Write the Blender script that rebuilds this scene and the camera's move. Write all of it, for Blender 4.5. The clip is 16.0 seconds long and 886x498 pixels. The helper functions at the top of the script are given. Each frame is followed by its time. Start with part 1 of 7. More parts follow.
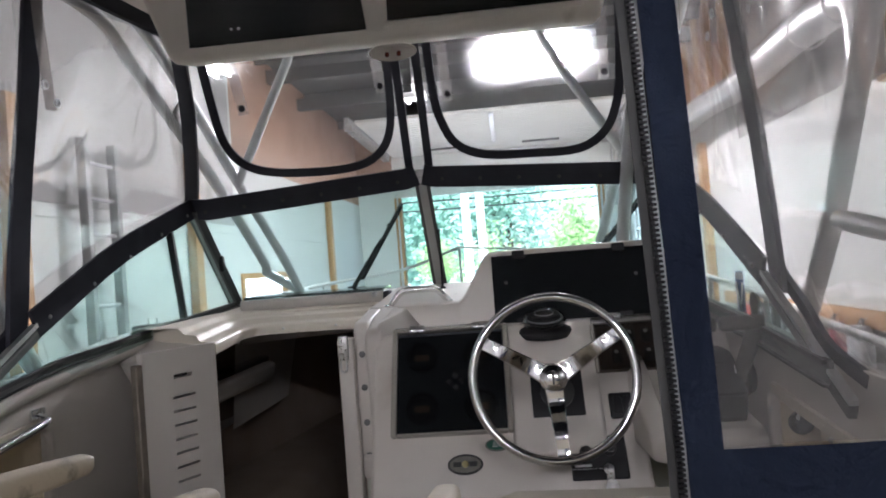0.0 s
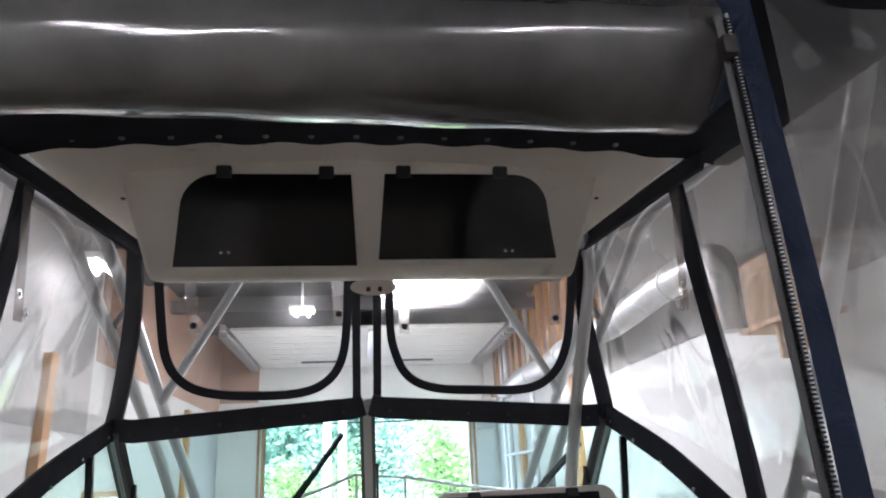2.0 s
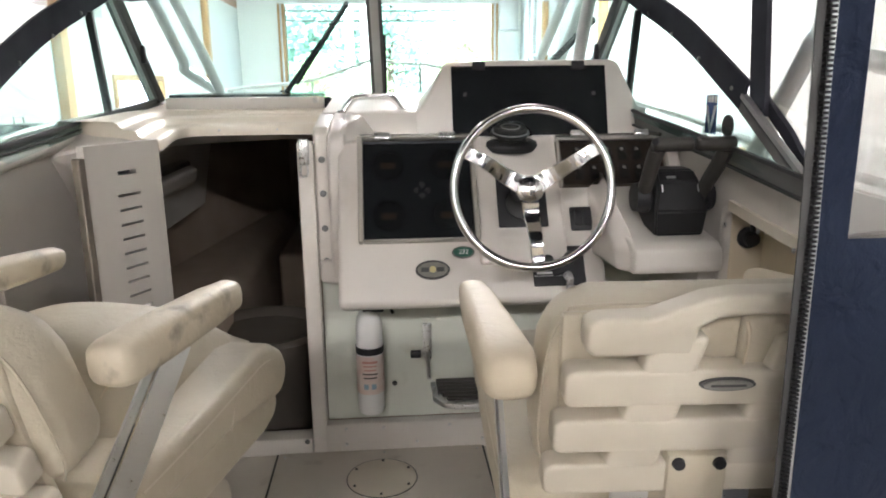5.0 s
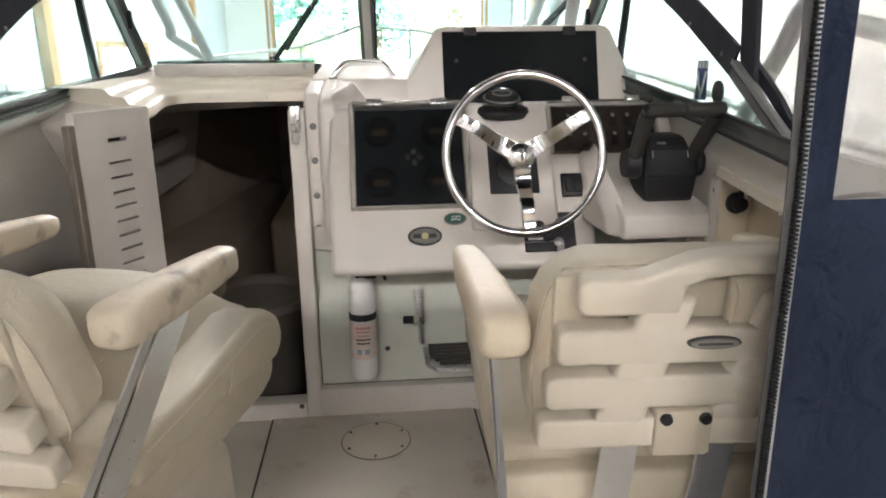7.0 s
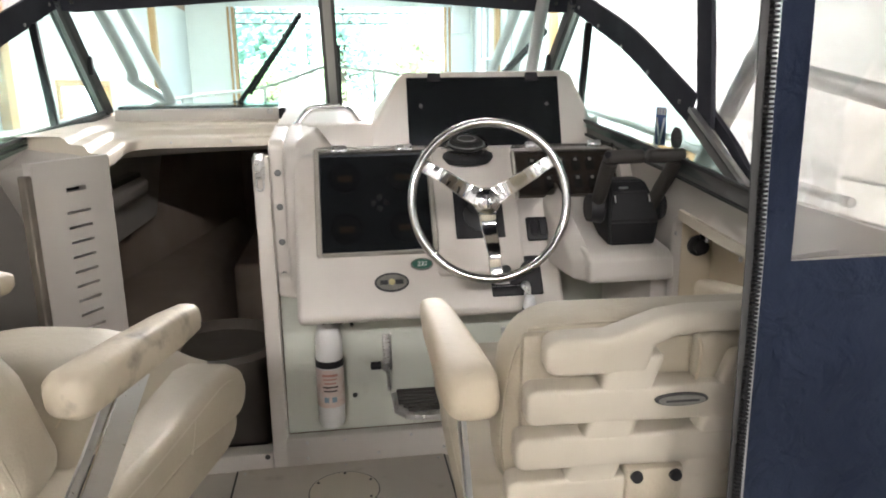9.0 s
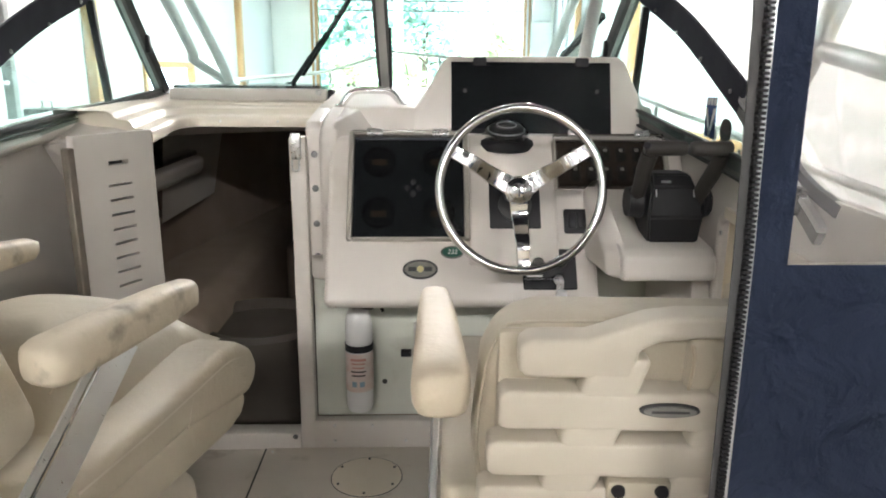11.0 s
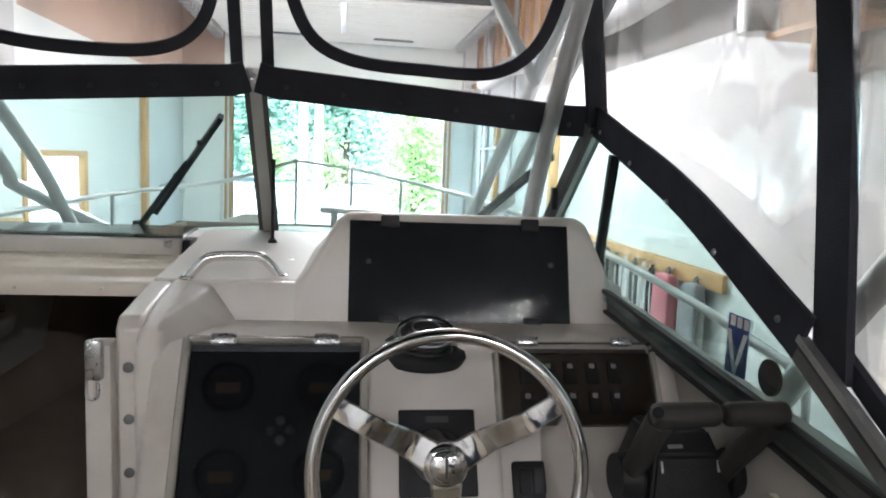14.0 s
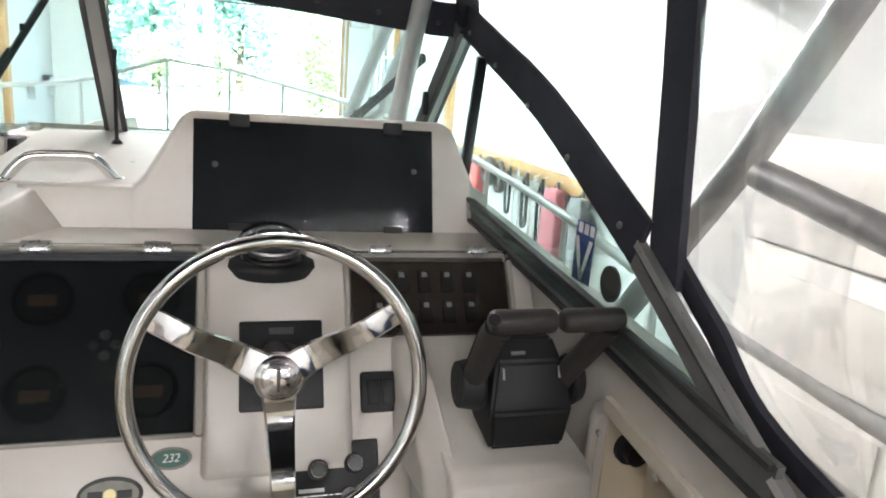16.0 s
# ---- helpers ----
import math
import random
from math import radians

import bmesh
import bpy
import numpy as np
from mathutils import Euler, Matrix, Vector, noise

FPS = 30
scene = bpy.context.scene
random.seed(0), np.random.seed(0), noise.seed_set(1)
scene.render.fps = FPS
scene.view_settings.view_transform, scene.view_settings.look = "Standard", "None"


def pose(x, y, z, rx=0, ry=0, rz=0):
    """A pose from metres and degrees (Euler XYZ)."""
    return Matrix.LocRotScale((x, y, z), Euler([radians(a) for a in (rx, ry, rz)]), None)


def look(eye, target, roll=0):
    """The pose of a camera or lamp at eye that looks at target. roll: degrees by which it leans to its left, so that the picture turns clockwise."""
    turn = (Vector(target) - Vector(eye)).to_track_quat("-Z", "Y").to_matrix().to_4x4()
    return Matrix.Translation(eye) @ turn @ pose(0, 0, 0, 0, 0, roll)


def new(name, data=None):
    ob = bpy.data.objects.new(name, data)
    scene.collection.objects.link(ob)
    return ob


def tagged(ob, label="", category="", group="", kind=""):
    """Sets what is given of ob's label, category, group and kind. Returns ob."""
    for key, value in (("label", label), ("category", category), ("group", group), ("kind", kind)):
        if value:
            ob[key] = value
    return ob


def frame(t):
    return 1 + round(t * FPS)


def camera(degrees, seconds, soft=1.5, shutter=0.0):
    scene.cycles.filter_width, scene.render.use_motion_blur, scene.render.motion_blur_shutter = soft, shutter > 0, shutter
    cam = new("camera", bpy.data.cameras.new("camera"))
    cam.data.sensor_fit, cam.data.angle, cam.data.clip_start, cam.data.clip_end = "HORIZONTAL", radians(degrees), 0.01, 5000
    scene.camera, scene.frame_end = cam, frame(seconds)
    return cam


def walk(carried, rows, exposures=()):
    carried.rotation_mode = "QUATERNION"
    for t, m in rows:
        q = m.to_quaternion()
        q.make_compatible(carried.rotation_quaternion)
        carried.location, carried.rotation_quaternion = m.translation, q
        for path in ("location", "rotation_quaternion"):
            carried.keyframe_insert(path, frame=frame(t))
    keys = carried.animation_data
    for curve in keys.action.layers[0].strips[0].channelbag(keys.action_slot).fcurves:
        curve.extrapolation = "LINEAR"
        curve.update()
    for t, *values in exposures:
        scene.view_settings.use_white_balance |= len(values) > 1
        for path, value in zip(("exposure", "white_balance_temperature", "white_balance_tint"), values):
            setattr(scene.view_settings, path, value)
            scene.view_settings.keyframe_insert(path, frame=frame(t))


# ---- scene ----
cam = camera(64.6, 16.0, 1.9)
PATH = [
    (0, (0.289, -0.025, 1.122), (0.108, 1.966, 1.169), -4.4),
    (0.5, (0.209, 0.023, 1.171), (0.073, 2.012, 1.332), -1.6),
    (1, (0.101, 0.034, 1.199), (0.068, 2.006, 1.53), -2.4),
    (1.5, (-0.004, -0.036, 1.215), (0.18, 1.869, 1.794), -3.7),
    (2, (-0.026, -0.054, 1.198), (0.213, 1.832, 1.818), -2.6),
    (2.5, (0.035, -0.042, 1.168), (0.206, 1.892, 1.648), -1.9),
    (3, (0.049, -0.011, 1.14), (0.211, 1.966, 1.396), -1.4),
    (3.5, (0.041, 0.011, 1.115), (0.181, 2.006, 1.133), -1.2),
    (4, (0.038, -0.004, 1.11), (0.222, 1.974, 0.882), -1.7),
    (4.5, (0.037, -0.005, 1.085), (0.202, 1.938, 0.641), -1.1),
    (5, (0.033, -0.006, 1.092), (0.185, 1.933, 0.628), -0.6),
    (5.2, (0.04, -0.002, 1.089), (0.177, 1.934, 0.607), -0.6),
    (7.5, (0.023, -0.024, 1.09), (0.238, 1.887, 0.539), -0.4),
    (8, (0.032, -0.022, 1.119), (0.294, 1.911, 0.679), -0.4),
    (8.5, (0.023, -0.015, 1.12), (0.301, 1.915, 0.673), -0.8),
    (10.8, (0.127, 0.013, 1.12), (0.264, 1.945, 0.621), 0.8),
    (11, (0.141, 0.024, 1.105), (0.208, 1.963, 0.617), 0.5),
    (11.5, (0.087, 0.092, 1.108), (0.138, 2.026, 0.602), 0.8),
    (12, (0.011, 0.201, 1.137), (0.102, 2.133, 0.627), 1.6),
    (12.5, (-0.004, 0.287, 1.156), (0.182, 2.225, 0.699), 1.8),
    (13, (0.096, 0.418, 1.165), (0.315, 2.358, 0.731), 1.9),
    (13.5, (0.186, 0.548, 1.224), (0.431, 2.511, 0.928), 2.1),
    (14, (0.215, 0.698, 1.267), (0.508, 2.661, 1.024), 2.5),
    (14.5, (0.271, 0.79, 1.255), (0.6, 2.745, 0.993), 2.9),
    (15, (0.324, 0.814, 1.23), (0.613, 2.728, 0.729), 2.3),
    (15.5, (0.316, 0.779, 1.24), (0.678, 2.677, 0.725), 2.9),
    (16, (0.316, 0.742, 1.245), (0.885, 2.602, 0.78), 4.5),
]
EXPOSURES = [(0, 1.92, 6050, 17), (1.0, 1.84, 6050, 17), (2.5, 2.02, 6050, 17), (3.3, 1.74, 6050, 17), (3.9, 1.95, 6150, 15), (4.5, 2.8, 6330, 14), (5.2, 3.1, 6450, 13), (8.7, 3.12, 6500, 13), (11.0, 3.19, 6450, 11), (12.7, 3.19, 6400, 11), (13.3, 3.0, 6250, 12), (13.9, 2.4, 6150, 13), (14.5, 1.9, 6150, 14), (14.9, 2.23, 6200, 14), (15.5, 3.0, 6300, 12), (16, 3.05, 6330, 12)]
walk(cam, [(t, look(eye, target, roll)) for t, eye, target, roll in PATH], EXPOSURES)

# ---- world, sun, large lights ----
world = bpy.data.worlds.new("World")
scene.world = world
world.use_nodes = True
wn = world.node_tree
sky = wn.nodes.new("ShaderNodeTexSky")
sky.sky_type, sky.sun_disc = "NISHITA", False
sky.sun_elevation, sky.sun_rotation = radians(50), radians(200)
wn.links.new(sky.outputs[0], wn.nodes["Background"].inputs[0])
wn.nodes["Background"].inputs[1].default_value = 0.15
sun = new("sun", bpy.data.lights.new("sun", "SUN"))
sun.data.energy, sun.data.angle, sun.data.color = 5.0, radians(0.5), (1.0, 0.95, 0.87)
sun.matrix_basis = pose(0, 0, 20, 40, 0, 20)
LAMP_POWER = 60.0


# ---- materials ----
def node_mat(name):
    m = bpy.data.materials.new(name)
    m.use_nodes = True
    return m, m.node_tree, m.node_tree.nodes["Principled BSDF"]


def surface(name, a, b=None, rough=0.5, metal=0.0, scale=6.0, fine=60.0, bump=0.05, spread=0.5, coat=0.0, dirt=None, dirt_at=0.62, stretch=(1, 1, 1), spec=0.5, soft=0.0):
    """Two-scale procedural surface: colours a to b over a broad noise, fine relief, stains of colour dirt."""
    m, t, p = node_mat(name)
    n, l = t.nodes, t.links
    co = n.new("ShaderNodeTexCoord")
    mp = n.new("ShaderNodeMapping")
    mp.inputs["Scale"].default_value = stretch
    l.new(co.outputs["Object"], mp.inputs[0])
    big = n.new("ShaderNodeTexNoise")
    big.inputs["Scale"].default_value, big.inputs["Detail"].default_value = scale, 6
    small = n.new("ShaderNodeTexNoise")
    small.inputs["Scale"].default_value, small.inputs["Detail"].default_value = fine, 4
    for x in (big, small):
        l.new(mp.outputs[0], x.inputs["Vector"])
    b = b or tuple(v * 0.86 for v in a)
    ramp = n.new("ShaderNodeValToRGB")
    ramp.color_ramp.elements[0].position, ramp.color_ramp.elements[1].position = 0.5 - spread / 2, 0.5 + spread / 2
    ramp.color_ramp.elements[0].color, ramp.color_ramp.elements[1].color = (*b, 1), (*a, 1)
    l.new(big.outputs[0], ramp.inputs[0])
    out = ramp.outputs[0]
    if dirt:
        spots = n.new("ShaderNodeTexNoise")
        spots.inputs["Scale"].default_value, spots.inputs["Detail"].default_value = scale * 2.3, 8
        l.new(mp.outputs[0], spots.inputs["Vector"])
        edge = n.new("ShaderNodeValToRGB")
        edge.color_ramp.elements[0].position, edge.color_ramp.elements[1].position = dirt_at, dirt_at + 0.16
        l.new(spots.outputs[0], edge.inputs[0])
        mix = n.new("ShaderNodeMix")
        mix.data_type = "RGBA"
        l.new(edge.outputs[0], mix.inputs[0])
        l.new(out, mix.inputs[6])
        mix.inputs[7].default_value = (*dirt, 1)
        out = mix.outputs[2]
    l.new(out, p.inputs["Base Color"])
    rr = n.new("ShaderNodeMapRange")
    rr.inputs[3].default_value, rr.inputs[4].default_value = max(rough - 0.08, 0.02), min(rough + 0.1, 1)
    l.new(small.outputs[0], rr.inputs[0])
    l.new(rr.outputs[0], p.inputs["Roughness"])
    p.inputs["Metallic"].default_value = metal
    p.inputs["Specular IOR Level"].default_value = spec
    p.inputs["Coat Weight"].default_value = coat
    if bump:
        bp = n.new("ShaderNodeBump")
        bp.inputs["Strength"].default_value, bp.inputs["Distance"].default_value = bump, 0.004
        l.new(small.outputs[0], bp.inputs["Height"])
        l.new(bp.outputs[0], p.inputs["Normal"])
        if soft:
            mid = n.new("ShaderNodeTexNoise")
            mid.inputs["Scale"].default_value, mid.inputs["Detail"].default_value, mid.inputs["Distortion"].default_value = scale * 2.6, 3, 1.2
            l.new(mp.outputs[0], mid.inputs["Vector"])
            b2 = n.new("ShaderNodeBump")
            b2.inputs["Strength"].default_value, b2.inputs["Distance"].default_value = soft, 0.02
            l.new(mid.outputs[0], b2.inputs["Height"])
            l.new(b2.outputs[0], bp.inputs["Normal"])
    return m


def clear(name, tint, haze, haze_col, rough, wave, gloss=1.0, wave_scale=5.0, stretch=(1, 1, 1), bloom=0.0, crease=0.0):
    """A clear sheet: see-through, with a Fresnel gloss and a little milky scatter, its surface slightly wavy."""
    m, t, p = node_mat(name)
    n, l = t.nodes, t.links
    n.remove(p)
    tr = n.new("ShaderNodeBsdfTransparent")
    tr.inputs[0].default_value = (*tint, 1)
    gl = n.new("ShaderNodeBsdfGlossy")
    gl.inputs["Roughness"].default_value = rough
    df = n.new("ShaderNodeBsdfDiffuse")
    df.inputs[0].default_value = (*haze_col, 1)
    co = n.new("ShaderNodeTexCoord")
    nz = n.new("ShaderNodeTexNoise")
    nz.inputs["Scale"].default_value, nz.inputs["Detail"].default_value = wave_scale, 3
    nz.inputs["Distortion"].default_value = 0.6
    mp = n.new("ShaderNodeMapping")
    mp.inputs["Scale"].default_value = stretch
    l.new(co.outputs["Object"], mp.inputs[0])
    l.new(mp.outputs[0], nz.inputs["Vector"])
    bp = n.new("ShaderNodeBump")
    bp.inputs["Strength"].default_value, bp.inputs["Distance"].default_value = wave, 0.05
    l.new(nz.outputs[0], bp.inputs["Height"])
    if crease:
        nd = n.new("ShaderNodeTexNoise")
        nd.inputs["Scale"].default_value, nd.inputs["Detail"].default_value = 2.5, 2
        l.new(co.outputs["Object"], nd.inputs["Vector"])
        va = n.new("ShaderNodeVectorMath")
        va.operation = "MULTIPLY_ADD"
        va.inputs[1].default_value = (0.5, 0.5, 0.5)
        l.new(nd.outputs[1], va.inputs[0])
        l.new(mp.outputs[0], va.inputs[2])
        vo = n.new("ShaderNodeTexVoronoi")
        vo.feature = "DISTANCE_TO_EDGE"
        vo.inputs["Scale"].default_value = 3.2
        l.new(va.outputs[0], vo.inputs["Vector"])
        mr = n.new("ShaderNodeMapRange")
        mr.interpolation_type = "SMOOTHSTEP"
        mr.inputs[1].default_value, mr.inputs[2].default_value = 0.0, 0.10
        mr.inputs[3].default_value, mr.inputs[4].default_value = 1.0, 0.0
        l.new(vo.outputs[0], mr.inputs[0])
        bc = n.new("ShaderNodeBump")
        bc.inputs["Strength"].default_value, bc.inputs["Distance"].default_value = crease, 0.01
        l.new(mr.outputs[0], bc.inputs["Height"])
        l.new(bc.outputs[0], bp.inputs["Normal"])
    l.new(bp.outputs[0], gl.inputs["Normal"])
    sm = n.new("ShaderNodeTexNoise")
    sm.inputs["Scale"].default_value, sm.inputs["Detail"].default_value = 3.0, 8
    l.new(co.outputs["Object"], sm.inputs["Vector"])
    hr = n.new("ShaderNodeMapRange")
    hr.inputs[1].default_value, hr.inputs[2].default_value = 0.3, 0.75
    hr.inputs[3].default_value, hr.inputs[4].default_value = haze * 0.4, haze * 1.6
    l.new(sm.outputs[0], hr.inputs[0])
    tl = n.new("ShaderNodeBsdfTranslucent")
    tl.inputs[0].default_value = (*haze_col, 1)
    md = n.new("ShaderNodeMixShader")
    md.inputs[0].default_value = 0.6
    l.new(df.outputs[0], md.inputs[1])
    l.new(tl.outputs[0], md.inputs[2])
    mh = n.new("ShaderNodeMixShader")
    l.new(hr.outputs[0], mh.inputs[0])
    if bloom:
        rf_ = n.new("ShaderNodeBsdfRefraction")
        rf_.inputs["IOR"].default_value, rf_.inputs["Roughness"].default_value = 1.08, 0.6
        ms = n.new("ShaderNodeMixShader")
        ms.inputs[0].default_value = bloom
        l.new(tr.outputs[0], ms.inputs[1])
        l.new(rf_.outputs[0], ms.inputs[2])
        l.new(ms.outputs[0], mh.inputs[1])
    else:
        l.new(tr.outputs[0], mh.inputs[1])
    l.new(md.outputs[0], mh.inputs[2])
    fr = n.new("ShaderNodeFresnel")
    fr.inputs[0].default_value = 1.45
    l.new(bp.outputs[0], fr.inputs["Normal"])
    mu = n.new("ShaderNodeMath")
    mu.operation = "MULTIPLY"
    mu.inputs[1].default_value = gloss
    l.new(fr.outputs[0], mu.inputs[0])
    mg = n.new("ShaderNodeMixShader")
    l.new(mu.outputs[0], mg.inputs[0])
    l.new(mh.outputs[0], mg.inputs[1])
    l.new(gl.outputs[0], mg.inputs[2])
    l.new(mg.outputs[0], n["Material Output"].inputs[0])
    return m


def glow(name, colour, strength):
    m, t, p = node_mat(name)
    p.inputs["Base Color"].default_value = (*colour, 1)
    p.inputs["Emission Color"].default_value = (*colour, 1)
    p.inputs["Emission Strength"].default_value = strength
    return m


GEL = surface("gelcoat", (0.66, 0.62, 0.575), (0.59, 0.55, 0.505), 0.34, scale=3, fine=140, bump=0.02, dirt=(0.52, 0.47, 0.41), dirt_at=0.66)
GEL_GREEN = surface("gelcoat_greenish", (0.66, 0.68, 0.61), (0.58, 0.60, 0.53), 0.4, scale=3, fine=120, bump=0.03, dirt=(0.48, 0.48, 0.40))
RIM = surface("dull_beige_rim", (0.40, 0.375, 0.33), (0.32, 0.30, 0.26), 0.45, scale=6, fine=120, bump=0.04)
GEL_CREAM = surface("gelcoat_yellowed", (0.72, 0.66, 0.56), (0.66, 0.59, 0.485), 0.4, scale=3, fine=90, bump=0.03, dirt=(0.5, 0.42, 0.3))
NONSKID = surface("nonskid_sole", (0.70, 0.65, 0.58), (0.60, 0.55, 0.48), 0.6, scale=4, fine=320, bump=0.35, dirt=(0.42, 0.37, 0.31), dirt_at=0.6)
LINER = surface("hardtop_liner", (0.81, 0.76, 0.69), (0.73, 0.675, 0.60), 0.5, scale=4, fine=90, bump=0.03, dirt=(0.5, 0.44, 0.36), dirt_at=0.66)
BRUSHED = surface("brushed_strap", (0.66, 0.67, 0.69), (0.58, 0.59, 0.61), 0.42, 0.45, scale=6, fine=220, bump=0.03)
SEAT = surface("seat_vinyl", (0.52, 0.465, 0.365), (0.445, 0.39, 0.295), 0.44, scale=5, fine=210, bump=0.22, soft=0.14, dirt=(0.52, 0.47, 0.37), dirt_at=0.62)
SHELL = surface("seat_plastic", (0.61, 0.555, 0.465), (0.53, 0.475, 0.385), 0.45, scale=5, fine=120, bump=0.04)
ARM = surface("armrest_vinyl", (0.59, 0.51, 0.39), (0.51, 0.43, 0.315), 0.66, scale=9, fine=150, bump=0.12, soft=0.1, dirt=(0.46, 0.39, 0.30), dirt_at=0.66)
ARM_WORN = surface("worn_armrest_vinyl", (0.60, 0.525, 0.41), (0.52, 0.445, 0.335), 0.5, scale=8, fine=150, bump=0.12, soft=0.1, dirt=(0.26, 0.22, 0.17), dirt_at=0.55)
CUBBY = surface("cubby_gelcoat", (0.72, 0.635, 0.49), (0.65, 0.56, 0.42), 0.45, scale=3, fine=90, bump=0.03, dirt=(0.5, 0.42, 0.3))
AMBER = surface("dim_amber_display", (0.40, 0.25, 0.14), (0.29, 0.18, 0.10), 0.4, scale=30, fine=100, bump=0.0)
PALE_RED = surface("faded_red_print", (0.60, 0.30, 0.26), None, 0.5, scale=40)
PALE_BLUE = surface("faded_blue_print", (0.30, 0.42, 0.52), None, 0.5, scale=40)
CANVAS = surface("black_canvas", (0.050, 0.051, 0.062), (0.036, 0.037, 0.047), 0.95, scale=12, fine=420, bump=0.4, spec=0.1)
NAVY = surface("navy_canvas", (0.052, 0.068, 0.115), (0.037, 0.048, 0.084), 0.95, scale=5, fine=420, bump=0.4, spec=0.15, soft=1.0)
BRIGHT = surface("polished_strap", (0.78, 0.78, 0.77), (0.66, 0.66, 0.66), 0.30, 0.9, scale=5, fine=200, bump=0.03)
CHROME = surface("chrome", (0.85, 0.85, 0.85), (0.78, 0.78, 0.78), 0.09, 1.0, scale=4, fine=60, bump=0.0)
STEEL = surface("brushed_steel", (0.66, 0.66, 0.66), (0.55, 0.55, 0.55), 0.28, 1.0, scale=5, fine=200, bump=0.03)
ALU = surface("anodised_aluminium", (0.62, 0.63, 0.64), (0.54, 0.55, 0.56), 0.38, 0.85, scale=5, fine=150, bump=0.02)
FRAME = surface("window_frame", (0.20, 0.20, 0.20), (0.13, 0.13, 0.13), 0.5, 0.3, scale=9, fine=150, bump=0.04)
RUBBER = surface("grey_rubber", (0.085, 0.085, 0.085), (0.05, 0.05, 0.05), 0.55, scale=9, fine=160, bump=0.08)
BLACK = surface("black_plastic", (0.021, 0.021, 0.023), (0.015, 0.015, 0.017), 0.48, scale=9, fine=260, bump=0.1, spec=0.28)
GAUGE = surface("gauge_face", (0.05, 0.05, 0.05), (0.035, 0.035, 0.035), 0.4, scale=9, fine=100, bump=0.0)
BOXBLACK = surface("control_box_black", (0.018, 0.018, 0.019), (0.013, 0.013, 0.014), 0.52, scale=9, fine=260, bump=0.1, spec=0.25)
LEVER = surface("lever_grey_plastic", (0.050, 0.045, 0.041), (0.036, 0.033, 0.030), 0.55, scale=9, fine=260, bump=0.12, spec=0.3)
SMOKE = clear("smoked_acrylic", (0.55, 0.56, 0.56), 0.20, (0.075, 0.076, 0.080), 0.06, 0.02)
SMOKE_THIN = clear("thin_smoked_acrylic", (0.74, 0.72, 0.70), 0.09, (0.09, 0.086, 0.082), 0.06, 0.02)
CLEAR = clear("clear_acrylic", (0.9, 0.9, 0.9), 0.02, (0.6, 0.6, 0.6), 0.04, 0.02)
GLASS = clear("tinted_glass", (0.77, 0.875, 0.86), 0.025, (0.7, 0.8, 0.8), 0.0, 0.0, 0.3)
WINDOW_GLASS = clear("window_glass", (0.93, 0.95, 0.95), 0.01, (0.7, 0.75, 0.75), 0.0, 0.0, 0.15)
VINYL = clear("clear_vinyl", (0.88, 0.86, 0.85), 0.15, (0.70, 0.68, 0.67), 0.09, 0.010, 0.30, 9.0, (1, 1.4, 0.6), 0.06, 0.08)
VINYL_FRONT = clear("front_clear_vinyl", (0.94, 0.94, 0.93), 0.06, (0.85, 0.85, 0.85), 0.08, 0.012, 0.5, 6.0, (1, 1, 1), 0.15, 0.06)
VINYL_ROLL = clear("rolled_clear_vinyl", (0.36, 0.36, 0.36), 0.50, (0.56, 0.545, 0.53), 0.14, 0.06, 2.4, 16.0, (0.08, 1, 1))
CARPET_DARK = surface("dark_brown_moulding", (0.11, 0.095, 0.08), (0.08, 0.068, 0.057), 0.6, scale=5, fine=200, bump=0.1)
CARPET = surface("brown_carpet", (0.37, 0.30, 0.245), (0.30, 0.245, 0.195), 0.95, scale=5, fine=350, bump=0.6, spec=0.1)
WHITE = surface("white_enamel", (0.80, 0.80, 0.79), (0.74, 0.74, 0.73), 0.3, scale=8, fine=100, bump=0.02)
LENS = surface("dark_red_lens", (0.14, 0.03, 0.02), (0.09, 0.02, 0.015), 0.25, scale=20)
DOME = clear("compass_dome", (0.72, 0.72, 0.72), 0.05, (0.2, 0.2, 0.2), 0.02, 0.0, 1.2)
RED = surface("red_print", (0.55, 0.05, 0.05), None, 0.5, scale=20)
BLUE = surface("blue_decal", (0.04, 0.08, 0.25), None, 0.5, scale=20)
GREEN = surface("green_badge", (0.01, 0.09, 0.06), None, 0.35, scale=20)
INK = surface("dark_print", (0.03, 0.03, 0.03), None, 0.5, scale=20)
LIGHTINK = surface("light_print", (0.75, 0.75, 0.75), None, 0.5, scale=20)
BRASS = surface("badge_gold", (0.55, 0.48, 0.25), None, 0.35, 0.6, scale=20)
DARKBOARD = surface("dark_grey_board", (0.19, 0.185, 0.18), (0.13, 0.126, 0.122), 0.8, scale=0.9, fine=30, bump=0.1, dirt=(0.10, 0.095, 0.09))
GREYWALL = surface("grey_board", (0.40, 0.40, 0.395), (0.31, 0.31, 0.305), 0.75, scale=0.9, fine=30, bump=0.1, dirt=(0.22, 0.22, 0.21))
HINGE = surface("tarnished_hinge", (0.26, 0.225, 0.18), (0.14, 0.12, 0.10), 0.55, 0.3, scale=14, fine=150, bump=0.1)
RAILG = surface("grey_window_rail", (0.14, 0.135, 0.13), (0.09, 0.088, 0.085), 0.65, 0.0, scale=9, fine=160, bump=0.06)
CARD = surface("cardboard", (0.36, 0.24, 0.14), (0.28, 0.18, 0.10), 0.85, scale=3, fine=60, bump=0.05)
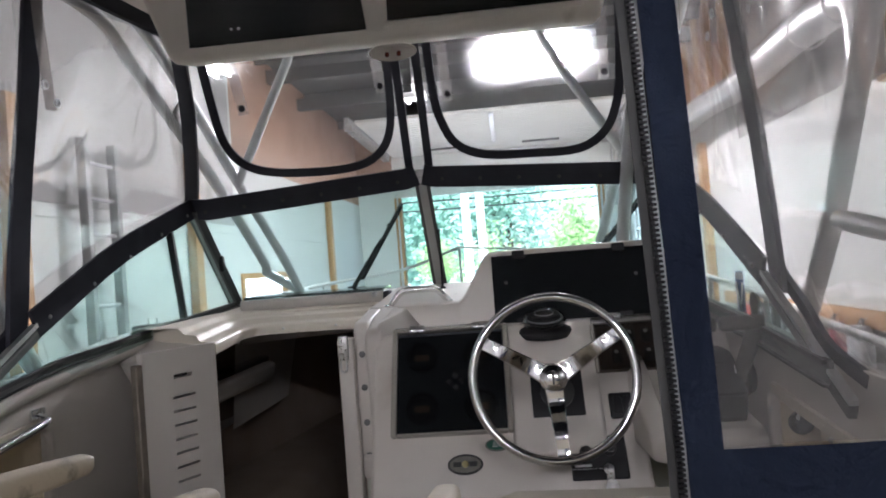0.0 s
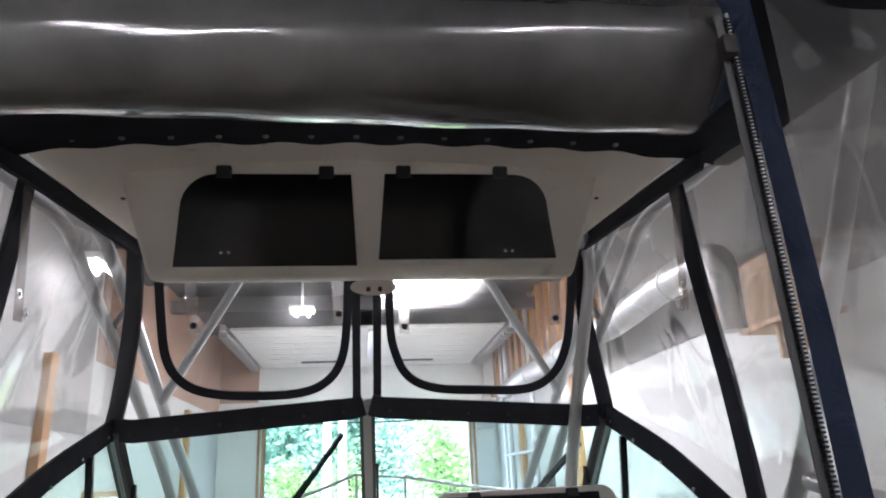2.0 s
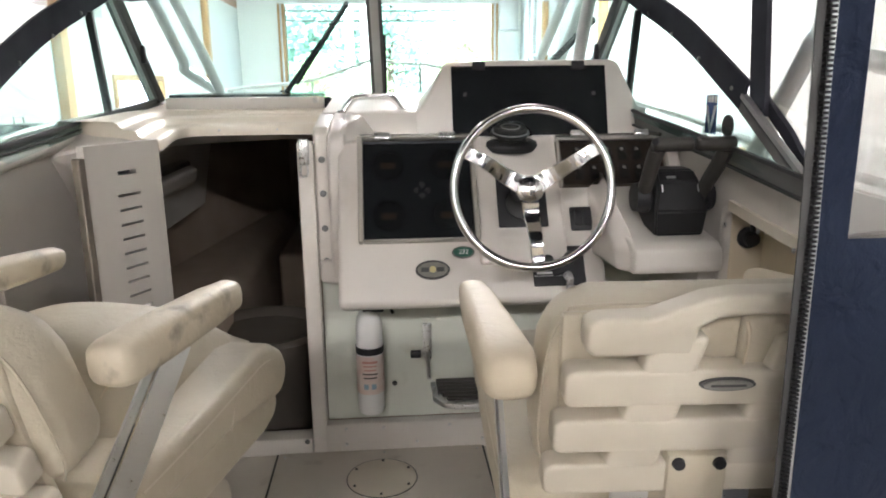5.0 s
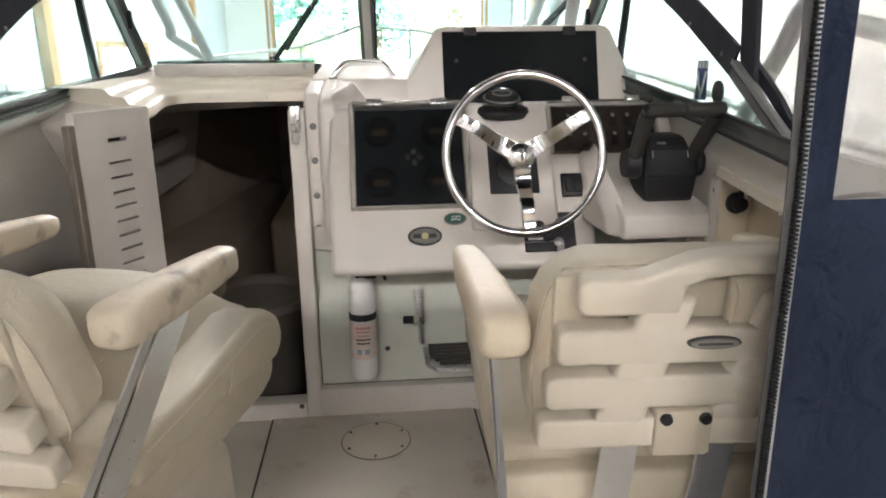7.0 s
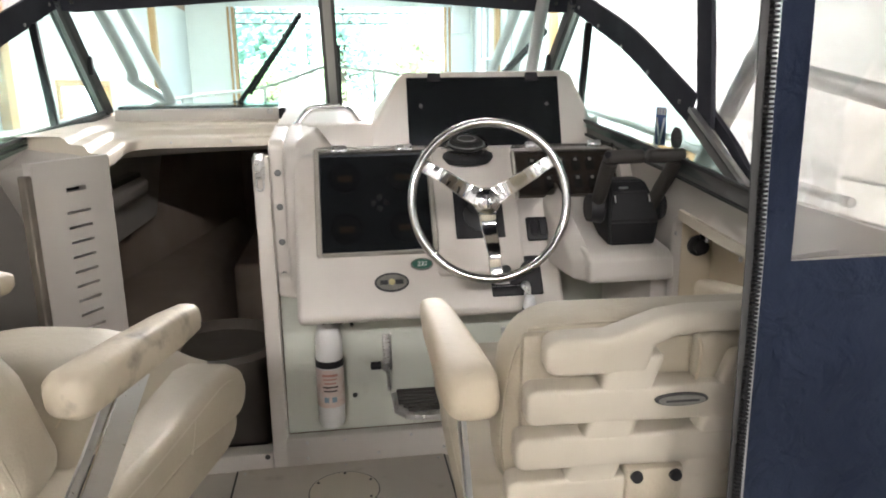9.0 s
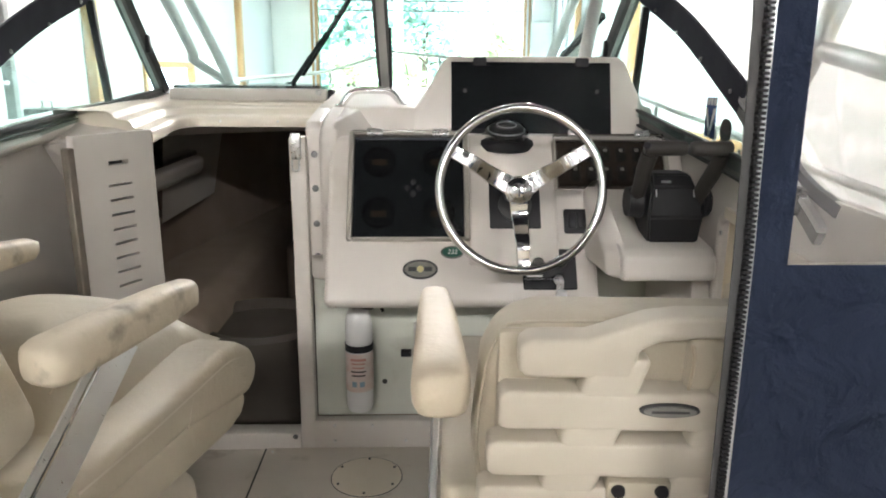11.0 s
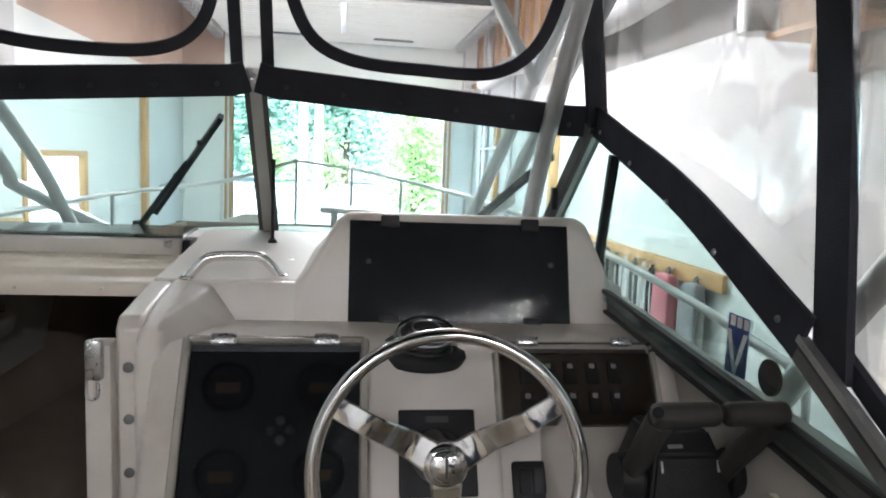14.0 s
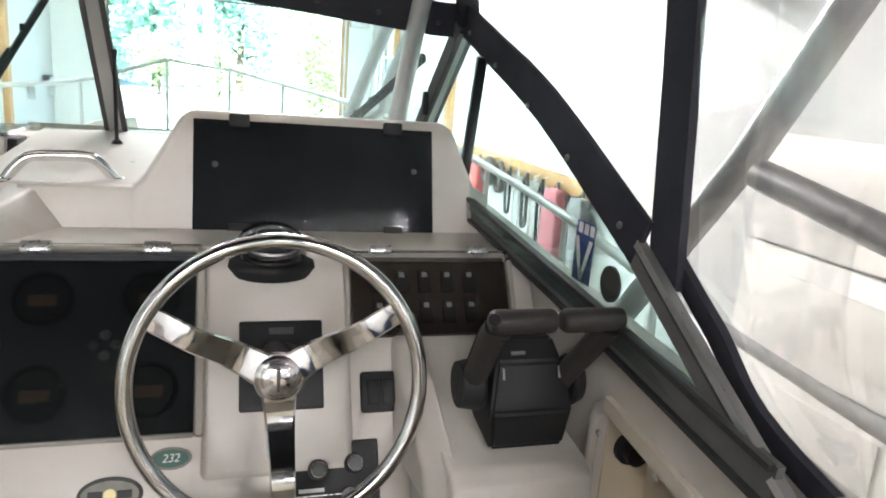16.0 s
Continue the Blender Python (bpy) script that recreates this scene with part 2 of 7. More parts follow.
WALLW = surface("painted_wall", (0.60, 0.615, 0.60), (0.535, 0.555, 0.54), 0.6, scale=0.8, fine=30, bump=0.05, dirt=(0.42, 0.46, 0.44), dirt_at=0.64)
OSB = surface("brown_sheathing", (0.42, 0.26, 0.18), (0.32, 0.19, 0.13), 0.85, scale=2, fine=40, bump=0.2)
WOOD = surface("pine_trim", (0.52, 0.31, 0.14), (0.40, 0.22, 0.09), 0.6, scale=3, fine=40, bump=0.1, stretch=(6, 6, 0.7))
# Ceiling and beams: lack of light is put into this near-black base colour.
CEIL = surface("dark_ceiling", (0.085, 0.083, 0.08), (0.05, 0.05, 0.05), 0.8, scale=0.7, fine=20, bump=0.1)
CONCRETE = surface("concrete", (0.46, 0.45, 0.43), (0.36, 0.35, 0.33), 0.8, scale=0.8, fine=40, bump=0.2)
ASPHALT = surface("pale_yard", (0.60, 0.59, 0.565), (0.50, 0.49, 0.465), 0.9, scale=0.5, fine=60, bump=0.3)
# Lighter copy of the side wall white; the end wall's light is in the colour.
WALLN_LIT = surface("end_wall_lit_white", (0.82, 0.84, 0.82), (0.75, 0.775, 0.755), 0.6, scale=0.8, fine=30, bump=0.05, dirt=(0.55, 0.58, 0.56), dirt_at=0.66)
DOORW = surface("door_panel_white", (0.78, 0.77, 0.72), (0.70, 0.69, 0.64), 0.5, scale=1.5, fine=40, bump=0.05)
BLUEWALL = surface("blue_grey_panel", (0.76, 0.82, 0.85), (0.69, 0.75, 0.78), 0.5, scale=1, fine=30, bump=0.05)
BARK = surface("bark", (0.12, 0.09, 0.06), (0.07, 0.05, 0.035), 0.9, scale=4, fine=30, bump=0.6)
def leaf_mat(name, a, b):
    """Thin leaf: diffuse light on both sides, tinted from a to b over a broad noise."""
    m, t, p = node_mat(name)
    n, l = t.nodes, t.links
    n.remove(p)
    co = n.new("ShaderNodeTexCoord")
    nz = n.new("ShaderNodeTexNoise")
    nz.inputs["Scale"].default_value, nz.inputs["Detail"].default_value = 1.4, 5
    l.new(co.outputs["Object"], nz.inputs["Vector"])
    ramp = n.new("ShaderNodeValToRGB")
    ramp.color_ramp.elements[0].position, ramp.color_ramp.elements[1].position = 0.3, 0.7
    ramp.color_ramp.elements[0].color, ramp.color_ramp.elements[1].color = (*b, 1), (*a, 1)
    l.new(nz.outputs[0], ramp.inputs[0])
    df, tl, mx = n.new("ShaderNodeBsdfDiffuse"), n.new("ShaderNodeBsdfTranslucent"), n.new("ShaderNodeMixShader")
    for x in (df, tl):
        l.new(ramp.outputs[0], x.inputs[0])
    mx.inputs[0].default_value = 0.45
    l.new(df.outputs[0], mx.inputs[1])
    l.new(tl.outputs[0], mx.inputs[2])
    l.new(mx.outputs[0], n["Material Output"].inputs[0])
    return m


# Far crowns: bright daylight haze is put into a pale bluish leaf green.
LEAF_HAZY = leaf_mat("leaf", (0.44, 0.62, 0.54), (0.27, 0.44, 0.36))
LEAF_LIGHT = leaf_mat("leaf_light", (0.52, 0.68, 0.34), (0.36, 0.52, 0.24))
TUBE_GLOW = glow("lamp_tube", (1.0, 0.97, 0.94), 150.0)
# Tubes set weak so that the side walls stay dimmer.
MID_GLOW = glow("weak_lamp_tube", (1.0, 0.97, 0.94), 10.0)
# Tubes of two unseen lamps added aft to brighten the cockpit.
AFT_FILL_GLOW = glow("aft_fill_tube", (1.0, 0.97, 0.94), 32.0)
SHADE_GLOW = glow("small_lamp_tube", (1.0, 0.97, 0.94), 5.0)


# ---- building helpers ----
def finish(name, bm, material, parent=None, label="", smooth=40):
    bmesh.ops.recalc_face_normals(bm, faces=bm.faces[:])
    me = bpy.data.meshes.new(name)
    bm.to_mesh(me)
    bm.free()
    for mt in material if isinstance(material, (list, tuple)) else (material,):
        me.materials.append(mt)
    if smooth:
        me.shade_smooth()
        me.set_sharp_from_angle(angle=radians(smooth))
    ob = new(name, me)
    if parent is not None:
        ob.parent = parent
        if parent.type == "EMPTY":
            ob.matrix_parent_inverse = parent.matrix_basis.inverted()
    if label:
        tagged(ob, label)
    return ob


def part(name, bm, material, parent, label="", smooth=40):
    return finish(name, bm, material, parent, label, smooth)


def thing(name, base, label, category, group="", kind=""):
    e = new(name)
    e.empty_display_size = 0.05
    e.matrix_basis = pose(*base)
    return tagged(e, label, category, group, kind)


def structure(name, bm, material, label, category, smooth=40):
    return tagged(finish(name, bm, material, None, "", smooth), label, category, "", "structure")


def soften(bm, verts, width, seg=2, angle=25):
    """Rounds the sharp edges among verts."""
    vs = set(verts)
    es = [e for e in bm.edges if e.verts[0] in vs and e.verts[1] in vs and len(e.link_faces) == 2 and e.calc_face_angle(0) > radians(angle)]
    if es and width > 0:
        bmesh.ops.bevel(bm, geom=es, offset=width, segments=seg, profile=0.5, affect="EDGES", clamp_overlap=True)


def box(bm, lo, hi, bevel=0.0, seg=2, m=None):
    c = [(a + b) / 2 for a, b in zip(lo, hi)]
    s = [abs(b - a) for a, b in zip(lo, hi)]
    mat = (m or Matrix()) @ Matrix.Translation(c) @ Matrix.Diagonal((*s, 1))
    vs = bmesh.ops.create_cube(bm, size=1, matrix=mat)["verts"]
    soften(bm, vs, bevel, seg)
    return bm


def prism(bm, pts, lo, hi, axis="x", bevel=0.0, seg=2, m=None):
    """A polygon in the plane across axis, drawn out from lo to hi. Points are (y, z), (x, z) or (x, y)."""
    def at(p, v):
        q = {"x": (v, p[0], p[1]), "y": (p[0], v, p[1]), "z": (p[0], p[1], v)}[axis]
        return (m @ Vector(q)) if m else Vector(q)
    a = [bm.verts.new(at(p, lo)) for p in pts]
    b = [bm.verts.new(at(p, hi)) for p in pts]
    n = len(pts)
    bm.faces.new(a)
    bm.faces.new(b[::-1])
    for i in range(n):
        bm.faces.new((a[i], a[(i + 1) % n], b[(i + 1) % n], b[i]))
    bmesh.ops.recalc_face_normals(bm, faces=[f for f in bm.faces if f.verts[0] in set(a + b)])
    soften(bm, a + b, bevel, seg)
    return bm


def slab(bm, corners, thick, bevel=0.0, seg=1):
    """A flat plate through the corners, thickened both ways along its normal."""
    vs = [Vector(c) for c in corners]
    n = (vs[1] - vs[0]).cross(vs[2] - vs[0]).normalized() * thick / 2
    a = [bm.verts.new(v + n) for v in vs]
    b = [bm.verts.new(v - n) for v in vs]
    k = len(vs)
    bm.faces.new(a)
    bm.faces.new(b[::-1])
    for i in range(k):
        bm.faces.new((a[i], b[i], b[(i + 1) % k], a[(i + 1) % k]))
    soften(bm, a + b, bevel, seg)
    return bm


def smooth_path(pts, n=6):
    """Catmull-Rom through the points."""
    p = [Vector(q) for q in pts]
    p = [2 * p[0] - p[1]] + p + [2 * p[-1] - p[-2]]
    out = []
    for i in range(1, len(p) - 2):
        for k in range(n):
            t = k / n
            out.append(0.5 * (2 * p[i] + (p[i + 1] - p[i - 1]) * t + (2 * p[i - 1] - 5 * p[i] + 4 * p[i + 1] - p[i + 2]) * t * t + (3 * p[i] - p[i - 1] - 3 * p[i + 1] + p[i + 2]) * t**3))
    return out + [p[-2]]


def tube(bm, pts, r, seg=12, closed=False, caps=True):
    p = [Vector(q) for q in pts]
    n = len(p)
    radii = r if isinstance(r, (list, tuple)) else [r] * n
    rings, up = [], None
    for i in range(n):
        d = (p[(i + 1) % n] - p[i - 1]) if closed else (p[min(i + 1, n - 1)] - p[max(i - 1, 0)])
        d.normalize()
        if up is None:
            up = d.orthogonal().normalized()
        up = (up - d * up.dot(d)).normalized()
        side = d.cross(up)
        rings.append([bm.verts.new(p[i] + radii[i] * (math.cos(2 * math.pi * k / seg) * up + math.sin(2 * math.pi * k / seg) * side)) for k in range(seg)])
    for i in range(n if closed else n - 1):
        a, b = rings[i], rings[(i + 1) % n]
        for k in range(seg):
            bm.faces.new((a[k], a[(k + 1) % seg], b[(k + 1) % seg], b[k]))
    if caps and not closed:
        bm.faces.new(rings[0][::-1])
        bm.faces.new(rings[-1])
    return bm


def ribbon(bm, pts, across, width, thick, seg=1):
    """A flat strip along a path; across gives the strip's width direction (one vector, or one a point)."""
    p = [Vector(q) for q in pts]
    n = len(p)
    ac = [Vector(across[i] if isinstance(across[0], (tuple, list, Vector)) else across) for i in range(n)]
    rings = []
    for i in range(n):
        d = (p[min(i + 1, n - 1)] - p[max(i - 1, 0)]).normalized()
        a = (ac[i] - d * ac[i].dot(d)).normalized()
        nn = d.cross(a).normalized() * thick / 2
        w = a * width / 2
        rings.append([bm.verts.new(p[i] + s * w + t * nn) for s, t in ((-1, -1), (1, -1), (1, 1), (-1, 1))])
    for a, b in zip(rings, rings[1:]):
        for k in range(4):
            bm.faces.new((a[k], a[(k + 1) % 4], b[(k + 1) % 4], b[k]))
    bm.faces.new(rings[0][::-1])
    bm.faces.new(rings[-1])
    return bm


def lathe(bm, profile, m, seg=24):
    """Turns (radius, height) pairs about the local z axis of m."""
    rings = []
    for r, h in profile:
        if r < 1e-6:
            rings.append([bm.verts.new(m @ Vector((0, 0, h)))])
        else:
            rings.append([bm.verts.new(m @ Vector((r * math.cos(2 * math.pi * k / seg), r * math.sin(2 * math.pi * k / seg), h))) for k in range(seg)])
    for a, b in zip(rings, rings[1:]):
        for k in range(seg):
            q = [a[k % len(a)], a[(k + 1) % len(a)], b[(k + 1) % len(b)], b[k % len(b)]]
            q = list(dict.fromkeys(q))
            if len(q) > 2:
                bm.faces.new(q)
    if len(rings[0]) > 1:
        bm.faces.new(rings[0][::-1])
    if len(rings[-1]) > 1:
        bm.faces.new(rings[-1])
    return bm


def sheet(bm, f, nu, nv, thick=0.0):
    """A grid surface f(u, v) for u, v in 0..1."""
    g = [[bm.verts.new(f(i / nu, j / nv)) for j in range(nv + 1)] for i in range(nu + 1)]
    for i in range(nu):
        for j in range(nv):
            bm.faces.new((g[i][j], g[i + 1][j], g[i + 1][j + 1], g[i][j + 1]))
    if thick:
        bmesh.ops.solidify(bm, geom=bm.faces[:], thickness=thick)
    return bm


def axis_to(p, d, up=(0, 0, 1)):
    """A frame at p whose z axis points along d."""
    return Matrix.Translation(p) @ Vector(d).to_track_quat("Z", "Y").to_matrix().to_4x4()


def B():
    return bmesh.new()


def stud(parent, p, d, r=0.006, material=None, name="snap"):
    bm = lathe(B(), [(r, 0), (r, 0.002), (r * 0.7, 0.004), (0, 0.0045)], axis_to(p, d), 10)
    return part(name, bm, material or STEEL, parent)


# ---- the shed: floor, walls, ceiling, door opening ----
GROUND_Z, CEIL_Z, WALL_X, END_Y = -1.35, 4.5, 3.25, 17.0
bm = B()
box(bm, (-400, -60, GROUND_Z - 0.3), (400, 700, GROUND_Z - 0.02))
structure("ground", bm, ASPHALT, "pale sunlit concrete yard outside the shed", "ground", 0)
bm = B()
box(bm, (-WALL_X, -7, GROUND_Z - 0.02), (WALL_X, END_Y, GROUND_Z))
structure("floor", bm, CONCRETE, "stained grey concrete shed floor", "floor", 0)
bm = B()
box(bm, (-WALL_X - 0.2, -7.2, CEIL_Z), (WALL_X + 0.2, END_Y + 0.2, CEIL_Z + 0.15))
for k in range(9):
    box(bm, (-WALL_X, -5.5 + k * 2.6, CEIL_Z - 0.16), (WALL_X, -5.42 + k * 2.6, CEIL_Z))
structure("ceiling", bm, CEIL, "shed ceiling with joists, its unlit dark put into the colour", "ceiling", 0)


def wall_with_holes(name, x0, x1, y0, y1, split, holes, label, brown_from=-7):
    """A side wall along y: white below split, brown sheathing above, holes as (y0, y1, z0, z1)."""
    low, high = B(), B()
    cuts = sorted({y0, y1, *[v for h in holes for v in h[:2]]})
    for a, b in zip(cuts, cuts[1:]):
        hole = next((h for h in holes if h[0] <= a and b <= h[1]), None)
        spans = [(GROUND_Z, split)] if not hole else [(GROUND_Z, hole[2]), (hole[3], split)]
        for z0, z1 in spans:
            box(low, (x0, a, z0), (x1, b, z1))
    box(high, (x0, brown_from, split), (x1, y1, CEIL_Z))
    if brown_from > y0:
        box(low, (x0, y0, split), (x1, brown_from, CEIL_Z))
    w = structure(name, low, WALLW, label, "wall", 0)
    part("sheathing", high, OSB, w, "brown sheathing above the white panels", 0)
    return w


west = wall_with_holes("wall_west", -WALL_X - 0.06, -WALL_X, -7, END_Y, 2.75, [(9.10, 10.86, 0.28, 1.14)], "white panelled side wall of the shed", 9.0)
for y in (13.74, 7.6, 4.7):
    part("post", box(B(), (-WALL_X, y - 0.09, GROUND_Z), (-WALL_X + 0.1, y + 0.09, 2.6), 0.006), WOOD, west, "bare pine wall post")
for z in (0.35, 1.75):
    part("panel_joint", box(B(), (-WALL_X, -7, z - 0.012), (-WALL_X + 0.014, END_Y, z + 0.012)), WALLW, west)
east = wall_with_holes("wall_east", WALL_X, WALL_X + 0.2, -7, END_Y, 3.0, [], "white panelled side wall of the shed", 9.0)
for y in (14.2, 10.4):
    part("post", box(B(), (WALL_X - 0.1, y - 0.09, GROUND_Z), (WALL_X, y + 0.09, 2.6), 0.006), WOOD, east, "bare pine wall post")

for w_, s_ in ((west, -1), (east, 1)):
    xi = s_ * WALL_X
    # east boarding gets a darker grey than the west
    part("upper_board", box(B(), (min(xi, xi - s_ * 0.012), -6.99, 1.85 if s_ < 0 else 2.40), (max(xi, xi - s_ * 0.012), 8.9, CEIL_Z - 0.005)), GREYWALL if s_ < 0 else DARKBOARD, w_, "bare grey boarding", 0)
DOOR_L, DOOR_R, DOOR_H = -2.2, 2.55, 2.85
bm = B()
box(bm, (-WALL_X - 0.2, END_Y, GROUND_Z), (DOOR_L, END_Y + 0.2, CEIL_Z))
box(bm, (DOOR_R, END_Y, GROUND_Z), (WALL_X + 0.2, END_Y + 0.2, CEIL_Z))
box(bm, (DOOR_L, END_Y, DOOR_H), (DOOR_R, END_Y + 0.2, CEIL_Z))
north = structure("wall_north", bm, WALLN_LIT, "white end wall with a wide open doorway", "wall", 0)
for x0, x1 in ((DOOR_L - 0.16, DOOR_L), (DOOR_R, DOOR_R + 0.16)):
    part("door_trim", box(B(), (x0, END_Y - 0.05, GROUND_Z), (x1, END_Y + 0.22, DOOR_H), 0.006), WOOD, north, "bare pine door jamb")
    part("door_trim", box(B(), ((x0 + x1) / 2 - 0.02, END_Y - 0.1, GROUND_Z), ((x0 + x1) / 2 + 0.02, END_Y - 0.05, DOOR_H), 0.004), ALU, north, "steel door guide")
bm = B()
for k in range(9):
    box(bm, (DOOR_R + 0.2 + k * 0.05, END_Y - 0.03 - 0.012 * (k % 2), GROUND_Z), (DOOR_R + 0.25 + k * 0.05, END_Y - 0.002, 2.1))
part("corrugated_panel", bm, BLUEWALL, north, "blue-grey corrugated panel", 0)
part("sheathing", box(B(), (-WALL_X, END_Y - 0.02, 3.05), (DOOR_L - 0.17, END_Y - 0.002, CEIL_Z - 0.01)), OSB, north, "brown sheathing above the white panels", 0)
structure("wall_south", box(B(), (-WALL_X - 0.2, -7.2, GROUND_Z), (WALL_X + 0.2, -7, CEIL_Z)), GREYWALL, "plain grey boarded back wall of the shed", "wall", 0)

# window in the west wall
win = thing("window_1", (-WALL_X, 9.8, 0.50), "small bright window in a bare pine frame", "window", kind="structure")
for lo, hi in (((9.00, 0.19), (10.98, 0.28)), ((9.00, 1.14), (10.98, 1.22)), ((9.00, 0.28), (9.10, 1.14)), ((10.86, 0.28), (10.98, 1.14))):
    part("frame", box(B(), (-WALL_X - 0.062, lo[0], lo[1]), (-WALL_X + 0.03, hi[0], hi[1]), 0.005), WOOD, win)
p = part("pane", box(B(), (-WALL_X - 0.05, 9.10, 0.28), (-WALL_X - 0.044, 10.86, 1.14)), WINDOW_GLASS, win)
p.visible_shadow = False
# emissive panel added outside so the window reads as bright daylight
structure("backdrop_west", box(B(), (-12.1, 4.0, GROUND_Z), (-12.0, 50.0, 9.0)), glow("backdrop_glow", (0.86, 0.94, 1.0), 1.6), "glowing panel added for the pale daylight beyond the window", "backdrop", 0)
part("meeting_rail", box(B(), (-WALL_X - 0.058, 9.10, 0.50), (-WALL_X - 0.036, 10.86, 0.53), 0.003), STEEL, win)

# raised sectional door under the ceiling, with its tracks
od = thing("overhead_door", (0.2, 14.5, 3.95), "white sectional garage door raised under the ceiling", "garage door", kind="structure")
DOOR_Z = 3.84
for k in range(7):
    y0 = 12.55 + k * 0.62
    sec = part("section", box(B(), (DOOR_L - 0.1, y0, DOOR_Z), (DOOR_R + 0.1, y0 + 0.608, DOOR_Z + 0.05), 0.006), DOORW, od)
    for j in range(3):
        part("rib", box(B(), (DOOR_L - 0.06, y0 + 0.05 + j * 0.19, DOOR_Z - 0.014), (DOOR_R + 0.06, y0 + 0.19 + j * 0.19, DOOR_Z), 0.005, 1), DOORW, sec)
for x in (-0.9, 1.25):
    part("handle", box(B(), (x - 0.42, 16.0, DOOR_Z - 0.05), (x + 0.42, 16.1, DOOR_Z - 0.014), 0.004), RUBBER, od)
part("centre_hinges", box(B(), (0.14, 12.6, DOOR_Z - 0.05), (0.24, 15.6, DOOR_Z - 0.014), 0.004), ALU, od)
for x in (DOOR_L - 0.24, DOOR_R + 0.14):
    track = part("track", box(B(), (x, 12.3, DOOR_Z - 0.06), (x + 0.09, 16.7, DOOR_Z + 0.06), 0.004), ALU, od)
    bm = B()
    for k in range(14):
        box(bm, (x - 0.03, 12.4 + k * 0.3, DOOR_Z - 0.16), (x + 0.12, 12.5 + k * 0.3, DOOR_Z - 0.05))
    part("roller_row", bm, STEEL, track)
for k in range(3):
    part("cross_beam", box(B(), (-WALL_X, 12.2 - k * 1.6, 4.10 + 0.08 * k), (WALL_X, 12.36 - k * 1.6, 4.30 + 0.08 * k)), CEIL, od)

# ceiling lamps, each with its light; the aft pair (y < 0) is added as fill
def ceiling_lamp(x, y, z, length, power, along, glowing):
    e = thing("ceiling_lamp", (x, y, z), "lit white fluorescent ceiling lamp hung from the joists, some of the set added", "lamp", "ceiling lamps")
    m = pose(x, y, z, 0, 0, along)
    part("housing", box(B(), (-0.16, -length / 2, 0.0), (0.16, length / 2, 0.07), 0.01, 2, m), WHITE, e)
    for s in (-0.08, 0.08):
        part("tube", tube(B(), [m @ Vector((s, -length / 2 + 0.03, -0.02)), m @ Vector((s, length / 2 - 0.03, -0.02))], 0.02, 10), glowing, e)
    for s in (-0.4, 0.4):
        part("chain", tube(B(), [m @ Vector((0, s * length, 0.07)), m @ Vector((0, s * length, CEIL_Z - z))], 0.006, 6), STEEL, e)
    lamp = new("lamp_light", bpy.data.lights.new("lamp_light", "AREA"))
    lamp.data.shape, lamp.data.size, lamp.data.size_y, lamp.data.energy = "RECTANGLE", min(0.3, length), length, power
    lamp.data.color = (1.0, 0.99, 0.97)
    lamp.matrix_basis = m @ Matrix.Translation((0, 0, -0.06))
    return e


# the lamp at (-2.85, 7.6) is added to imitate a glare in the port vinyl
for x, y, z, ln in ((0.727, 8.8, 3.62, 1.2), (-0.76, 9.0, 3.31, 0.24), (-2.85, 7.6, 3.55, 0.6), (-1.6, 5.5, 4.2, 1.2), (1.3, 5.8, 4.2, 1.2), (-1.75, -4.9, 3.6, 1.8), (1.85, -5.3, 3.6, 1.8)):
    ceiling_lamp(x, y, z, ln, LAMP_POWER * ln * (0.10 if ln < 0.3 else 0.02 if ln < 1 else 1.4 if y > 8 else 0.085 if y > 4 else 0.075), 90 if y < 0 or y == 8.8 else 0, SHADE_GLOW if ln < 0.3 else TUBE_GLOW if y > 8 else MID_GLOW if y > 0 else AFT_FILL_GLOW)

# east wall: hanging rail with tools, breaker box and pipes, side door
rail = thing("tool_rail", (WALL_X, 6.4, 0.55), "pine board with hooks screwed to the white wall", "tool rail")
part("board", box(B(), (WALL_X - 0.05, 5.76, 0.335), (WALL_X - 0.002, 9.9, 0.485), 0.006), WOOD, rail)
pinkish = surface("faded_red_vinyl", (0.50, 0.16, 0.19), (0.40, 0.11, 0.13), 0.6, scale=4, soft=0.4)
greyish = surface("grey_gear_cloth", (0.30, 0.31, 0.32), (0.17, 0.17, 0.175), 0.8, scale=5, soft=0.5)
RAIL_Z = 0.40


def gear_hook(y, e):
    part("hook", tube(B(), smooth_path([(WALL_X - 0.04, y, RAIL_Z + 0.02), (WALL_X - 0.11, y, RAIL_Z - 0.01), (WALL_X - 0.09, y, RAIL_Z - 0.04)], 4), 0.008, 6), STEEL, e)


def gear_bag(y, w, h, mt, label):
    e = thing("hanging_bag", (WALL_X - 0.07, y, RAIL_Z - h), label, "bag", "gear on the wall rail")
    z = lambda f: RAIL_Z - 0.03 - h * f
    prism(bm := B(), [(y - w * 0.7, z(0)), (y + w * 0.7, z(0.01)), (y + w, z(0.2)), (y + w * 1.05, z(0.9)), (y + w * 0.6, z(1)), (y - w * 0.7, z(0.98)), (y - w, z(0.88)), (y - w * 0.92, z(0.22))], WALL_X - 0.17, WALL_X - 0.06, "x", 0.03, 3)
    part("body", bm, mt, e)
    part("handle", tube(B(), smooth_path([(WALL_X - 0.1, y - 0.04, z(0)), (WALL_X - 0.09, y, RAIL_Z + 0.02), (WALL_X - 0.1, y + 0.04, z(0))], 4), 0.01, 6), BLACK, e)
    gear_hook(y, e)


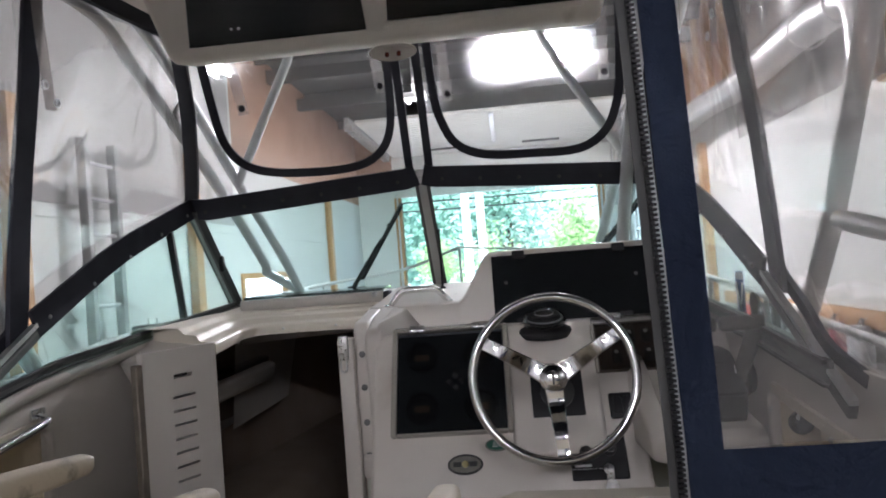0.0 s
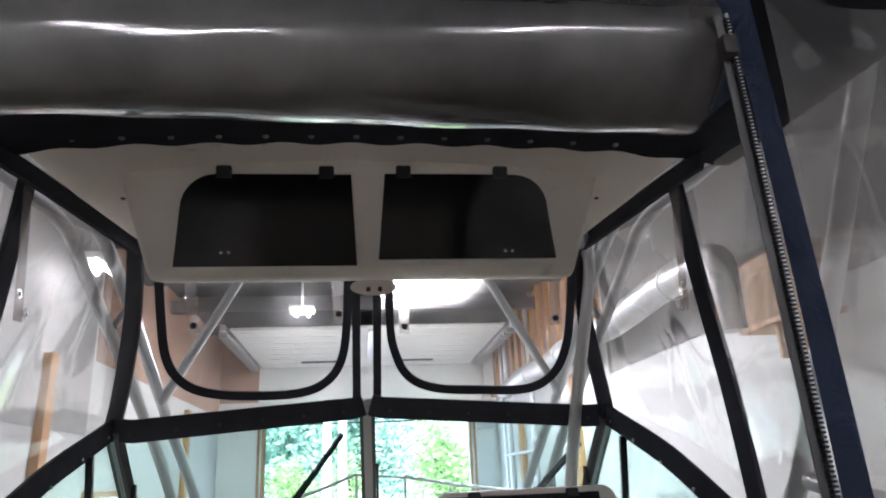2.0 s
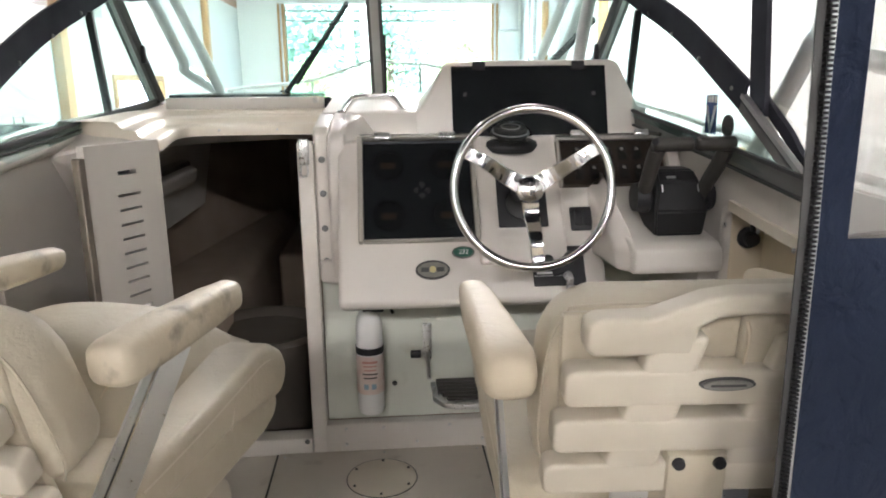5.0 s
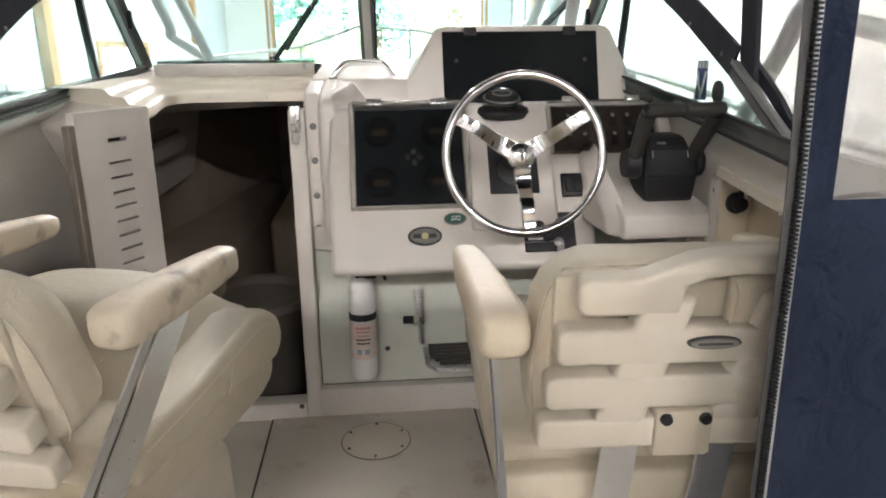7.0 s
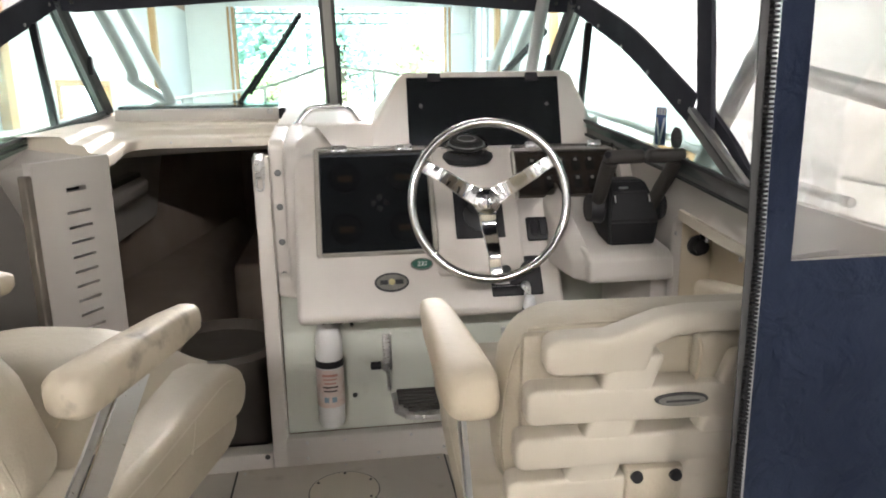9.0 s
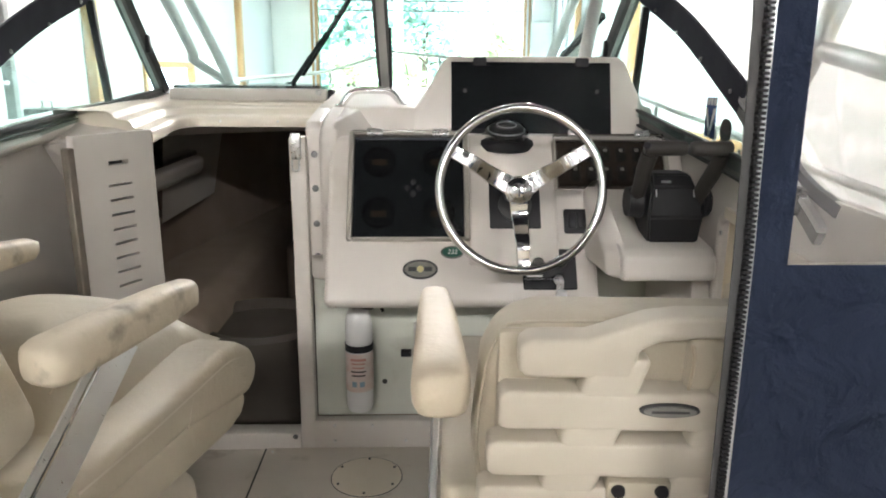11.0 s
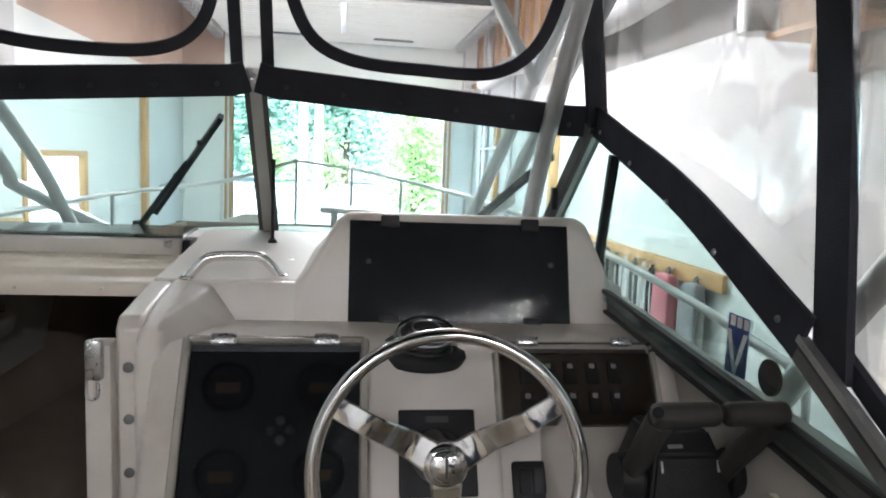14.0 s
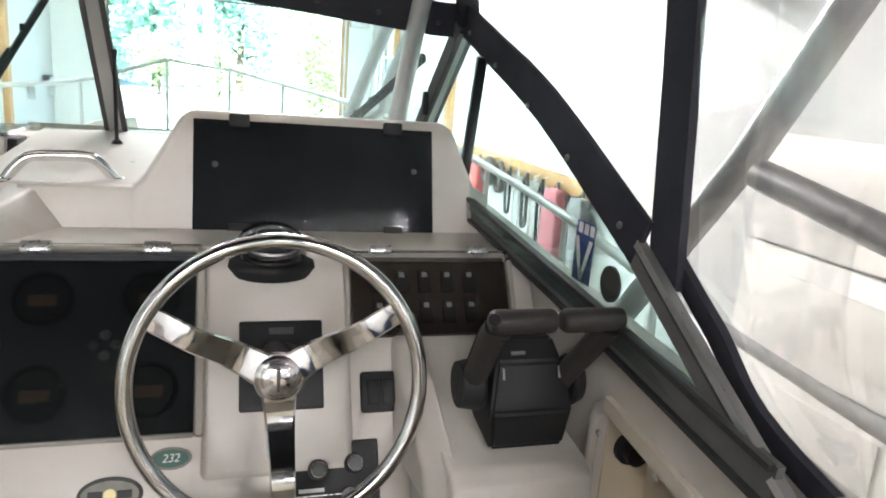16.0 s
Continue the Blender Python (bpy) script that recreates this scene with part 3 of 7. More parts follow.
def gear_rope(y, w, h, r, mt, label):
    e = thing("hanging_rope", (WALL_X - 0.07, y, RAIL_Z - h), label, "rope", "gear on the wall rail")
    x, z0, z1 = WALL_X - 0.09, RAIL_Z, RAIL_Z - h
    loop = [(x, y, z0), (x - 0.01, y - w, z0 - 0.3 * h), (x, y - w * 0.8, z1 + 0.1 * h), (x - 0.005, y + 0.01, z1), (x, y + w * 0.9, z1 + 0.12 * h), (x - 0.01, y + w, z0 - 0.33 * h), (x, y + 0.01, z0)]
    part("line", tube(B(), smooth_path(loop, 5), r, 8), mt, e)
    gear_hook(y, e)


gear_bag(6.08, 0.15, 0.66, greyish, "grey canvas gear bag hanging from the pine board")
gear_bag(6.58, 0.17, 0.74, pinkish, "faded red life vest hanging from the pine board")
for y, w, h, r, mt, label in ((6.93, 0.05, 0.62, 0.016, BLACK, "black looped strap hanging from the board"), (7.10, 0.07, 0.72, 0.014, LIGHTINK, "white looped line hanging from the board"),
                              (7.32, 0.06, 0.55, 0.02, GAUGE, "dark looped strap hanging from the board"), (7.55, 0.08, 0.68, 0.013, LIGHTINK, "white looped line hanging from the board"),
                              (7.80, 0.06, 0.5, 0.016, LEVER, "grey looped line hanging from the board"), (8.10, 0.12, 0.30, 0.035, LEVER, "thick coil of dark line hanging from the board"),
                              (8.45, 0.14, 0.26, 0.04, GAUGE, "thick coil of dark line hanging from the board")):
    gear_rope(y, w, h, r, mt, label)
gear_bag(8.78, 0.13, 0.5, RED, "dark red gear bag hanging from the pine board")
bb = thing("breaker_box", (2.95, END_Y, 2.3), "grey steel electrical box on the end wall", "electrical box")
part("body", box(B(), (2.72, END_Y - 0.2, 2.25), (3.15, END_Y - 0.05, 2.95), 0.01), ALU, bb)
part("conduit", tube(B(), [(2.94, END_Y - 0.1, 2.95), (2.94, END_Y - 0.1, CEIL_Z)], 0.03, 8), ALU, bb)
pipes = thing("wall_pipes", (3.1, 14.8, GROUND_Z), "grey steel pipes running up the wall", "pipes")
for y, r in ((15.4, 0.04), (14.9, 0.06), (12.8, 0.05)):
    part("pipe", tube(B(), [(3.12, y, GROUND_Z), (3.12, y, 4.4)], r, 10), ALU, pipes)
part("pipe", tube(B(), [(3.12, 12.8, 1.6), (3.12, 15.4, 1.6)], 0.03, 8), ALU, pipes)
sd = thing("garage_door_side", (WALL_X, 2.6, GROUND_Z), "closed white sectional door with pressed panels", "garage door", kind="structure")
for k in range(4):
    z0 = GROUND_Z + k * 0.62
    sec = part("section", box(B(), (WALL_X - 0.05, 0.6, z0), (WALL_X - 0.002, 4.1, z0 + 0.6), 0.01), DOORW, sd)
    for j in range(3):
        part("panel", box(B(), (WALL_X - 0.062, 0.75 + j * 1.12, z0 + 0.12), (WALL_X - 0.05, 1.7 + j * 1.12, z0 + 0.48), 0.008), DOORW, sec)

# west wall: upright ladder and a shelf with a rolled cover
POST_GREY = surface("weathered_ladder_rail", (0.30, 0.31, 0.31), (0.21, 0.22, 0.22), 0.55, 0.3, scale=6, fine=120, bump=0.05)
ld = thing("ladder", (-WALL_X + 0.2, 5.65, GROUND_Z), "grey aluminium ladder leaning on the white wall", "ladder")
for y in (5.42, 5.86):
    part("rail", box(B(), (-WALL_X + 0.1, y - 0.035, GROUND_Z), (-WALL_X + 0.18, y + 0.035, 2.4), 0.008), POST_GREY, ld)
for k in range(12):
    part("rung", tube(B(), [(-WALL_X + 0.14, 5.42, GROUND_Z + 0.25 + 0.3 * k), (-WALL_X + 0.14, 5.86, GROUND_Z + 0.25 + 0.3 * k)], 0.018, 8), ALU, ld)
sh = thing("wall_shelf", (-WALL_X, 7.0, 0.4), "narrow wooden wall shelf with clutter", "shelf")
part("board", box(B(), (-WALL_X, 6.1, 0.50), (-WALL_X + 0.35, 8.2, 0.54), 0.005), WOOD, sh)
for y in (6.3, 7.9):
    part("bracket", box(B(), (-WALL_X, y, 0.26), (-WALL_X + 0.3, y + 0.04, 0.50), 0.004), STEEL, sh)
rc = thing("rolled_tarp", (-WALL_X + 0.18, 7.1, 0.54), "grey rolled tarpaulin lying on the shelf", "tarp")
part("roll", tube(B(), smooth_path([(-WALL_X + 0.18, 6.5, 0.64), (-WALL_X + 0.2, 7.1, 0.645), (-WALL_X + 0.17, 7.7, 0.64)], 5), 0.1, 12), ALU, rc)
mc = thing("machine_crate", (-WALL_X + 0.3, 6.28, 0.54), "dark metal tool box standing on the shelf", "tool box")
part("body", box(B(), (-WALL_X + 0.05, 6.14, 0.54), (-WALL_X + 0.33, 6.42, 0.78), 0.012), GAUGE, mc)
part("handle", tube(B(), [(-WALL_X + 0.19, 6.2, 0.78), (-WALL_X + 0.19, 6.2, 0.84), (-WALL_X + 0.19, 6.36, 0.84), (-WALL_X + 0.19, 6.36, 0.78)], 0.01, 8), STEEL, mc)

ws2 = thing("ledge", (-WALL_X, 15.9, 0.62), "narrow white-painted ledge along the wall", "shelf")
part("board", box(B(), (-WALL_X, 14.9, 0.58), (-WALL_X + 0.16, 16.9, 0.62), 0.004), WALLW, ws2)
for y in (15.1, 16.6):
    part("bracket", box(B(), (-WALL_X, y, 0.36), (-WALL_X + 0.12, y + 0.04, 0.58), 0.004), WALLW, ws2)
rb = thing("small_radio", (-WALL_X + 0.09, 16.2, 0.62), "small dark box standing on the ledge", "radio")
part("case", box(B(), (-WALL_X + 0.03, 16.02, 0.62), (-WALL_X + 0.14, 16.42, 0.78), 0.01), GAUGE, rb)
part("face", box(B(), (-WALL_X + 0.14, 16.08, 0.66), (-WALL_X + 0.146, 16.36, 0.74), 0.002), LIGHTINK, rb)

# ---- outside ----


def tree(x, y, h, spread, seed, leaf, trunk_h, label, n=330, size=0.27):
    r = random.Random(seed)
    e = thing("tree", (x, y, GROUND_Z), label, "tree", "trees outside")
    bm = B()
    top = Vector((x + r.uniform(-0.3, 0.3), y, GROUND_Z + h * 0.8))
    tube(bm, smooth_path([(x, y, GROUND_Z - 0.1), (x + r.uniform(-0.2, 0.2), y, GROUND_Z + h * 0.4), top], 4), [0.03 * h * (1 - 0.75 * i / 8) for i in range(9)], 8)
    tips = []
    for k in range(9):
        z = GROUND_Z + trunk_h + (h - trunk_h) * r.random() * 0.7
        a = r.uniform(0, 6.28)
        q = Vector((x, y, z)) + spread * r.uniform(0.5, 0.9) * Vector((math.cos(a), math.sin(a), 0.35))
        tips.append(q)
        tube(bm, [(x, y, z - 0.3), (Vector((x, y, z)) + q) / 2 + Vector((0, 0, 0.15)), q], [0.011 * h, 0.007 * h, 0.002 * h], 6)
    part("trunk", bm, BARK, e)
    verts, faces = [], []
    for k in range(n):
        c = r.choice(tips + [top, top])
        p = c + Vector((r.gauss(0, spread * 0.33), r.gauss(0, spread * 0.33), r.gauss(0, (h - trunk_h) * 0.17)))
        p.z = max(p.z, GROUND_Z + trunk_h * 0.6)
        for j in range(5):
            o = p + Vector((r.gauss(0, size), r.gauss(0, size), r.gauss(0, size)))
            d = Vector((r.gauss(0, 1), r.gauss(0, 1), r.gauss(0, 0.6))).normalized() * size * r.uniform(0.5, 1.0)
            s = d.orthogonal().normalized() * size * 0.35
            i = len(verts)
            verts += [o - d, o + s, o + d, o - s]
            faces.append((i, i + 1, i + 2, i + 3))
    me = bpy.data.meshes.new("crown")
    me.from_pydata(verts, [], faces)
    me.materials.append(leaf)
    c = new("crown", me)
    c.parent, c.matrix_parent_inverse = e, e.matrix_basis.inverted()
    tagged(c, "loose uneven crown of small leaves")
    return e


tree(-6.8, 72, 13.5, 3.0, 1, LEAF_HAZY, 2.2, "tall leafy tree beyond the yard, leaves paled for haze", 470, 0.58)
tree(0.6, 75, 14.0, 3.4, 2, LEAF_HAZY, 2.6, "tall leafy tree beyond the yard, leaves paled for haze", 500, 0.58)
tree(-13.5, 78, 15.0, 4.2, 3, LEAF_HAZY, 1.6, "tall leafy tree beyond the yard, leaves paled for haze", 680, 0.66)
tree(3.05, 28, 4.9, 1.15, 4, LEAF_LIGHT, 0.3, "bright green young tree in full sun", 520, 0.19)
tree(-5.2, 58, 4.4, 1.7, 6, LEAF_LIGHT, 0.5, "low bright green shrub in full sun", 170, 0.3)
tree(-1.0, 60, 4.9, 1.3, 8, LEAF_LIGHT, 0.6, "low bright green shrub in full sun", 150, 0.3)
up = thing("utility_pole", (-1.3, 31, GROUND_Z), "pale weathered utility pole carrying wires", "pole")
for x in (-1.4, -0.75):
    part("post", tube(B(), [(x, 31, GROUND_Z), (x, 31, 9)], [0.20, 0.16], 12), DOORW, up)
part("crossarm", box(B(), (-2.5, 30.9, 6.2), (-0.1, 31.1, 6.4), 0.02), WOOD, up)
for k, z in enumerate((3.6, 4.0, 4.5, 6.5)):
    part("wire", tube(B(), smooth_path([(-25, 32, z + 0.8), (-1.3, 31, z), (25, 32, z + 0.6)], 8), 0.035, 6), BLACK, up)
# silver duct, studs and insulation high on the east wall
du = thing("air_duct", (2.85, 11.5, 2.55), "silver flexible air duct hung along the wall", "duct")
bm = B()
n_ = 90
tube(bm, [(2.90, 5.4 + 8.8 * k / n_, 2.84 + 0.03 * math.sin(k * 0.2)) for k in range(n_ + 1)], [0.15 + 0.008 * (k % 2) for k in range(n_ + 1)], 16)
DUCT = surface("dull_foil_duct", (0.46, 0.46, 0.45), (0.36, 0.36, 0.36), 0.42, 0.8, scale=9, fine=60, bump=0.2)
part("hose", bm, DUCT, du)
part("elbow", tube(B(), smooth_path([(2.90, 5.42, 2.84), (2.90, 5.2, 2.82), (2.90, 5.12, 2.66), (2.90, 5.12, 2.2)], 5), 0.13, 16), DUCT, du)
for y in (6.0, 9.8, 11.8, 13.6):
    part("strap", tube(B(), [(2.90 + 0.165 * math.cos(a * 0.4), y, 2.84 + 0.165 * math.sin(a * 0.4)) for a in range(16)], 0.01, 6, True), STEEL, du)
fm_ = thing("wall_framing", (3.2, 13, 3.0), "bare pine studs and ledger with pink insulation", "framing", kind="structure")
part("ledger", box(B(), (WALL_X - 0.10, 9.0, 3.0), (WALL_X - 0.002, END_Y, 3.09), 0.004), WOOD, fm_)
for k in range(13):
    part("stud", box(B(), (WALL_X - 0.08, 9.1 + k * 0.6, 3.09), (WALL_X - 0.002, 9.14 + k * 0.6, CEIL_Z - 0.002)), WOOD, fm_, "", 0)


bxs = thing("bracket_shelf", (WALL_X - 0.2, 4.7, 2.2), "small pine shelf on the shed wall", "shelf")
part("board", box(B(), (WALL_X - 0.36, 4.2, 2.14), (WALL_X - 0.012, 5.0, 2.18), 0.004), WOOD, bxs)
part("bracket", box(B(), (WALL_X - 0.3, 4.58, 1.9), (WALL_X - 0.012, 4.62, 2.14), 0.004), WOOD, bxs)
cb = thing("cardboard_box", (WALL_X - 0.2, 4.6, 2.18), "brown cardboard box on the wall shelf", "box")
part("body", box(B(), (WALL_X - 0.34, 4.3, 2.18), (WALL_X - 0.03, 4.9, 2.66), 0.006), CARD, cb)
part("flap", box(B(), (WALL_X - 0.345, 4.3, 2.655), (WALL_X - 0.18, 4.9, 2.664), 0.001), CARD, cb)




# ---- boat: hull, deck, sole, liner ----
def half_beam(y):
    return 1.2 if y < 2.0 else 1.2 * math.sqrt(max(0.0, 1 - ((y - 2.0) / 3.6) ** 2)) + 0.005


def deck_z(y):
    return 0.58 if y < 2.45 else (0.58 + 0.45 * (y - 2.45) / 0.30 if y < 2.75 else 1.03 - 0.075 * (y - 2.75))


def gunwale(y):
    return 0.56 + 0.33 * max(0.0, min(1.0, (y - 3.2) / 2.2)) ** 1.5


def trunk(y):
    return min(0.79, half_beam(y) * 0.97)


hull = thing("boat_hull", (0, 1, GROUND_Z), "white fibreglass motorboat hull standing in the shed", "boat", kind="structure")
bm = B()
YS = [-3.0 + 0.3 * k for k in range(29)]


def hull_pt(u, v, s):
    y = YS[0] + u * 8.4
    w, zt = half_beam(min(y, 5.58)), gunwale(y)
    k = [(1.0, zt), (0.97, 0.55), (0.90, -0.2), (0.70, -0.75), (0.0, -1.05 + 0.9 * max(0, (y - 3.0) / 2.6) ** 2)]
    i = min(int(v * 4), 3)
    t = v * 4 - i
    a, b = k[i], k[i + 1]
    return Vector((s * w * (a[0] + (b[0] - a[0]) * t), y, a[1] + (b[1] - a[1]) * t))


for s in (-1, 1):
    sheet(bm, lambda u, v: hull_pt(u, v, s), 28, 8)
part("shell", bm, GEL, hull)
part("keel_block", box(B(), (-0.2, -2.5, GROUND_Z), (0.2, 3.0, -0.95)), WOOD, hull)
part("transom", slab(B(), [(-1.19, -3, 0.9), (1.19, -3, 0.9), (1.0, -3, -0.7), (0, -3, -1.04), (-1.0, -3, -0.7)], 0.04), GEL, hull)
# foredeck with crown
bm = B()
sheet(bm, lambda u, v: Vector(((2 * v - 1) * trunk(2.66 + 2.88 * u), 2.66 + 2.88 * u, deck_z(2.66 + 2.88 * u) - 0.06 * (2 * v - 1) ** 2 * min(1, 0.4 + u))), 24, 12)
for s in (-1, 1):
    sheet(bm, lambda u, v: Vector((s * (trunk(2.62 + 2.9 * u) + 0.03 * v), 2.62 + 2.9 * u, (deck_z(2.66 + 2.88 * u) - 0.06 * min(1, 0.4 + u)) * (1 - v) + (gunwale(2.62 + 2.9 * u) - 0.01) * v)), 24, 3)
part("foredeck", bm, GEL, hull)
for s in (-1, 1):
    bm = B()
    sheet(bm, lambda u, v: Vector((s * (min(1.02 if -3 + 8.4 * u < 2.1 else 0.845, half_beam(-3 + 8.4 * u) * 0.95) * (1 - v) + half_beam(-3 + 8.4 * u) * v), -3 + 8.4 * u, gunwale(-3 + 8.4 * u))), 28, 3)
    part("side_deck", bm, GEL, hull)


bm = B()
box(bm, (-0.86, -2.96, -0.05), (0.88, 1.985, 0.0), 0)
sole = structure("cockpit_sole", bm, NONSKID, "off-white non-skid fibreglass cockpit sole", "floor", 0)
hatch = thing("deck_hatch", (0, 1.55, 0.0), "off-white non-skid sole hatch with round inspection plate", "hatch")
part("lid", box(B(), (-0.316, 1.10, 0.002), (0.298, 1.936, 0.008), 0.003), NONSKID, hatch)
bm = B()
for lo, hi in (((-0.322, 1.10), (-0.317, 1.94)), ((0.299, 1.10), (0.304, 1.94)), ((-0.322, 1.937), (0.304, 1.942))):
    box(bm, (*lo, 0.0005), (*hi, 0.004))
part("gap", bm, INK, hatch, "dark gap round the lid", 0)
plate = part("inspection_plate", lathe(B(), [(0.0, 0.0115), (0.092, 0.0115), (0.097, 0.010), (0.097, 0.0082), (0, 0.0082)], pose(-0.006, 1.775, 0), 40), GEL_CREAM, hatch, "cream round inspection plate")
part("plate_gap", tube(B(), [(-0.006 + 0.0985 * math.cos(k * 0.157), 1.775 + 0.0985 * math.sin(k * 0.157), 0.0085) for k in range(40)], 0.0014, 6, True), RUBBER, plate, "dark joint round the plate")
for k in range(6):
    a = k * math.pi / 3 + 0.5
    stud(hatch, (-0.006 + 0.086 * math.cos(a), 1.775 + 0.086 * math.sin(a), 0.011), (0, 0, 1), 0.004, RUBBER, "screw")
for x, y in ((-0.295, 1.91), (0.28, 1.91), (-0.295, 1.6), (0.28, 1.6), (0.0, 1.915)):
    stud(hatch, (x, y, 0.008), (0, 0, 1), 0.004, STEEL, "screw")

# cockpit side walls with cubbies
def rail_z(y):
    return 0.945 + (y - 1.59) * 0.073 if y < 2.3 else 1.0 + (y - 2.3) * 0.08


def side_wall(s, name, label):
    x = 0.855 * s if s > 0 else -0.84
    e = thing(name, (x, 0.8, 0), label, "boat wall", kind="structure")
    def quad(pts, nm="panel", mt=GEL):
        part(nm, slab(B(), [(x + (0.012 * s if i else 0.012 * s), y, z) for i, (y, z) in enumerate(pts)], 0.024), mt, e)
    y0, y1, z0, z1 = (1.20, 1.61, 0.515, 0.765) if s > 0 else (1.05, 1.56, 0.50, 0.79)
    tz = lambda y: rail_z(y) - 0.02
    quad([(-2.95, tz(-0.5)), (y0, tz(y0)), (y0, 0), (-2.95, 0)])
    quad([(y1, tz(y1)), (2.3, tz(2.3)), (2.3, 0), (y1, 0)])
    quad([(y0, tz(y0)), (y1, tz(y1)), (y1, z1 + 0.02), (y0, z1 - 0.02)])
    quad([(y0, z0), (y1, z0), (y1, 0), (y0, 0)])
    bm = B()
    d = (0.085 if s > 0 else 0.15) * s
    floor_ = [[(0, y0, z0), (d, y0, z0), (d, y1, z0), (0, y1, z0)]]
    if s > 0:
        floor_ = [[(0, y0, z0), (d, y0, z0), (d, 1.482, z0), (0, 1.482, z0)], [(0, 1.574, z0), (d, 1.574, z0), (d, y1, z0), (0, y1, z0)], [(0.073, 1.482, z0), (d, 1.482, z0), (d, 1.574, z0), (0.073, 1.574, z0)]]
    for pts in (*floor_, [(0, y0, z1 - 0.02), (d, y0, z1 - 0.02), (d, y1, z1 + 0.02), (0, y1, z1 + 0.02)],
                [(0, y0, z0), (d, y0, z0), (d, y0, z1), (0, y0, z1)], [(0, y1, z0), (d, y1, z0), (d, y1, z1 + 0.02), (0, y1, z1 + 0.02)],
                [(d, y0, z0), (d, y1, z0), (d, y1, z1 + 0.02), (d, y0, z1 + 0.02)]):
        part("cubby_panel", slab(B(), [(x + 0.012 * s + a, b, c) for a, b, c in pts], 0.008), CUBBY, e, "yellowed cubby lining", 0)
    bm = B()
    o = x - 0.006 * s
    ribbon(bm, smooth_path([(o, y0 - 0.02, z1 - 0.005), (o, (y0 + y1) / 2, z1 + 0.013), (o, y1 - 0.02, z1 + 0.033)], 4), (0, 0, 1), 0.024, 0.010)
    part("cubby_rim", bm, GEL_CREAM, e, "cream trim strip")
    bm = B()
    tube(bm, smooth_path([(o + 0.004 * s, y1 - 0.02, z1 + 0.025), (o + 0.003 * s, y1 + 0.006, z1 + 0.008), (o + 0.003 * s, y1 + 0.010, z1 - 0.05), (o + 0.003 * s, y1 + 0.010, z0 - 0.02)], 5), 0.010, 10)
    part("cubby_lip", bm, GEL, e)
    return e


stb = side_wall(1, "cockpit_side_starboard", "off-white moulded cockpit side with yellowed cubby")
prt = side_wall(-1, "cockpit_side_port", "off-white moulded cockpit side with yellowed cubby")
cup = part("cup_holder", lathe(B(), [(0, -0.075), (0.042, -0.075), (0.054, -0.02), (0.058, 0.004), (0.057, 0.010), (0.052, 0.010), (0.048, 0.002), (0.040, -0.066), (0, -0.068)], pose(0.894, 1.528, 0.522), 32), CUBBY, stb, "round yellowed cup holder")
# cup lining, a darker yellow-brown than the cubby
part("lining", lathe(B(), [(0, -0.0655), (0.0395, -0.0655), (0.0475, 0.001), (0.0470, 0.001), (0.0385, -0.0650)], pose(0.894, 1.528, 0.522), 32), surface("brown_cup", (0.42, 0.33, 0.19), (0.32, 0.24, 0.13), 0.45, scale=12), cup, "darker brown inside of the cup holder")
part("socket_plug", lathe(B(), [(0.026, 0), (0.026, 0.01), (0.018, 0.014), (0.018, 0.03), (0.012, 0.034), (0, 0.034)], axis_to((0.905, 1.602, 0.715), (0, -1, 0)), 20), BLACK, stb, "black twelve volt socket")
for y, z in ((1.59, 0.75), (1.44, 0.765), (1.30, 0.755), (1.615, 0.66), (1.615, 0.5)):
    stud(stb, (0.842, y, z), (-1, 0, 0), 0.006, STEEL, "screw")
part("socket_tab", box(B(), (0.900, 1.575, 0.735), (0.911, 1.585, 0.752), 0.002), BLACK, stb)
part("wall_cap", tube(B(), smooth_path([(-0.836, 1.20, 0.858), (-0.838, 1.60, 0.922), (-0.838, 1.90, 0.944), (-0.836, 2.12, 0.958)], 5), 0.026, 14), GEL, prt, "rounded white wall cap")
pouch = thing("black_pouch", (0.93, 1.31, 0.60), "black flat pouch hung in the cubby", "pouch")
part("body", prism(B(), [(1.22, 0.60), (1.24, 0.66), (1.37, 0.685), (1.375, 0.655), (1.28, 0.60)], 0.915, 0.945, "x", 0.006, 2), BLACK, pouch)
part("edge", tube(B(), [(0.912, 1.36, 0.655), (0.912, 1.28, 0.604)], 0.002, 6), LIGHTINK, pouch)
hd = thing("grab_handle", (-0.84, 1.45, 0.83), "polished chrome grab handle on the cockpit side", "handle")
part("bar", tube(B(), smooth_path([(-0.835, 1.24, 0.80), (-0.79, 1.27, 0.803), (-0.785, 1.4, 0.82), (-0.79, 1.50, 0.835), (-0.835, 1.53, 0.84)], 5), 0.011, 10), CHROME, hd)
part("foot", box(B(), (-0.842, 1.51, 0.82), (-0.834, 1.56, 0.86), 0.003), CHROME, hd)

# ---- bulkhead, companionway and cabin ----
cab = thing("cabin", (-0.2, 3.0, -0.1), "dark cabin lined with brown carpet", "cabin", kind="structure")
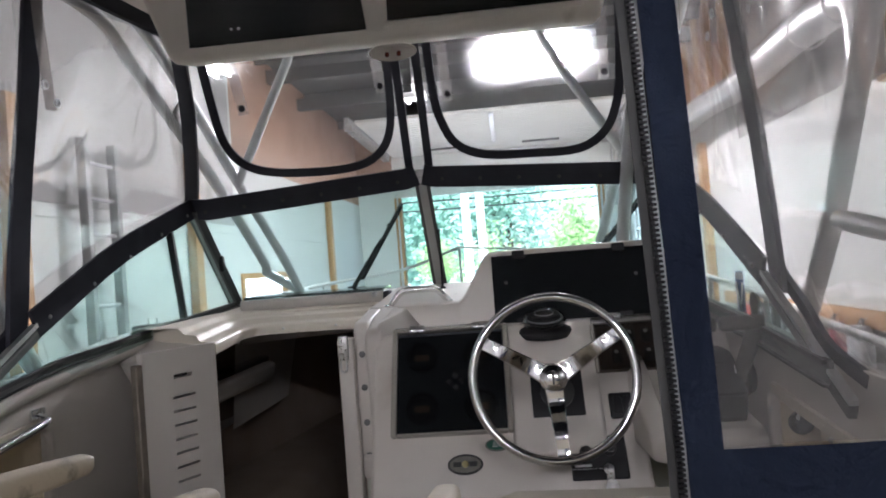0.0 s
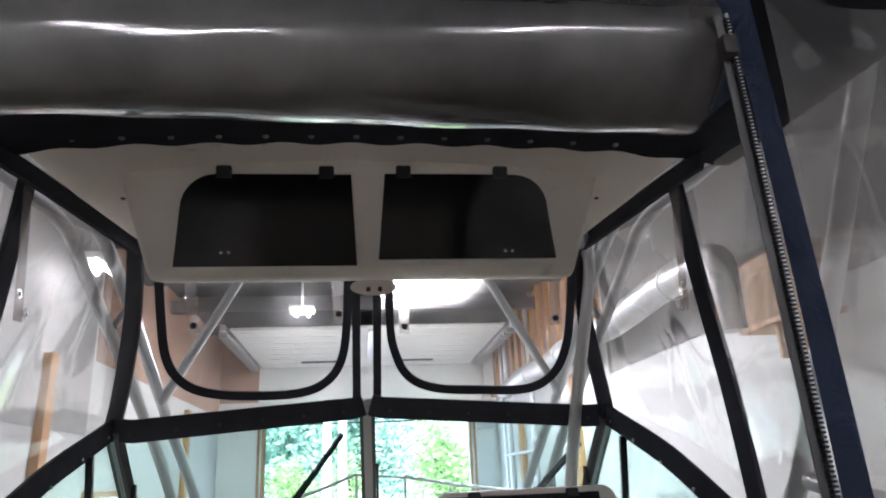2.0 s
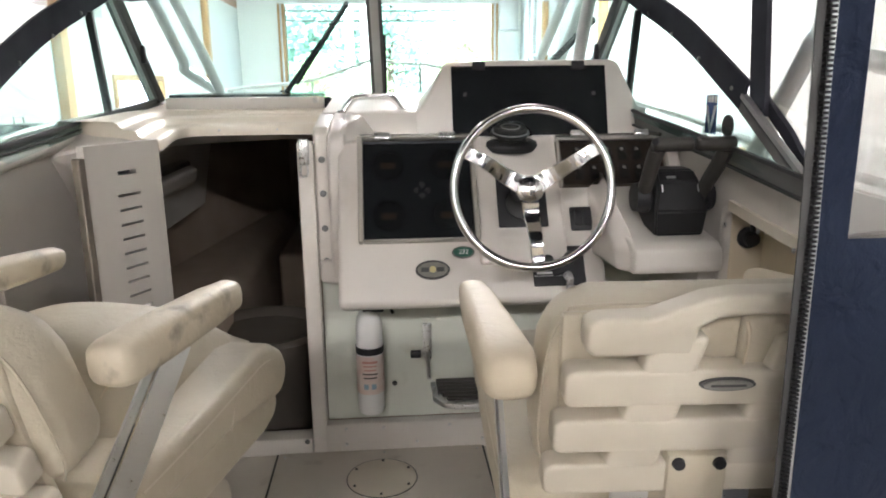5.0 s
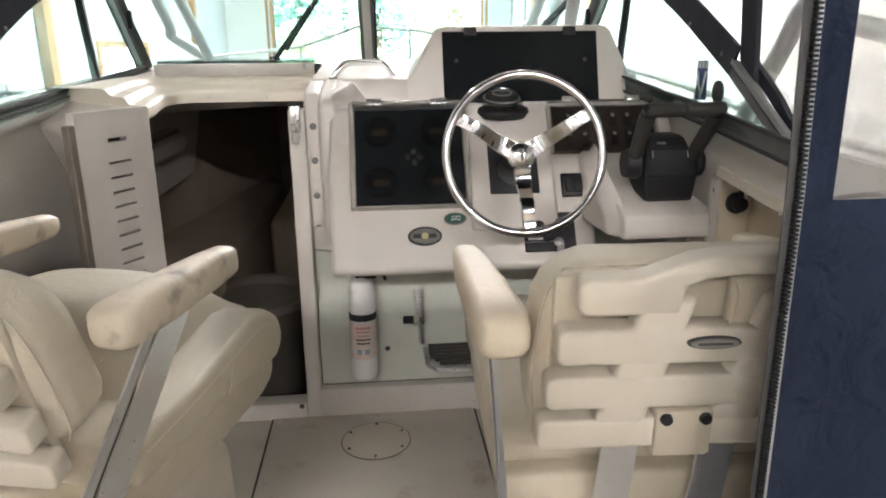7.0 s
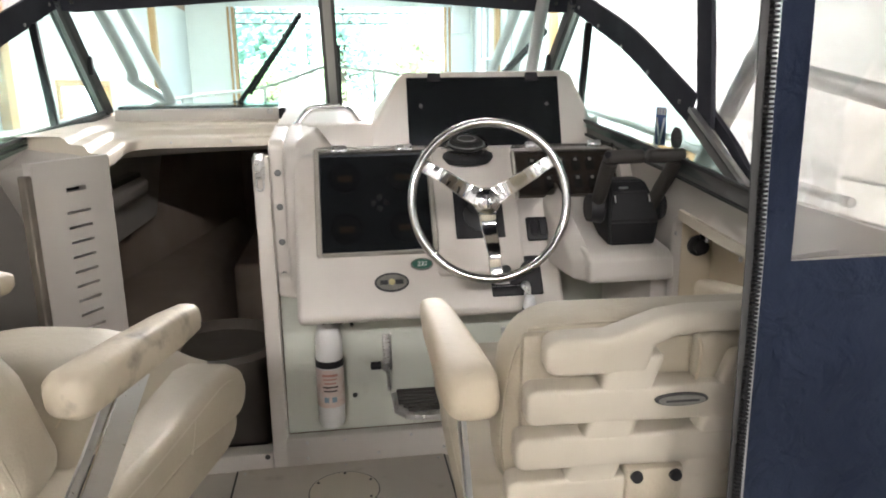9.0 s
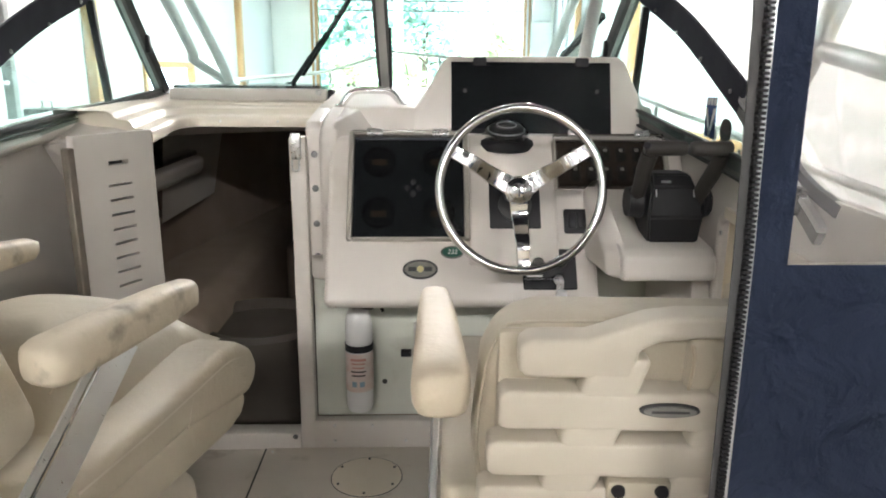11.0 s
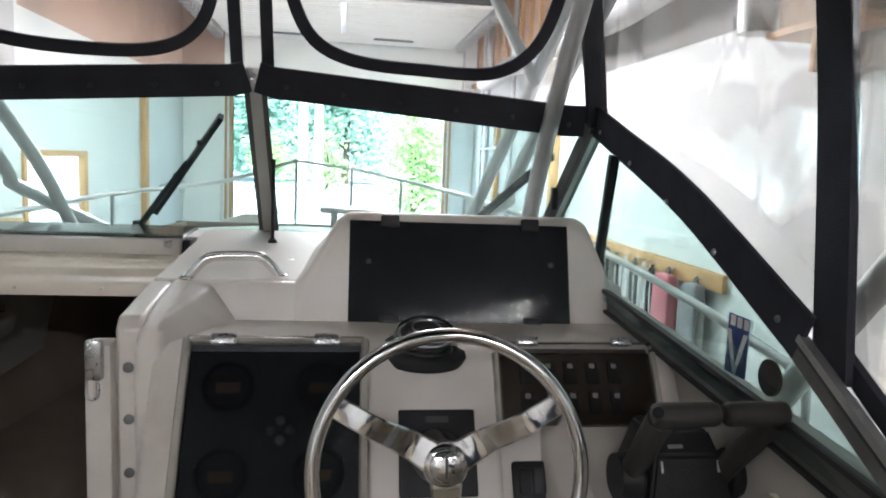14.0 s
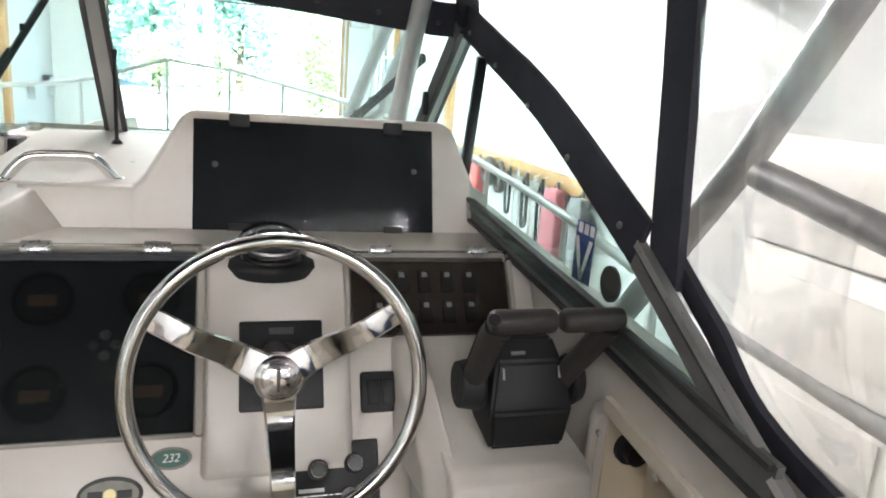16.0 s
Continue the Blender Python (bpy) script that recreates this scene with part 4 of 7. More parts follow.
for pts in ([(-1.0, 2.0, -0.1), (0.9, 2.0, -0.1), (0.7, 4.6, -0.1), (-0.7, 4.6, -0.1)], [(-1.0, 1.99, -0.1), (-0.95, 2.6, -0.1), (-0.95, 2.6, 0.9), (-1.0, 1.99, 0.9)],
            [(-0.95, 2.6, -0.1), (-0.6, 4.6, -0.1), (-0.6, 4.6, 0.9), (-0.95, 2.6, 0.9)], [(0.9, 2.0, -0.1), (0.6, 4.6, -0.1), (0.6, 4.6, 0.9), (0.9, 2.0, 0.9)],
            [(-0.65, 4.6, -0.1), (0.65, 4.6, -0.1), (0.65, 4.6, 0.9), (-0.65, 4.6, 0.9)], [(-1.0, 2.5, 0.93), (0.9, 2.5, 0.93), (0.5, 4.6, 0.80), (-0.5, 4.6, 0.80)],
            [(-0.15, 2.0, 0.90), (0.9, 2.0, 0.90), (0.9, 2.5, 0.90), (-0.15, 2.5, 0.90)], [(-0.14, 2.0, -0.1), (-0.14, 2.45, -0.1), (-0.14, 2.45, 0.9), (-0.14, 2.0, 0.9)],
            [(-1.0, 2.0, 0.9), (-0.74, 2.0, 0.9), (-0.74, 2.5, 0.92), (-1.0, 2.5, 0.92)]):
    part("lining_panel", slab(B(), pts, 0.012), CARPET, cab, "brown carpet lining", 0)
part("bunk", prism(B(), [(-0.93, -0.09), (-0.93, 0.34), (-0.62, 0.34), (-0.56, 0.30), (-0.50, -0.09)], 2.2, 4.4, "y", 0.03, 3), CARPET, cab)
part("bunk", box(B(), (-0.5, 3.3, -0.09), (0.7, 4.5, 0.30), 0.03, 3), CARPET, cab)
part("round_seat", lathe(B(), [(0.20, -0.09), (0.215, 0.20), (0.225, 0.24), (0.215, 0.26), (0.19, 0.255), (0.17, 0.235), (0, 0.235)], pose(-0.42, 2.40, 0), 40), CARPET_DARK, cab, "round dark brown moulded pedestal")
part("shelf", prism(B(), [(-0.985, 0.690), (-0.985, 0.776), (-0.755, 0.770), (-0.738, 0.756), (-0.748, 0.712), (-0.775, 0.690)], 2.10, 2.93, "y", 0.012, 3), GEL, cab, "off-white moulded shelf with clear tray")
part("tray", prism(B(), [(-0.93, 0.778), (-0.76, 0.774), (-0.765, 0.794), (-0.93, 0.800)], 2.16, 2.91, "y", 0.004, 2), CLEAR, cab, "clear plastic tray")

bk = thing("bulkhead", (-0.2, 1.97, 0), "off-white moulded bulkhead round the open companionway", "bulkhead", kind="structure")
part("lower_panel", slab(B(), [(-0.165, 1.985, 0.095), (0.87, 1.985, 0.095), (0.87, 1.995, 0.56), (-0.165, 1.995, 0.56)], 0.02), GEL_GREEN, bk, "faintly greenish panel")
part("kick_board", box(B(), (-0.175, 1.935, 0.0), (0.62, 1.972, 0.095), 0.004), GEL, bk)
part("jamb", prism(B(), [(-0.212, 1.935), (-0.168, 1.935), (-0.168, 1.985), (-0.212, 1.985)], 0.0, 0.935, "z", 0.006), GEL, bk)
part("sill", box(B(), (-0.62, 1.935, 0.0), (-0.213, 2.0, 0.055), 0.008), GEL, bk)
part("port_panel", slab(B(), [(-0.84, 2.04, 0.0), (-0.625, 2.04, 0.0), (-0.625, 2.04, 0.92), (-0.84, 2.04, 0.92)], 0.03), GEL, bk)
# stepped rim swept round the port side and the front of the opening
RIM_STEPS = [(0.0, 0.930), (0.0, 0.951), (0.004, 0.957), (0.012, 0.960), (0.040, 0.963), (0.048, 0.967), (0.054, 0.980), (0.062, 0.985), (0.086, 0.988), (0.094, 0.992), (0.100, 1.002), (0.112, 1.006), (0.26, 1.012)]
way = smooth_path([(-0.590, 1.985, 0), (-0.602, 2.08, 0), (-0.616, 2.18, 0), (-0.628, 2.27, 0), (-0.630, 2.33, 0), (-0.612, 2.380, 0), (-0.57, 2.402, 0), (-0.50, 2.405, 0), (-0.34, 2.405, 0), (-0.172, 2.405, 0)], 4)
bm = B()
rings = []
for i, p in enumerate(way):
    p = Vector(p)
    d = (Vector(way[min(i + 1, len(way) - 1)]) - Vector(way[max(i - 1, 0)])).normalized()
    out = Vector((-d.y, d.x, 0))
    ring = []
    for off, z in RIM_STEPS:
        q = p + out * off
        if i == 0 and off > 0.1:
            q.y += 0.6 * (off - 0.1)
        ring.append(bm.verts.new((max(q.x, -0.846), q.y, z - 0.030 * max(0.0, 2.40 - q.y))))
    for off in (0.26, 0.0):
        q = p + out * off
        ring.append(bm.verts.new((max(q.x, -0.846), q.y + (0.1 if i == 0 and off else 0), 0.925 - 0.030 * max(0.0, 2.40 - q.y))))
    rings.append(ring)
for a, b in zip(rings, rings[1:]):
    for k in range(len(a)):
        bm.faces.new((a[k], a[(k + 1) % len(a)], b[(k + 1) % len(a)], b[k]))
bm.faces.new(rings[0])
bm.faces.new(rings[-1][::-1])
bmesh.ops.recalc_face_normals(bm, faces=bm.faces[:])
part("companionway_rim", bm, GEL_CREAM, bk, "stepped cream companionway rim", 50)
for x, y in ((-0.33, 2.404), (-0.52, 2.404)):
    stud(bk, (x, y, 0.943), (0, -1, 0), 0.004, STEEL, "screw")
bm = B()
for q_ in ((-0.842, 1.885, 0.918), (-0.842, 2.03, 0.75), (-0.66, 2.03, 0.75), (-0.64, 1.985, 0.938), (-0.70, 1.97, 0.945), (-0.842, 2.13, 0.990), (-0.74, 2.09, 0.978), (-0.66, 2.03, 0.958), (-0.842, 2.16, 0.90), (-0.64, 2.06, 0.90)):
    bm.verts.new(q_)
bmesh.ops.convex_hull(bm, input=bm.verts[:])
bmesh.ops.dissolve_limit(bm, angle_limit=0.02, verts=bm.verts[:], edges=bm.edges[:])
soften(bm, bm.verts[:], 0.008, 3, 20)
part("corner_gusset", bm, GEL, bk)
part("front_coaming", prism(B(), [(2.50, 0.93), (2.50, 1.0), (2.70, 1.025), (2.70, 0.93)], -0.845, -0.172, "x", 0.004), GEL_CREAM, bk)
sl = thing("sliding_hatch", (-0.45, 2.57, 1.0), "off-white sliding companionway hatch pushed forward", "hatch")
part("edge", box(B(), (-0.725, 2.535, 1.005), (-0.182, 2.585, 1.046), 0.006, 2), GEL, sl)
part("panel", slab(B(), [(-0.715, 2.552, 1.052), (-0.180, 2.552, 1.052), (-0.180, 2.74, 1.056), (-0.715, 2.74, 1.056)], 0.010), SMOKE, sl, "smoked acrylic hatch panel")
part("latch", prism(B(), [(2.535, 1.006), (2.548, 1.044), (2.63, 1.044), (2.63, 1.006)], -0.181, -0.160, "x", 0.004), BLACK, sl, "black latch")
part("latch_knob", lathe(B(), [(0.011, 0), (0.011, 0.006), (0.006, 0.010), (0, 0.011)], axis_to((-0.21, 2.533, 1.036), (0, -1, 0)), 14), STEEL, sl)
part("seal", box(B(), (-0.72, 2.53, 0.998), (-0.18, 2.58, 1.006)), INK, sl)

# slotted companionway door, standing open
dr = thing("companionway_door", (-0.655, 1.87, 0.0), "off-white louvred companionway door standing open", "door")
DM = Matrix.Translation((-0.709, 1.767, 0)) @ Matrix.Rotation(math.atan2(0.213, 0.110), 4, "Z")
slots = [(0.872, 0.062, 0.011)] + [(0.814 - k * 0.0385, 0.074, 0.0065) for k in range(12)]
bm = B()
W_D = 0.240
edges = []
for z, w, h in slots:
    edges.append((z + h / 2, z - h / 2, w))
zt = 0.948
for a, b, w in edges:
    box(bm, (0, -0.012, a), (W_D, 0.012, zt), 0, 1, DM)
    box(bm, (0, -0.012, b), (W_D / 2 + 0.005 - w / 2, 0.012, a), 0, 1, DM)
    box(bm, (W_D / 2 + 0.005 + w / 2, -0.012, b), (W_D, 0.012, a), 0, 1, DM)
    zt = b
box(bm, (0, -0.012, 0.06), (W_D, 0.012, zt), 0, 1, DM)
bmesh.ops.remove_doubles(bm, verts=bm.verts[:], dist=0.0001)
part("panel", bm, GEL, dr, "", 0)
# dark sheet in place of the shade seen through the slots
part("louvre_shade", box(B(), (0.04, 0.013, 0.3), (W_D - 0.03, 0.016, 0.9), 0, 1, DM), INK, dr, "dark sheet standing in for the shade behind the louvres", 0)
part("hinge", box(B(), (-0.022, -0.016, 0.06), (-0.001, 0.010, 0.92), 0.003, 1, DM), HINGE, dr, "long tarnished piano hinge")

# ---- helm console ----
def face(x, z, off=0.0):
    return Vector((x, 1.376 + 0.6 * z - 0.857 * off, z + 0.514 * off))


def face_frame(x, z, off=0.0):
    """x to the right, y up the sloping face, z out of it."""
    m = Matrix(((1, 0, 0), (0, 0.514, -0.857), (0, 0.857, 0.514))).to_4x4()
    return Matrix.Translation(face(x, z, off)) @ m


def pod_frame(x, z, off=0.0):
    m = Matrix(((1, 0, 0), (0, 0.296, -0.955), (0, 0.955, 0.296))).to_4x4()
    return Matrix.Translation((x, 1.864 + 0.31 * z - 0.955 * off, z + 0.296 * off)) @ m


con = thing("helm_console", (0.35, 2.0, 0.0), "off-white moulded fibreglass helm console", "helm console")
bm = B()
prism(bm, [(1.985, 0.50), (1.725, 0.522), (1.700, 0.536), (1.706, 0.552), (1.930, 0.926), (1.942, 0.935), (2.20, 0.928), (2.20, 0.5)], -0.10, 0.60, "x", 0.014, 3)
part("main_moulding", bm, GEL, con)
bm = B()
prism(bm, [(1.985, 0.60), (1.796, 0.70), (1.930, 0.926), (1.942, 0.935), (2.20, 0.928), (2.20, 0.6)], 0.585, 0.853, "x", 0.008, 2)
part("side_moulding", bm, GEL, con)
# raised centre panel behind the wheel
bm = B()
box(bm, (-0.118, -0.17, -0.02), (0.118, 0.20, 0.012), 0.012, 3, face_frame(0.385, 0.77))
part("centre_panel", bm, GEL, con)
# left shoulder column
bm = B()
prism(bm, [(1.925, 0.545), (1.922, 0.93), (1.945, 0.957), (2.05, 0.986), (2.20, 1.003), (2.35, 1.010), (2.35, 0.545)], -0.130, -0.078, "x", 0.016, 4)
part("shoulder", bm, GEL, con)
part("flange", prism(B(), [(1.966, 0.545), (1.966, 0.955), (1.985, 0.975), (2.20, 1.000), (2.35, 1.008), (2.35, 0.545)], -0.170, -0.126, "x", 0.008, 3), GEL, con)
bm = B()
for q_ in ((-0.095, 1.935, 0.92), (-0.095, 1.95, 0.972), (-0.095, 2.20, 1.001), (-0.07, 1.94, 0.92), (0.015, 2.16, 0.925), (0.03, 2.22, 0.925), (-0.03, 2.22, 1.002), (-0.095, 2.22, 0.92)):
    bm.verts.new(q_)
bmesh.ops.convex_hull(bm, input=bm.verts[:])
bmesh.ops.dissolve_limit(bm, angle_limit=0.03, verts=bm.verts[:], edges=bm.edges[:])
soften(bm, bm.verts[:], 0.006, 2, 25)
part("shoulder_facet", bm, GEL, con)
bm = B()
prism(bm, [(-0.168, 1.955), (-0.168, 2.0), (-0.08, 2.0), (-0.072, 1.93), (-0.11, 1.922)], 0.53, 0.60, "z", 0.015, 3)
part("shoulder_foot", bm, GEL, con)
# riser and dash top
part("riser", prism(B(), [(2.150, 0.92), (2.176, 1.004), (2.3, 1.004), (2.3, 0.92)], -0.07, 0.15, "x", 0.006, 2), GEL, con)
bm = B()
prism(bm, [(2.19, 0.99), (2.20, 1.006), (2.40, 1.018), (2.80, 1.05), (2.80, 0.95), (2.19, 0.95)], -0.165, 0.855, "x", 0.008, 2)
part("dash_top", bm, GEL, con)
# upper instrument pod
bm = B()
F2 = [(0.118, 1.0), (0.142, 1.018), (0.212, 1.140), (0.232, 1.155), (0.745, 1.157), (0.768, 1.142), (0.845, 0.955), (0.845, 0.915), (0.12, 0.915)]
a = [bm.verts.new((x, 1.864 + 0.31 * z, z)) for x, z in F2]
b = [bm.verts.new((x, 2.56 - 0.03 * (z - 1.0), z - 0.04 * (z > 1.05))) for x, z in F2]
bm.faces.new(a)
bm.faces.new(b[::-1])
for i in range(len(F2)):
    bm.faces.new((a[i], a[(i + 1) % len(F2)], b[(i + 1) % len(F2)], b[i]))
bmesh.ops.recalc_face_normals(bm, faces=bm.faces[:])
soften(bm, bm.verts[:], 0.010, 3, 18)
part("upper_pod", bm, GEL, con)
# upper cover: smoked acrylic door with four hinges
WELL = surface("dark_slate_panel", (0.13, 0.145, 0.165), (0.09, 0.10, 0.115), 0.4, scale=4, fine=80, bump=0.02)
um = pod_frame(0.4775, 1.031)
hh, ww = 0.109, 0.241
part("upper_well", box(B(), (-ww, -hh, -0.002), (ww, hh, 0.003), 0, 1, um), WELL, con, "", 0)
part("upper_cover", box(B(), (-ww, -hh, 0.006), (ww, hh, 0.011), 0.001, 1, um), SMOKE, con, "smoked acrylic instrument cover")
for x in (-0.155, 0.155):
    for y in (hh, -hh):
        part("cover_hinge", box(B(), (x - 0.02, y - 0.013, 0.004), (x + 0.02, y + 0.013, 0.018), 0.004, 2, um), BLACK, con, "black plastic hinge")
for x in (-0.20, 0.20):
    part("catch", lathe(B(), [(0.006, 0), (0.006, 0.004), (0.003, 0.005), (0, 0.005)], um @ Matrix.Translation((x, 0.02, 0.011)), 12), GAUGE, con)
# left gauge panel
lm = face_frame(0.1125, 0.81)
hw, hv = 0.145, 0.143
part("gauge_well", box(B(), (-hw, -hv, 0.001), (hw, hv, 0.004), 0, 1, lm), WELL, con, "", 0)
bm = B()
for lo, hi in (((-hw - 0.014, -hv - 0.008), (-hw, hv + 0.010)), ((hw, -hv - 0.008), (hw + 0.014, hv + 0.010)), ((-hw, hv), (hw, hv + 0.010)), ((-hw, -hv - 0.008), (hw, -hv))):
    box(bm, (*lo, 0.0), (*hi, 0.024), 0.003, 1, lm)
part("gauge_rim", bm, RIM, con, "dull beige panel rim")
for x in (-0.078, 0.078):
    for y in (-0.075, 0.070):
        g = part("gauge", lathe(B(), [(0.043, 0.004), (0.043, 0.012), (0.038, 0.014), (0.036, 0.010), (0, 0.010)], lm @ Matrix.Translation((x, y, 0)), 28), BLACK, con, "round dark gauge")
        part("dial", lathe(B(), [(0.035, 0.0105), (0.035, 0.0115), (0, 0.0115)], lm @ Matrix.Translation((x, y, 0)), 28), GAUGE, g)
        part("display", box(B(), (x - 0.02, y - 0.012, 0.012), (x + 0.02, y + 0.006, 0.0125), 0, 1, lm), AMBER, g, "dim amber display", 0)
for a in range(4):
    q = a * math.pi / 2
    part("button", lathe(B(), [(0.008, 0.004), (0.008, 0.010), (0.004, 0.012), (0, 0.012)], lm @ Matrix.Translation((0.012 + 0.016 * math.cos(q), -0.004 + 0.016 * math.sin(q), 0)), 10), LIGHTINK if a % 2 else STEEL, con)
part("gauge_cover", box(B(), (-hw + 0.002, -hv - 0.006, 0.018), (hw - 0.002, hv - 0.016, 0.023), 0.001, 1, lm), SMOKE, con, "smoked acrylic gauge cover")
part("cover_head", box(B(), (-hw - 0.006, hv - 0.016, 0.017), (hw + 0.006, hv + 0.012, 0.026), 0.002, 1, lm), CLEAR, con, "clear acrylic cover edge")
for x in (-0.09, 0.085):
    part("cover_hinge", box(B(), (x - 0.022, hv - 0.004, 0.018), (x + 0.022, hv + 0.016, 0.032), 0.004, 2, lm), STEEL, con)
# switch panel
sm = face_frame(0.65, 0.868)
PLATE = surface("brown_switch_plate", (0.105, 0.082, 0.066), (0.075, 0.06, 0.048), 0.5, scale=6, fine=120, bump=0.02)
part("switch_plate", box(B(), (-0.147, -0.072, 0.0), (0.147, 0.072, 0.006), 0.002, 1, sm), PLATE, con)
for i in range(5):
    for j in range(2):
        s_ = part("switch", box(B(), (-0.105 + i * 0.042, -0.05 + j * 0.055, 0.006), (-0.08 + i * 0.042, -0.008 + j * 0.055, 0.012), 0.002, 1, sm), GAUGE, con)
        part("mark", box(B(), (-0.098 + i * 0.042, -0.022 + j * 0.055, 0.012), (-0.088 + i * 0.042, -0.013 + j * 0.055, 0.0126), 0, 1, sm), LIGHTINK, s_, "", 0)
part("switch_cover", box(B(), (-0.142, -0.072, 0.020), (0.142, 0.058, 0.024), 0.001, 1, sm), SMOKE_THIN, con, "smoked acrylic switch cover")
part("switch_cover_head", box(B(), (-0.150, 0.060, 0.008), (0.150, 0.080, 0.026), 0.002, 1, sm), CLEAR, con)
for lo, hi in ((-0.154, -0.146), (0.146, 0.156)):
    part("switch_rim", box(B(), (lo, -0.076, 0.0), (hi, 0.062, 0.026), 0.002, 1, sm), RIM, con)
for x in (-0.09, 0.09):
    part("cover_hinge", box(B(), (x - 0.02, 0.072, 0.020), (x + 0.02, 0.088, 0.034), 0.004, 2, sm), STEEL, con)
# black sounder, rocker, key panel
rm = face_frame(0.390, 0.771)
snd = part("sounder", box(B(), (-0.068, -0.074, 0.004), (0.068, 0.074, 0.014), 0.010, 3, rm), BLACK, con, "square black instrument")
part("dial", lathe(B(), [(0.044, 0.014), (0.044, 0.020), (0.038, 0.021), (0, 0.019)], rm @ Matrix.Translation((0, -0.008, 0)), 28), GAUGE, snd)
part("slot", box(B(), (-0.02, 0.050, 0.014), (0.02, 0.061, 0.0155), 0.0005, 1, rm), GAUGE, snd)
rk = part("rocker", box(B(), (-0.033, -0.034, 0.0), (0.033, 0.034, 0.012), 0.007, 2, face_frame(0.551, 0.728)), BLACK, con, "square black rocker switch")
for x in (-0.012, 0.013):
    part("key", box(B(), (x - 0.011, -0.022, 0.010), (x + 0.011, 0.022, 0.018), 0.004, 2, face_frame(0.551, 0.728)), BLACK, rk)
km = face_frame(0.474, 0.617)
kp = part("key_panel", box(B(), (-0.069, -0.054, 0.0), (0.069, 0.054, 0.008), 0.003, 1, km), BLACK, con, "black ignition panel")
for x, y in ((-0.03, 0.012), (0.028, 0.018)):
    part("knob", lathe(B(), [(0.016, 0.008), (0.016, 0.020), (0.010, 0.028), (0, 0.029)], km @ Matrix.Translation((x, y, 0)), 18), GAUGE, kp)
part("caption", box(B(), (-0.06, -0.022, 0.008), (-0.02, -0.016, 0.0085), 0, 1, km), LIGHTINK, kp, "", 0)
for x, y in ((-0.03, 0.012), (0.028, 0.018)):
    part("knob_ring", tube(B(), [km @ Vector((x + 0.0115 * math.cos(k * 0.5236), y + 0.0115 * math.sin(k * 0.5236), 0.0275)) for k in range(12)], 0.0011, 6, True), CHROME, kp)
part("fascia_line", box(B(), (-0.069, -0.028, 0.008), (0.02, -0.0265, 0.0086), 0, 1, km), STEEL, kp, "", 0)
part("ignition", lathe(B(), [(0.012, 0.008), (0.012, 0.016), (0.004, 0.018), (0, 0.018)], km @ Matrix.Translation((0.02, -0.03, 0)), 16), STEEL, kp)


def oval_badge(m, w, h, outer, inner, parent, nm):
    def ell(a, b, z0, z1, mt, n2, par):
        bm = B()
        vs = [[bm.verts.new(m @ Vector((a * math.cos(2 * math.pi * k / 32), b * math.sin(2 * math.pi * k / 32), z))) for k in range(32)] for z in (z0, z1)]
        bm.faces.new(vs[0][::-1])
        bm.faces.new(vs[1])
        for k in range(32):
            bm.faces.new((vs[0][k], vs[0][(k + 1) % 32], vs[1][(k + 1) % 32], vs[1][k]))
        return part(n2, bm, mt, par)
    o = ell(w, h, 0.0, 0.004, outer, nm, parent)
    ell(w * 0.88, h * 0.78, 0.004, 0.006, inner, "inlay", o)
    return o


GRIMY = surface("tarnished_badge", (0.20, 0.195, 0.17), (0.13, 0.125, 0.11), 0.4, 0.3, scale=40, fine=200, bump=0.05)
bd = oval_badge(face_frame(0.143, 0.617), 0.045, 0.026, INK, GRIMY, con, "badge")
part("emblem", lathe(B(), [(0.0085, 0.006), (0.0085, 0.009), (0, 0.009)], face_frame(0.143, 0.617), 20), BRASS, bd)
part("wing", box(B(), (-0.030, -0.006, 0.006), (-0.010, 0.006, 0.0075), 0.001, 1, face_frame(0.143, 0.617)), INK, bd)
part("wing", box(B(), (0.010, -0.006, 0.006), (0.030, 0.006, 0.0075), 0.001, 1, face_frame(0.143, 0.617)), INK, bd)
mb = oval_badge(face_frame(0.225, 0.656), 0.030, 0.017, GRIMY, GREEN, con, "model_badge")
cu = bpy.data.curves.new("digits", "FONT")
cu.body, cu.size, cu.align_x, cu.align_y, cu.extrude, cu.shear = "232", 0.017, "CENTER", "CENTER", 0.0004, 0.2
tmp = bpy.data.objects.new("digits", cu)
me = bpy.data.meshes.new_from_object(tmp)
bpy.data.objects.remove(tmp)
me.transform(face_frame(0.225, 0.656, 0.0068))
me.materials.append(LIGHTINK)
tx = new("digits", me)
tx.parent = mb
# screws up the shoulder, latch
for z in (0.885, 0.79, 0.69, 0.595):
    stud(con, (-0.148, 1.966, z), (0, -1, 0), 0.0095, FRAME, "snap")
lt = part("latch", box(B(), (-0.205, 1.918, 0.875), (-0.178, 1.936, 0.945), 0.004, 2), STEEL, con, "worn steel door latch")
part("loop", tube(B(), smooth_path([(-0.200, 1.914, 0.875), (-0.200, 1.912, 0.852), (-0.191, 1.912, 0.845), (-0.182, 1.912, 0.852), (-0.182, 1.914, 0.875)], 4), 0.003, 8), STEEL, lt)

# throttle pod under the control box
bm = B()
prism(bm, [(1.555, 0.642), (1.548, 0.655), (1.553, 0.700), (1.578, 0.716), (1.70, 0.732), (1.83, 0.80), (1.90, 0.82), (1.90, 0.70), (1.80, 0.635)], 0.606, 0.822, "x", 0.016, 3)
part("control_pod", bm, GEL, con)
bm = B()
